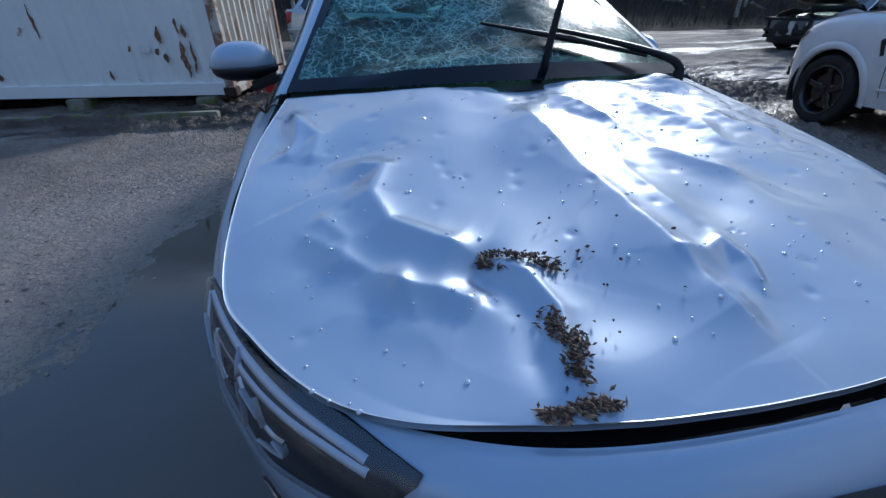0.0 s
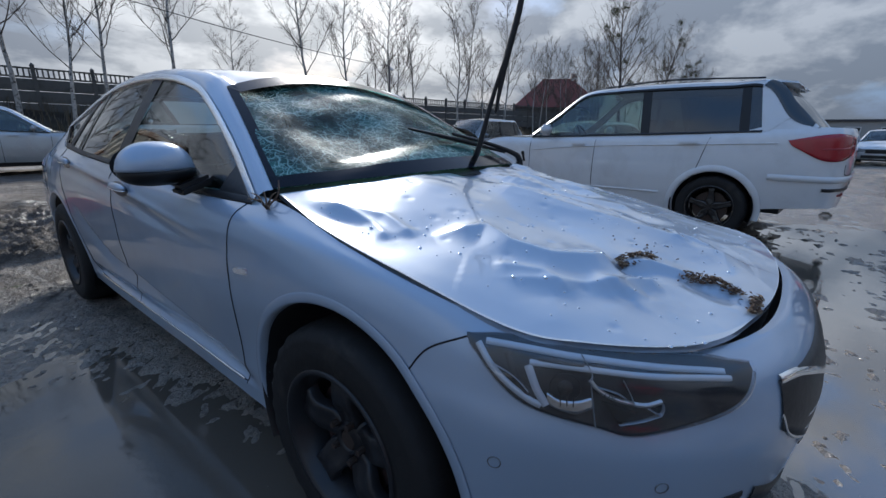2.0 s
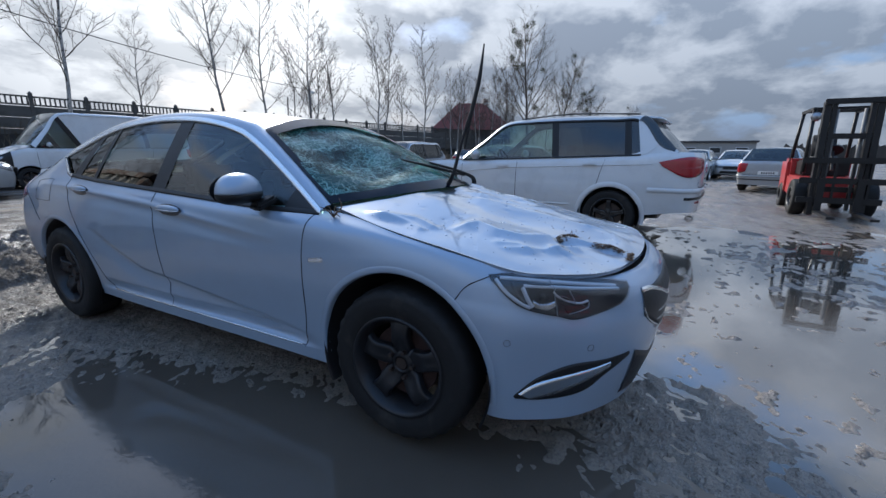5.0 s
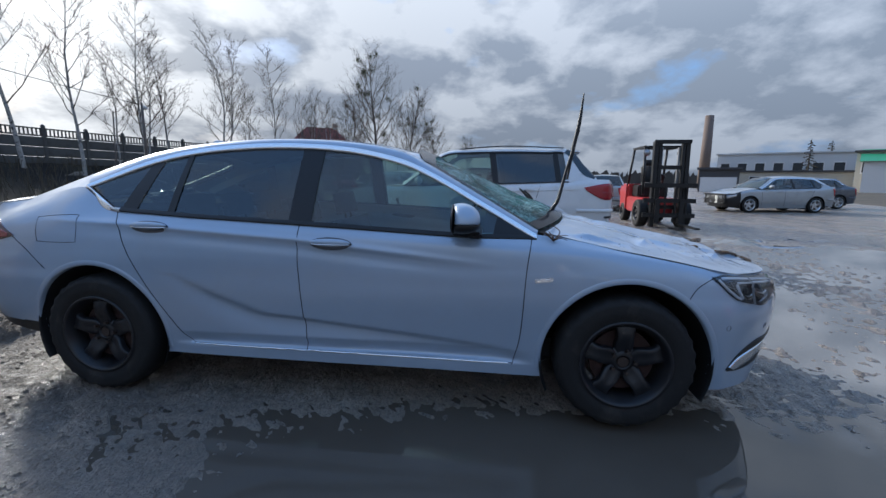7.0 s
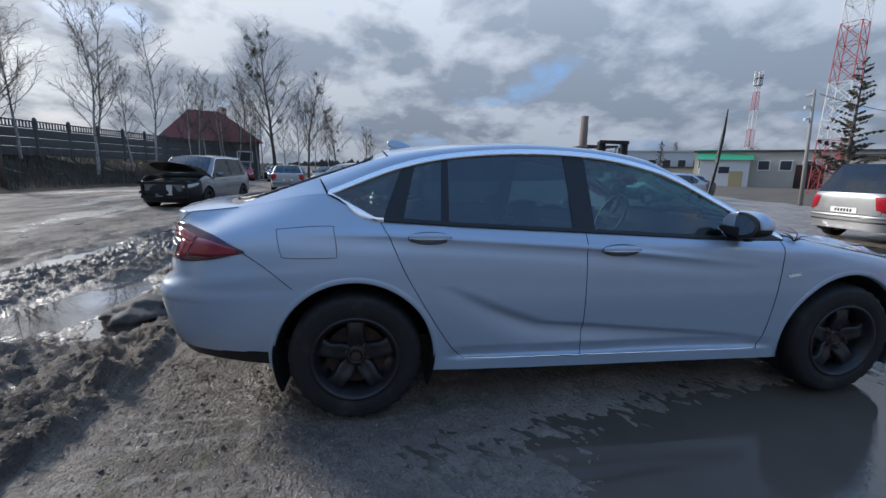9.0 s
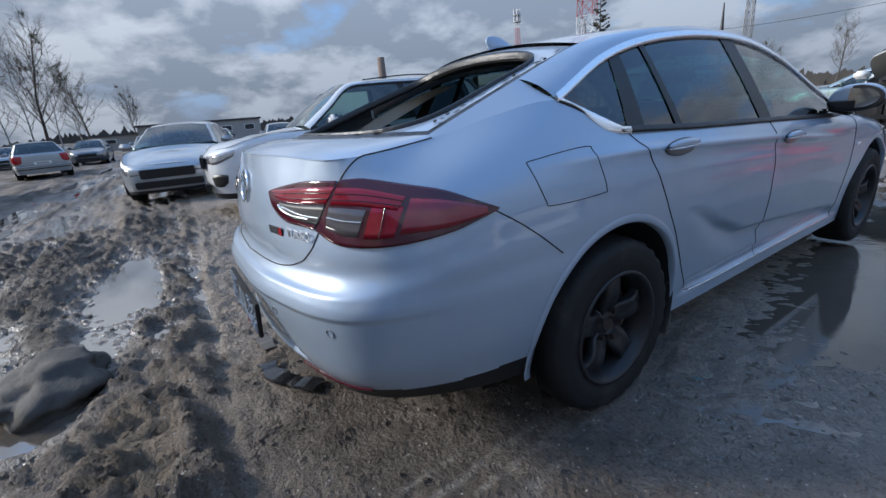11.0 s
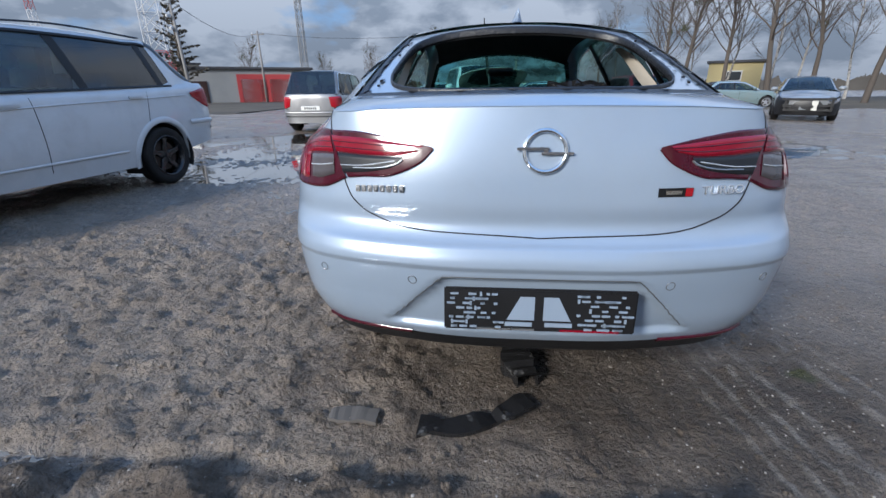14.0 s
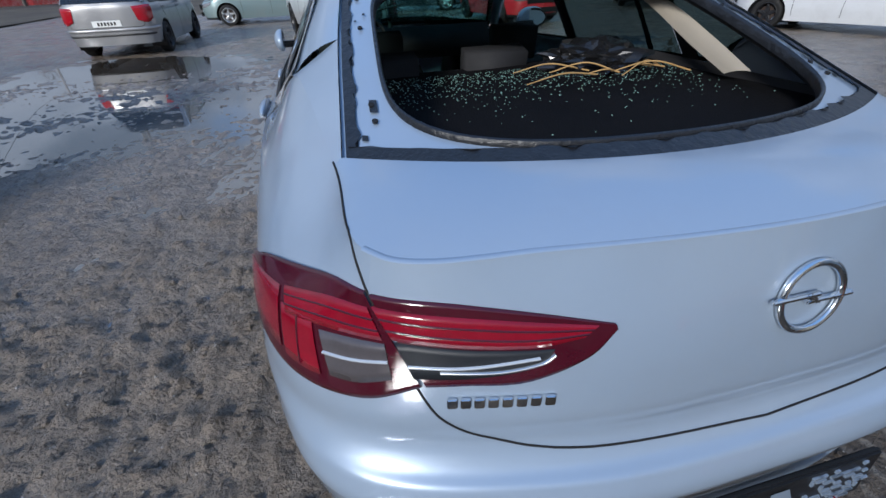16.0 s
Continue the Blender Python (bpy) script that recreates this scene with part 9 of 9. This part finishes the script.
SCRAP = material("scuffed_plastic_scrap", (0.016, 0.016, 0.017), 0.25, vary=0.5, scale=12, second=(0.14, 0.14, 0.14), second_at=(0.58, 0.68), second_scale=14)
scrap("plastic_strip", [(.36, 3.86, .035), (.22, 3.86, .04), (.08, 3.80, .045), (-.02, 3.72, .045)], .075, .008, SCRAP, "long dark strip of torn bumper plastic on the ground")
scrap("plastic_block", [(-.03, 3.62, .04), (.0, 3.52, .04), (.01, 3.42, .04)], .10, .03, SCRAP, "scuffed dark plastic block under the rear bumper")
scrap("board_piece", [(.68, 3.83, .03), (.60, 3.82, .032), (.51, 3.82, .03)], .055, .007, material("grey_board", (0.11, 0.10, 0.09), 0.8), "short grey piece of board on the ground")
rock = bmesh.new()
bmesh.ops.create_icosphere(rock, subdivisions=4, radius=1)
for v in rock.verts:
    q = v.co * (1 + .35 * noise.noise(v.co * 1.7) + .22 * abs(noise.noise(v.co * 5)) + .1 * noise.noise(v.co * 13))
    v.co = (.95 + q.x * .30, 4.78 + q.y * .22, .0 + q.z * .12)
rock_ob = part("mud_block", rock, material("dark_mud_block", (0.05, 0.043, 0.036), 0.8, vary=0.3, bump=0.4), None, smooth=True)
tagged(rock_ob, "dark slab-like clod of mud beside a rut", "clod")


def grit(count, seed, area, size, mat, label):
    """Gravel and clods strewn over the yard near the car."""
    rnd = random.Random(seed)
    v, f = [], []
    for _ in range(count):
        x, y = rnd.uniform(area[0], area[1]), rnd.uniform(area[2], area[3])
        z = float(surface_z(x, y))
        if z < WATER - .003:
            continue
        s = size[0] + size[1] * rnd.random() ** 3
        if y > 4.1:
            s *= 1.4
        n0 = len(v)
        c = Vector((x, y, z))
        low = [rnd.uniform(.8, 1.3) for _ in range(6)]
        for q, h in ((1.0, -.3), (.62, .42)):
            v += [c + Vector((math.cos(k * 1.047 + q) * s * low[k] * q, math.sin(k * 1.047 + q) * s * low[k] * q, h * s * low[k - 2])) for k in range(6)]
        f += [(n0 + k, n0 + (k + 1) % 6, n0 + 6 + (k + 1) % 6, n0 + 6 + k) for k in range(6)] + [(n0 + 6, n0 + 7, n0 + 8, n0 + 9, n0 + 10, n0 + 11)]
    return tagged(mesh_ob("grit", v, f, mat, smooth=False), label, "gravel", kind="stuff")


grit(24000, 33, (-3.6, 4.5, -3.5, 6.5), (.004, .012), ground.data.materials[0], "loose grit and small clods on the yard")
grit(3600, 34, (-2.8, 2.6, 2.6, 4.4), (.0015, .0035), material("pale_grit", (0.36, 0.33, 0.29), 0.5, vary=0.4, scale=30), "pale wet sand grains strewn behind the car")
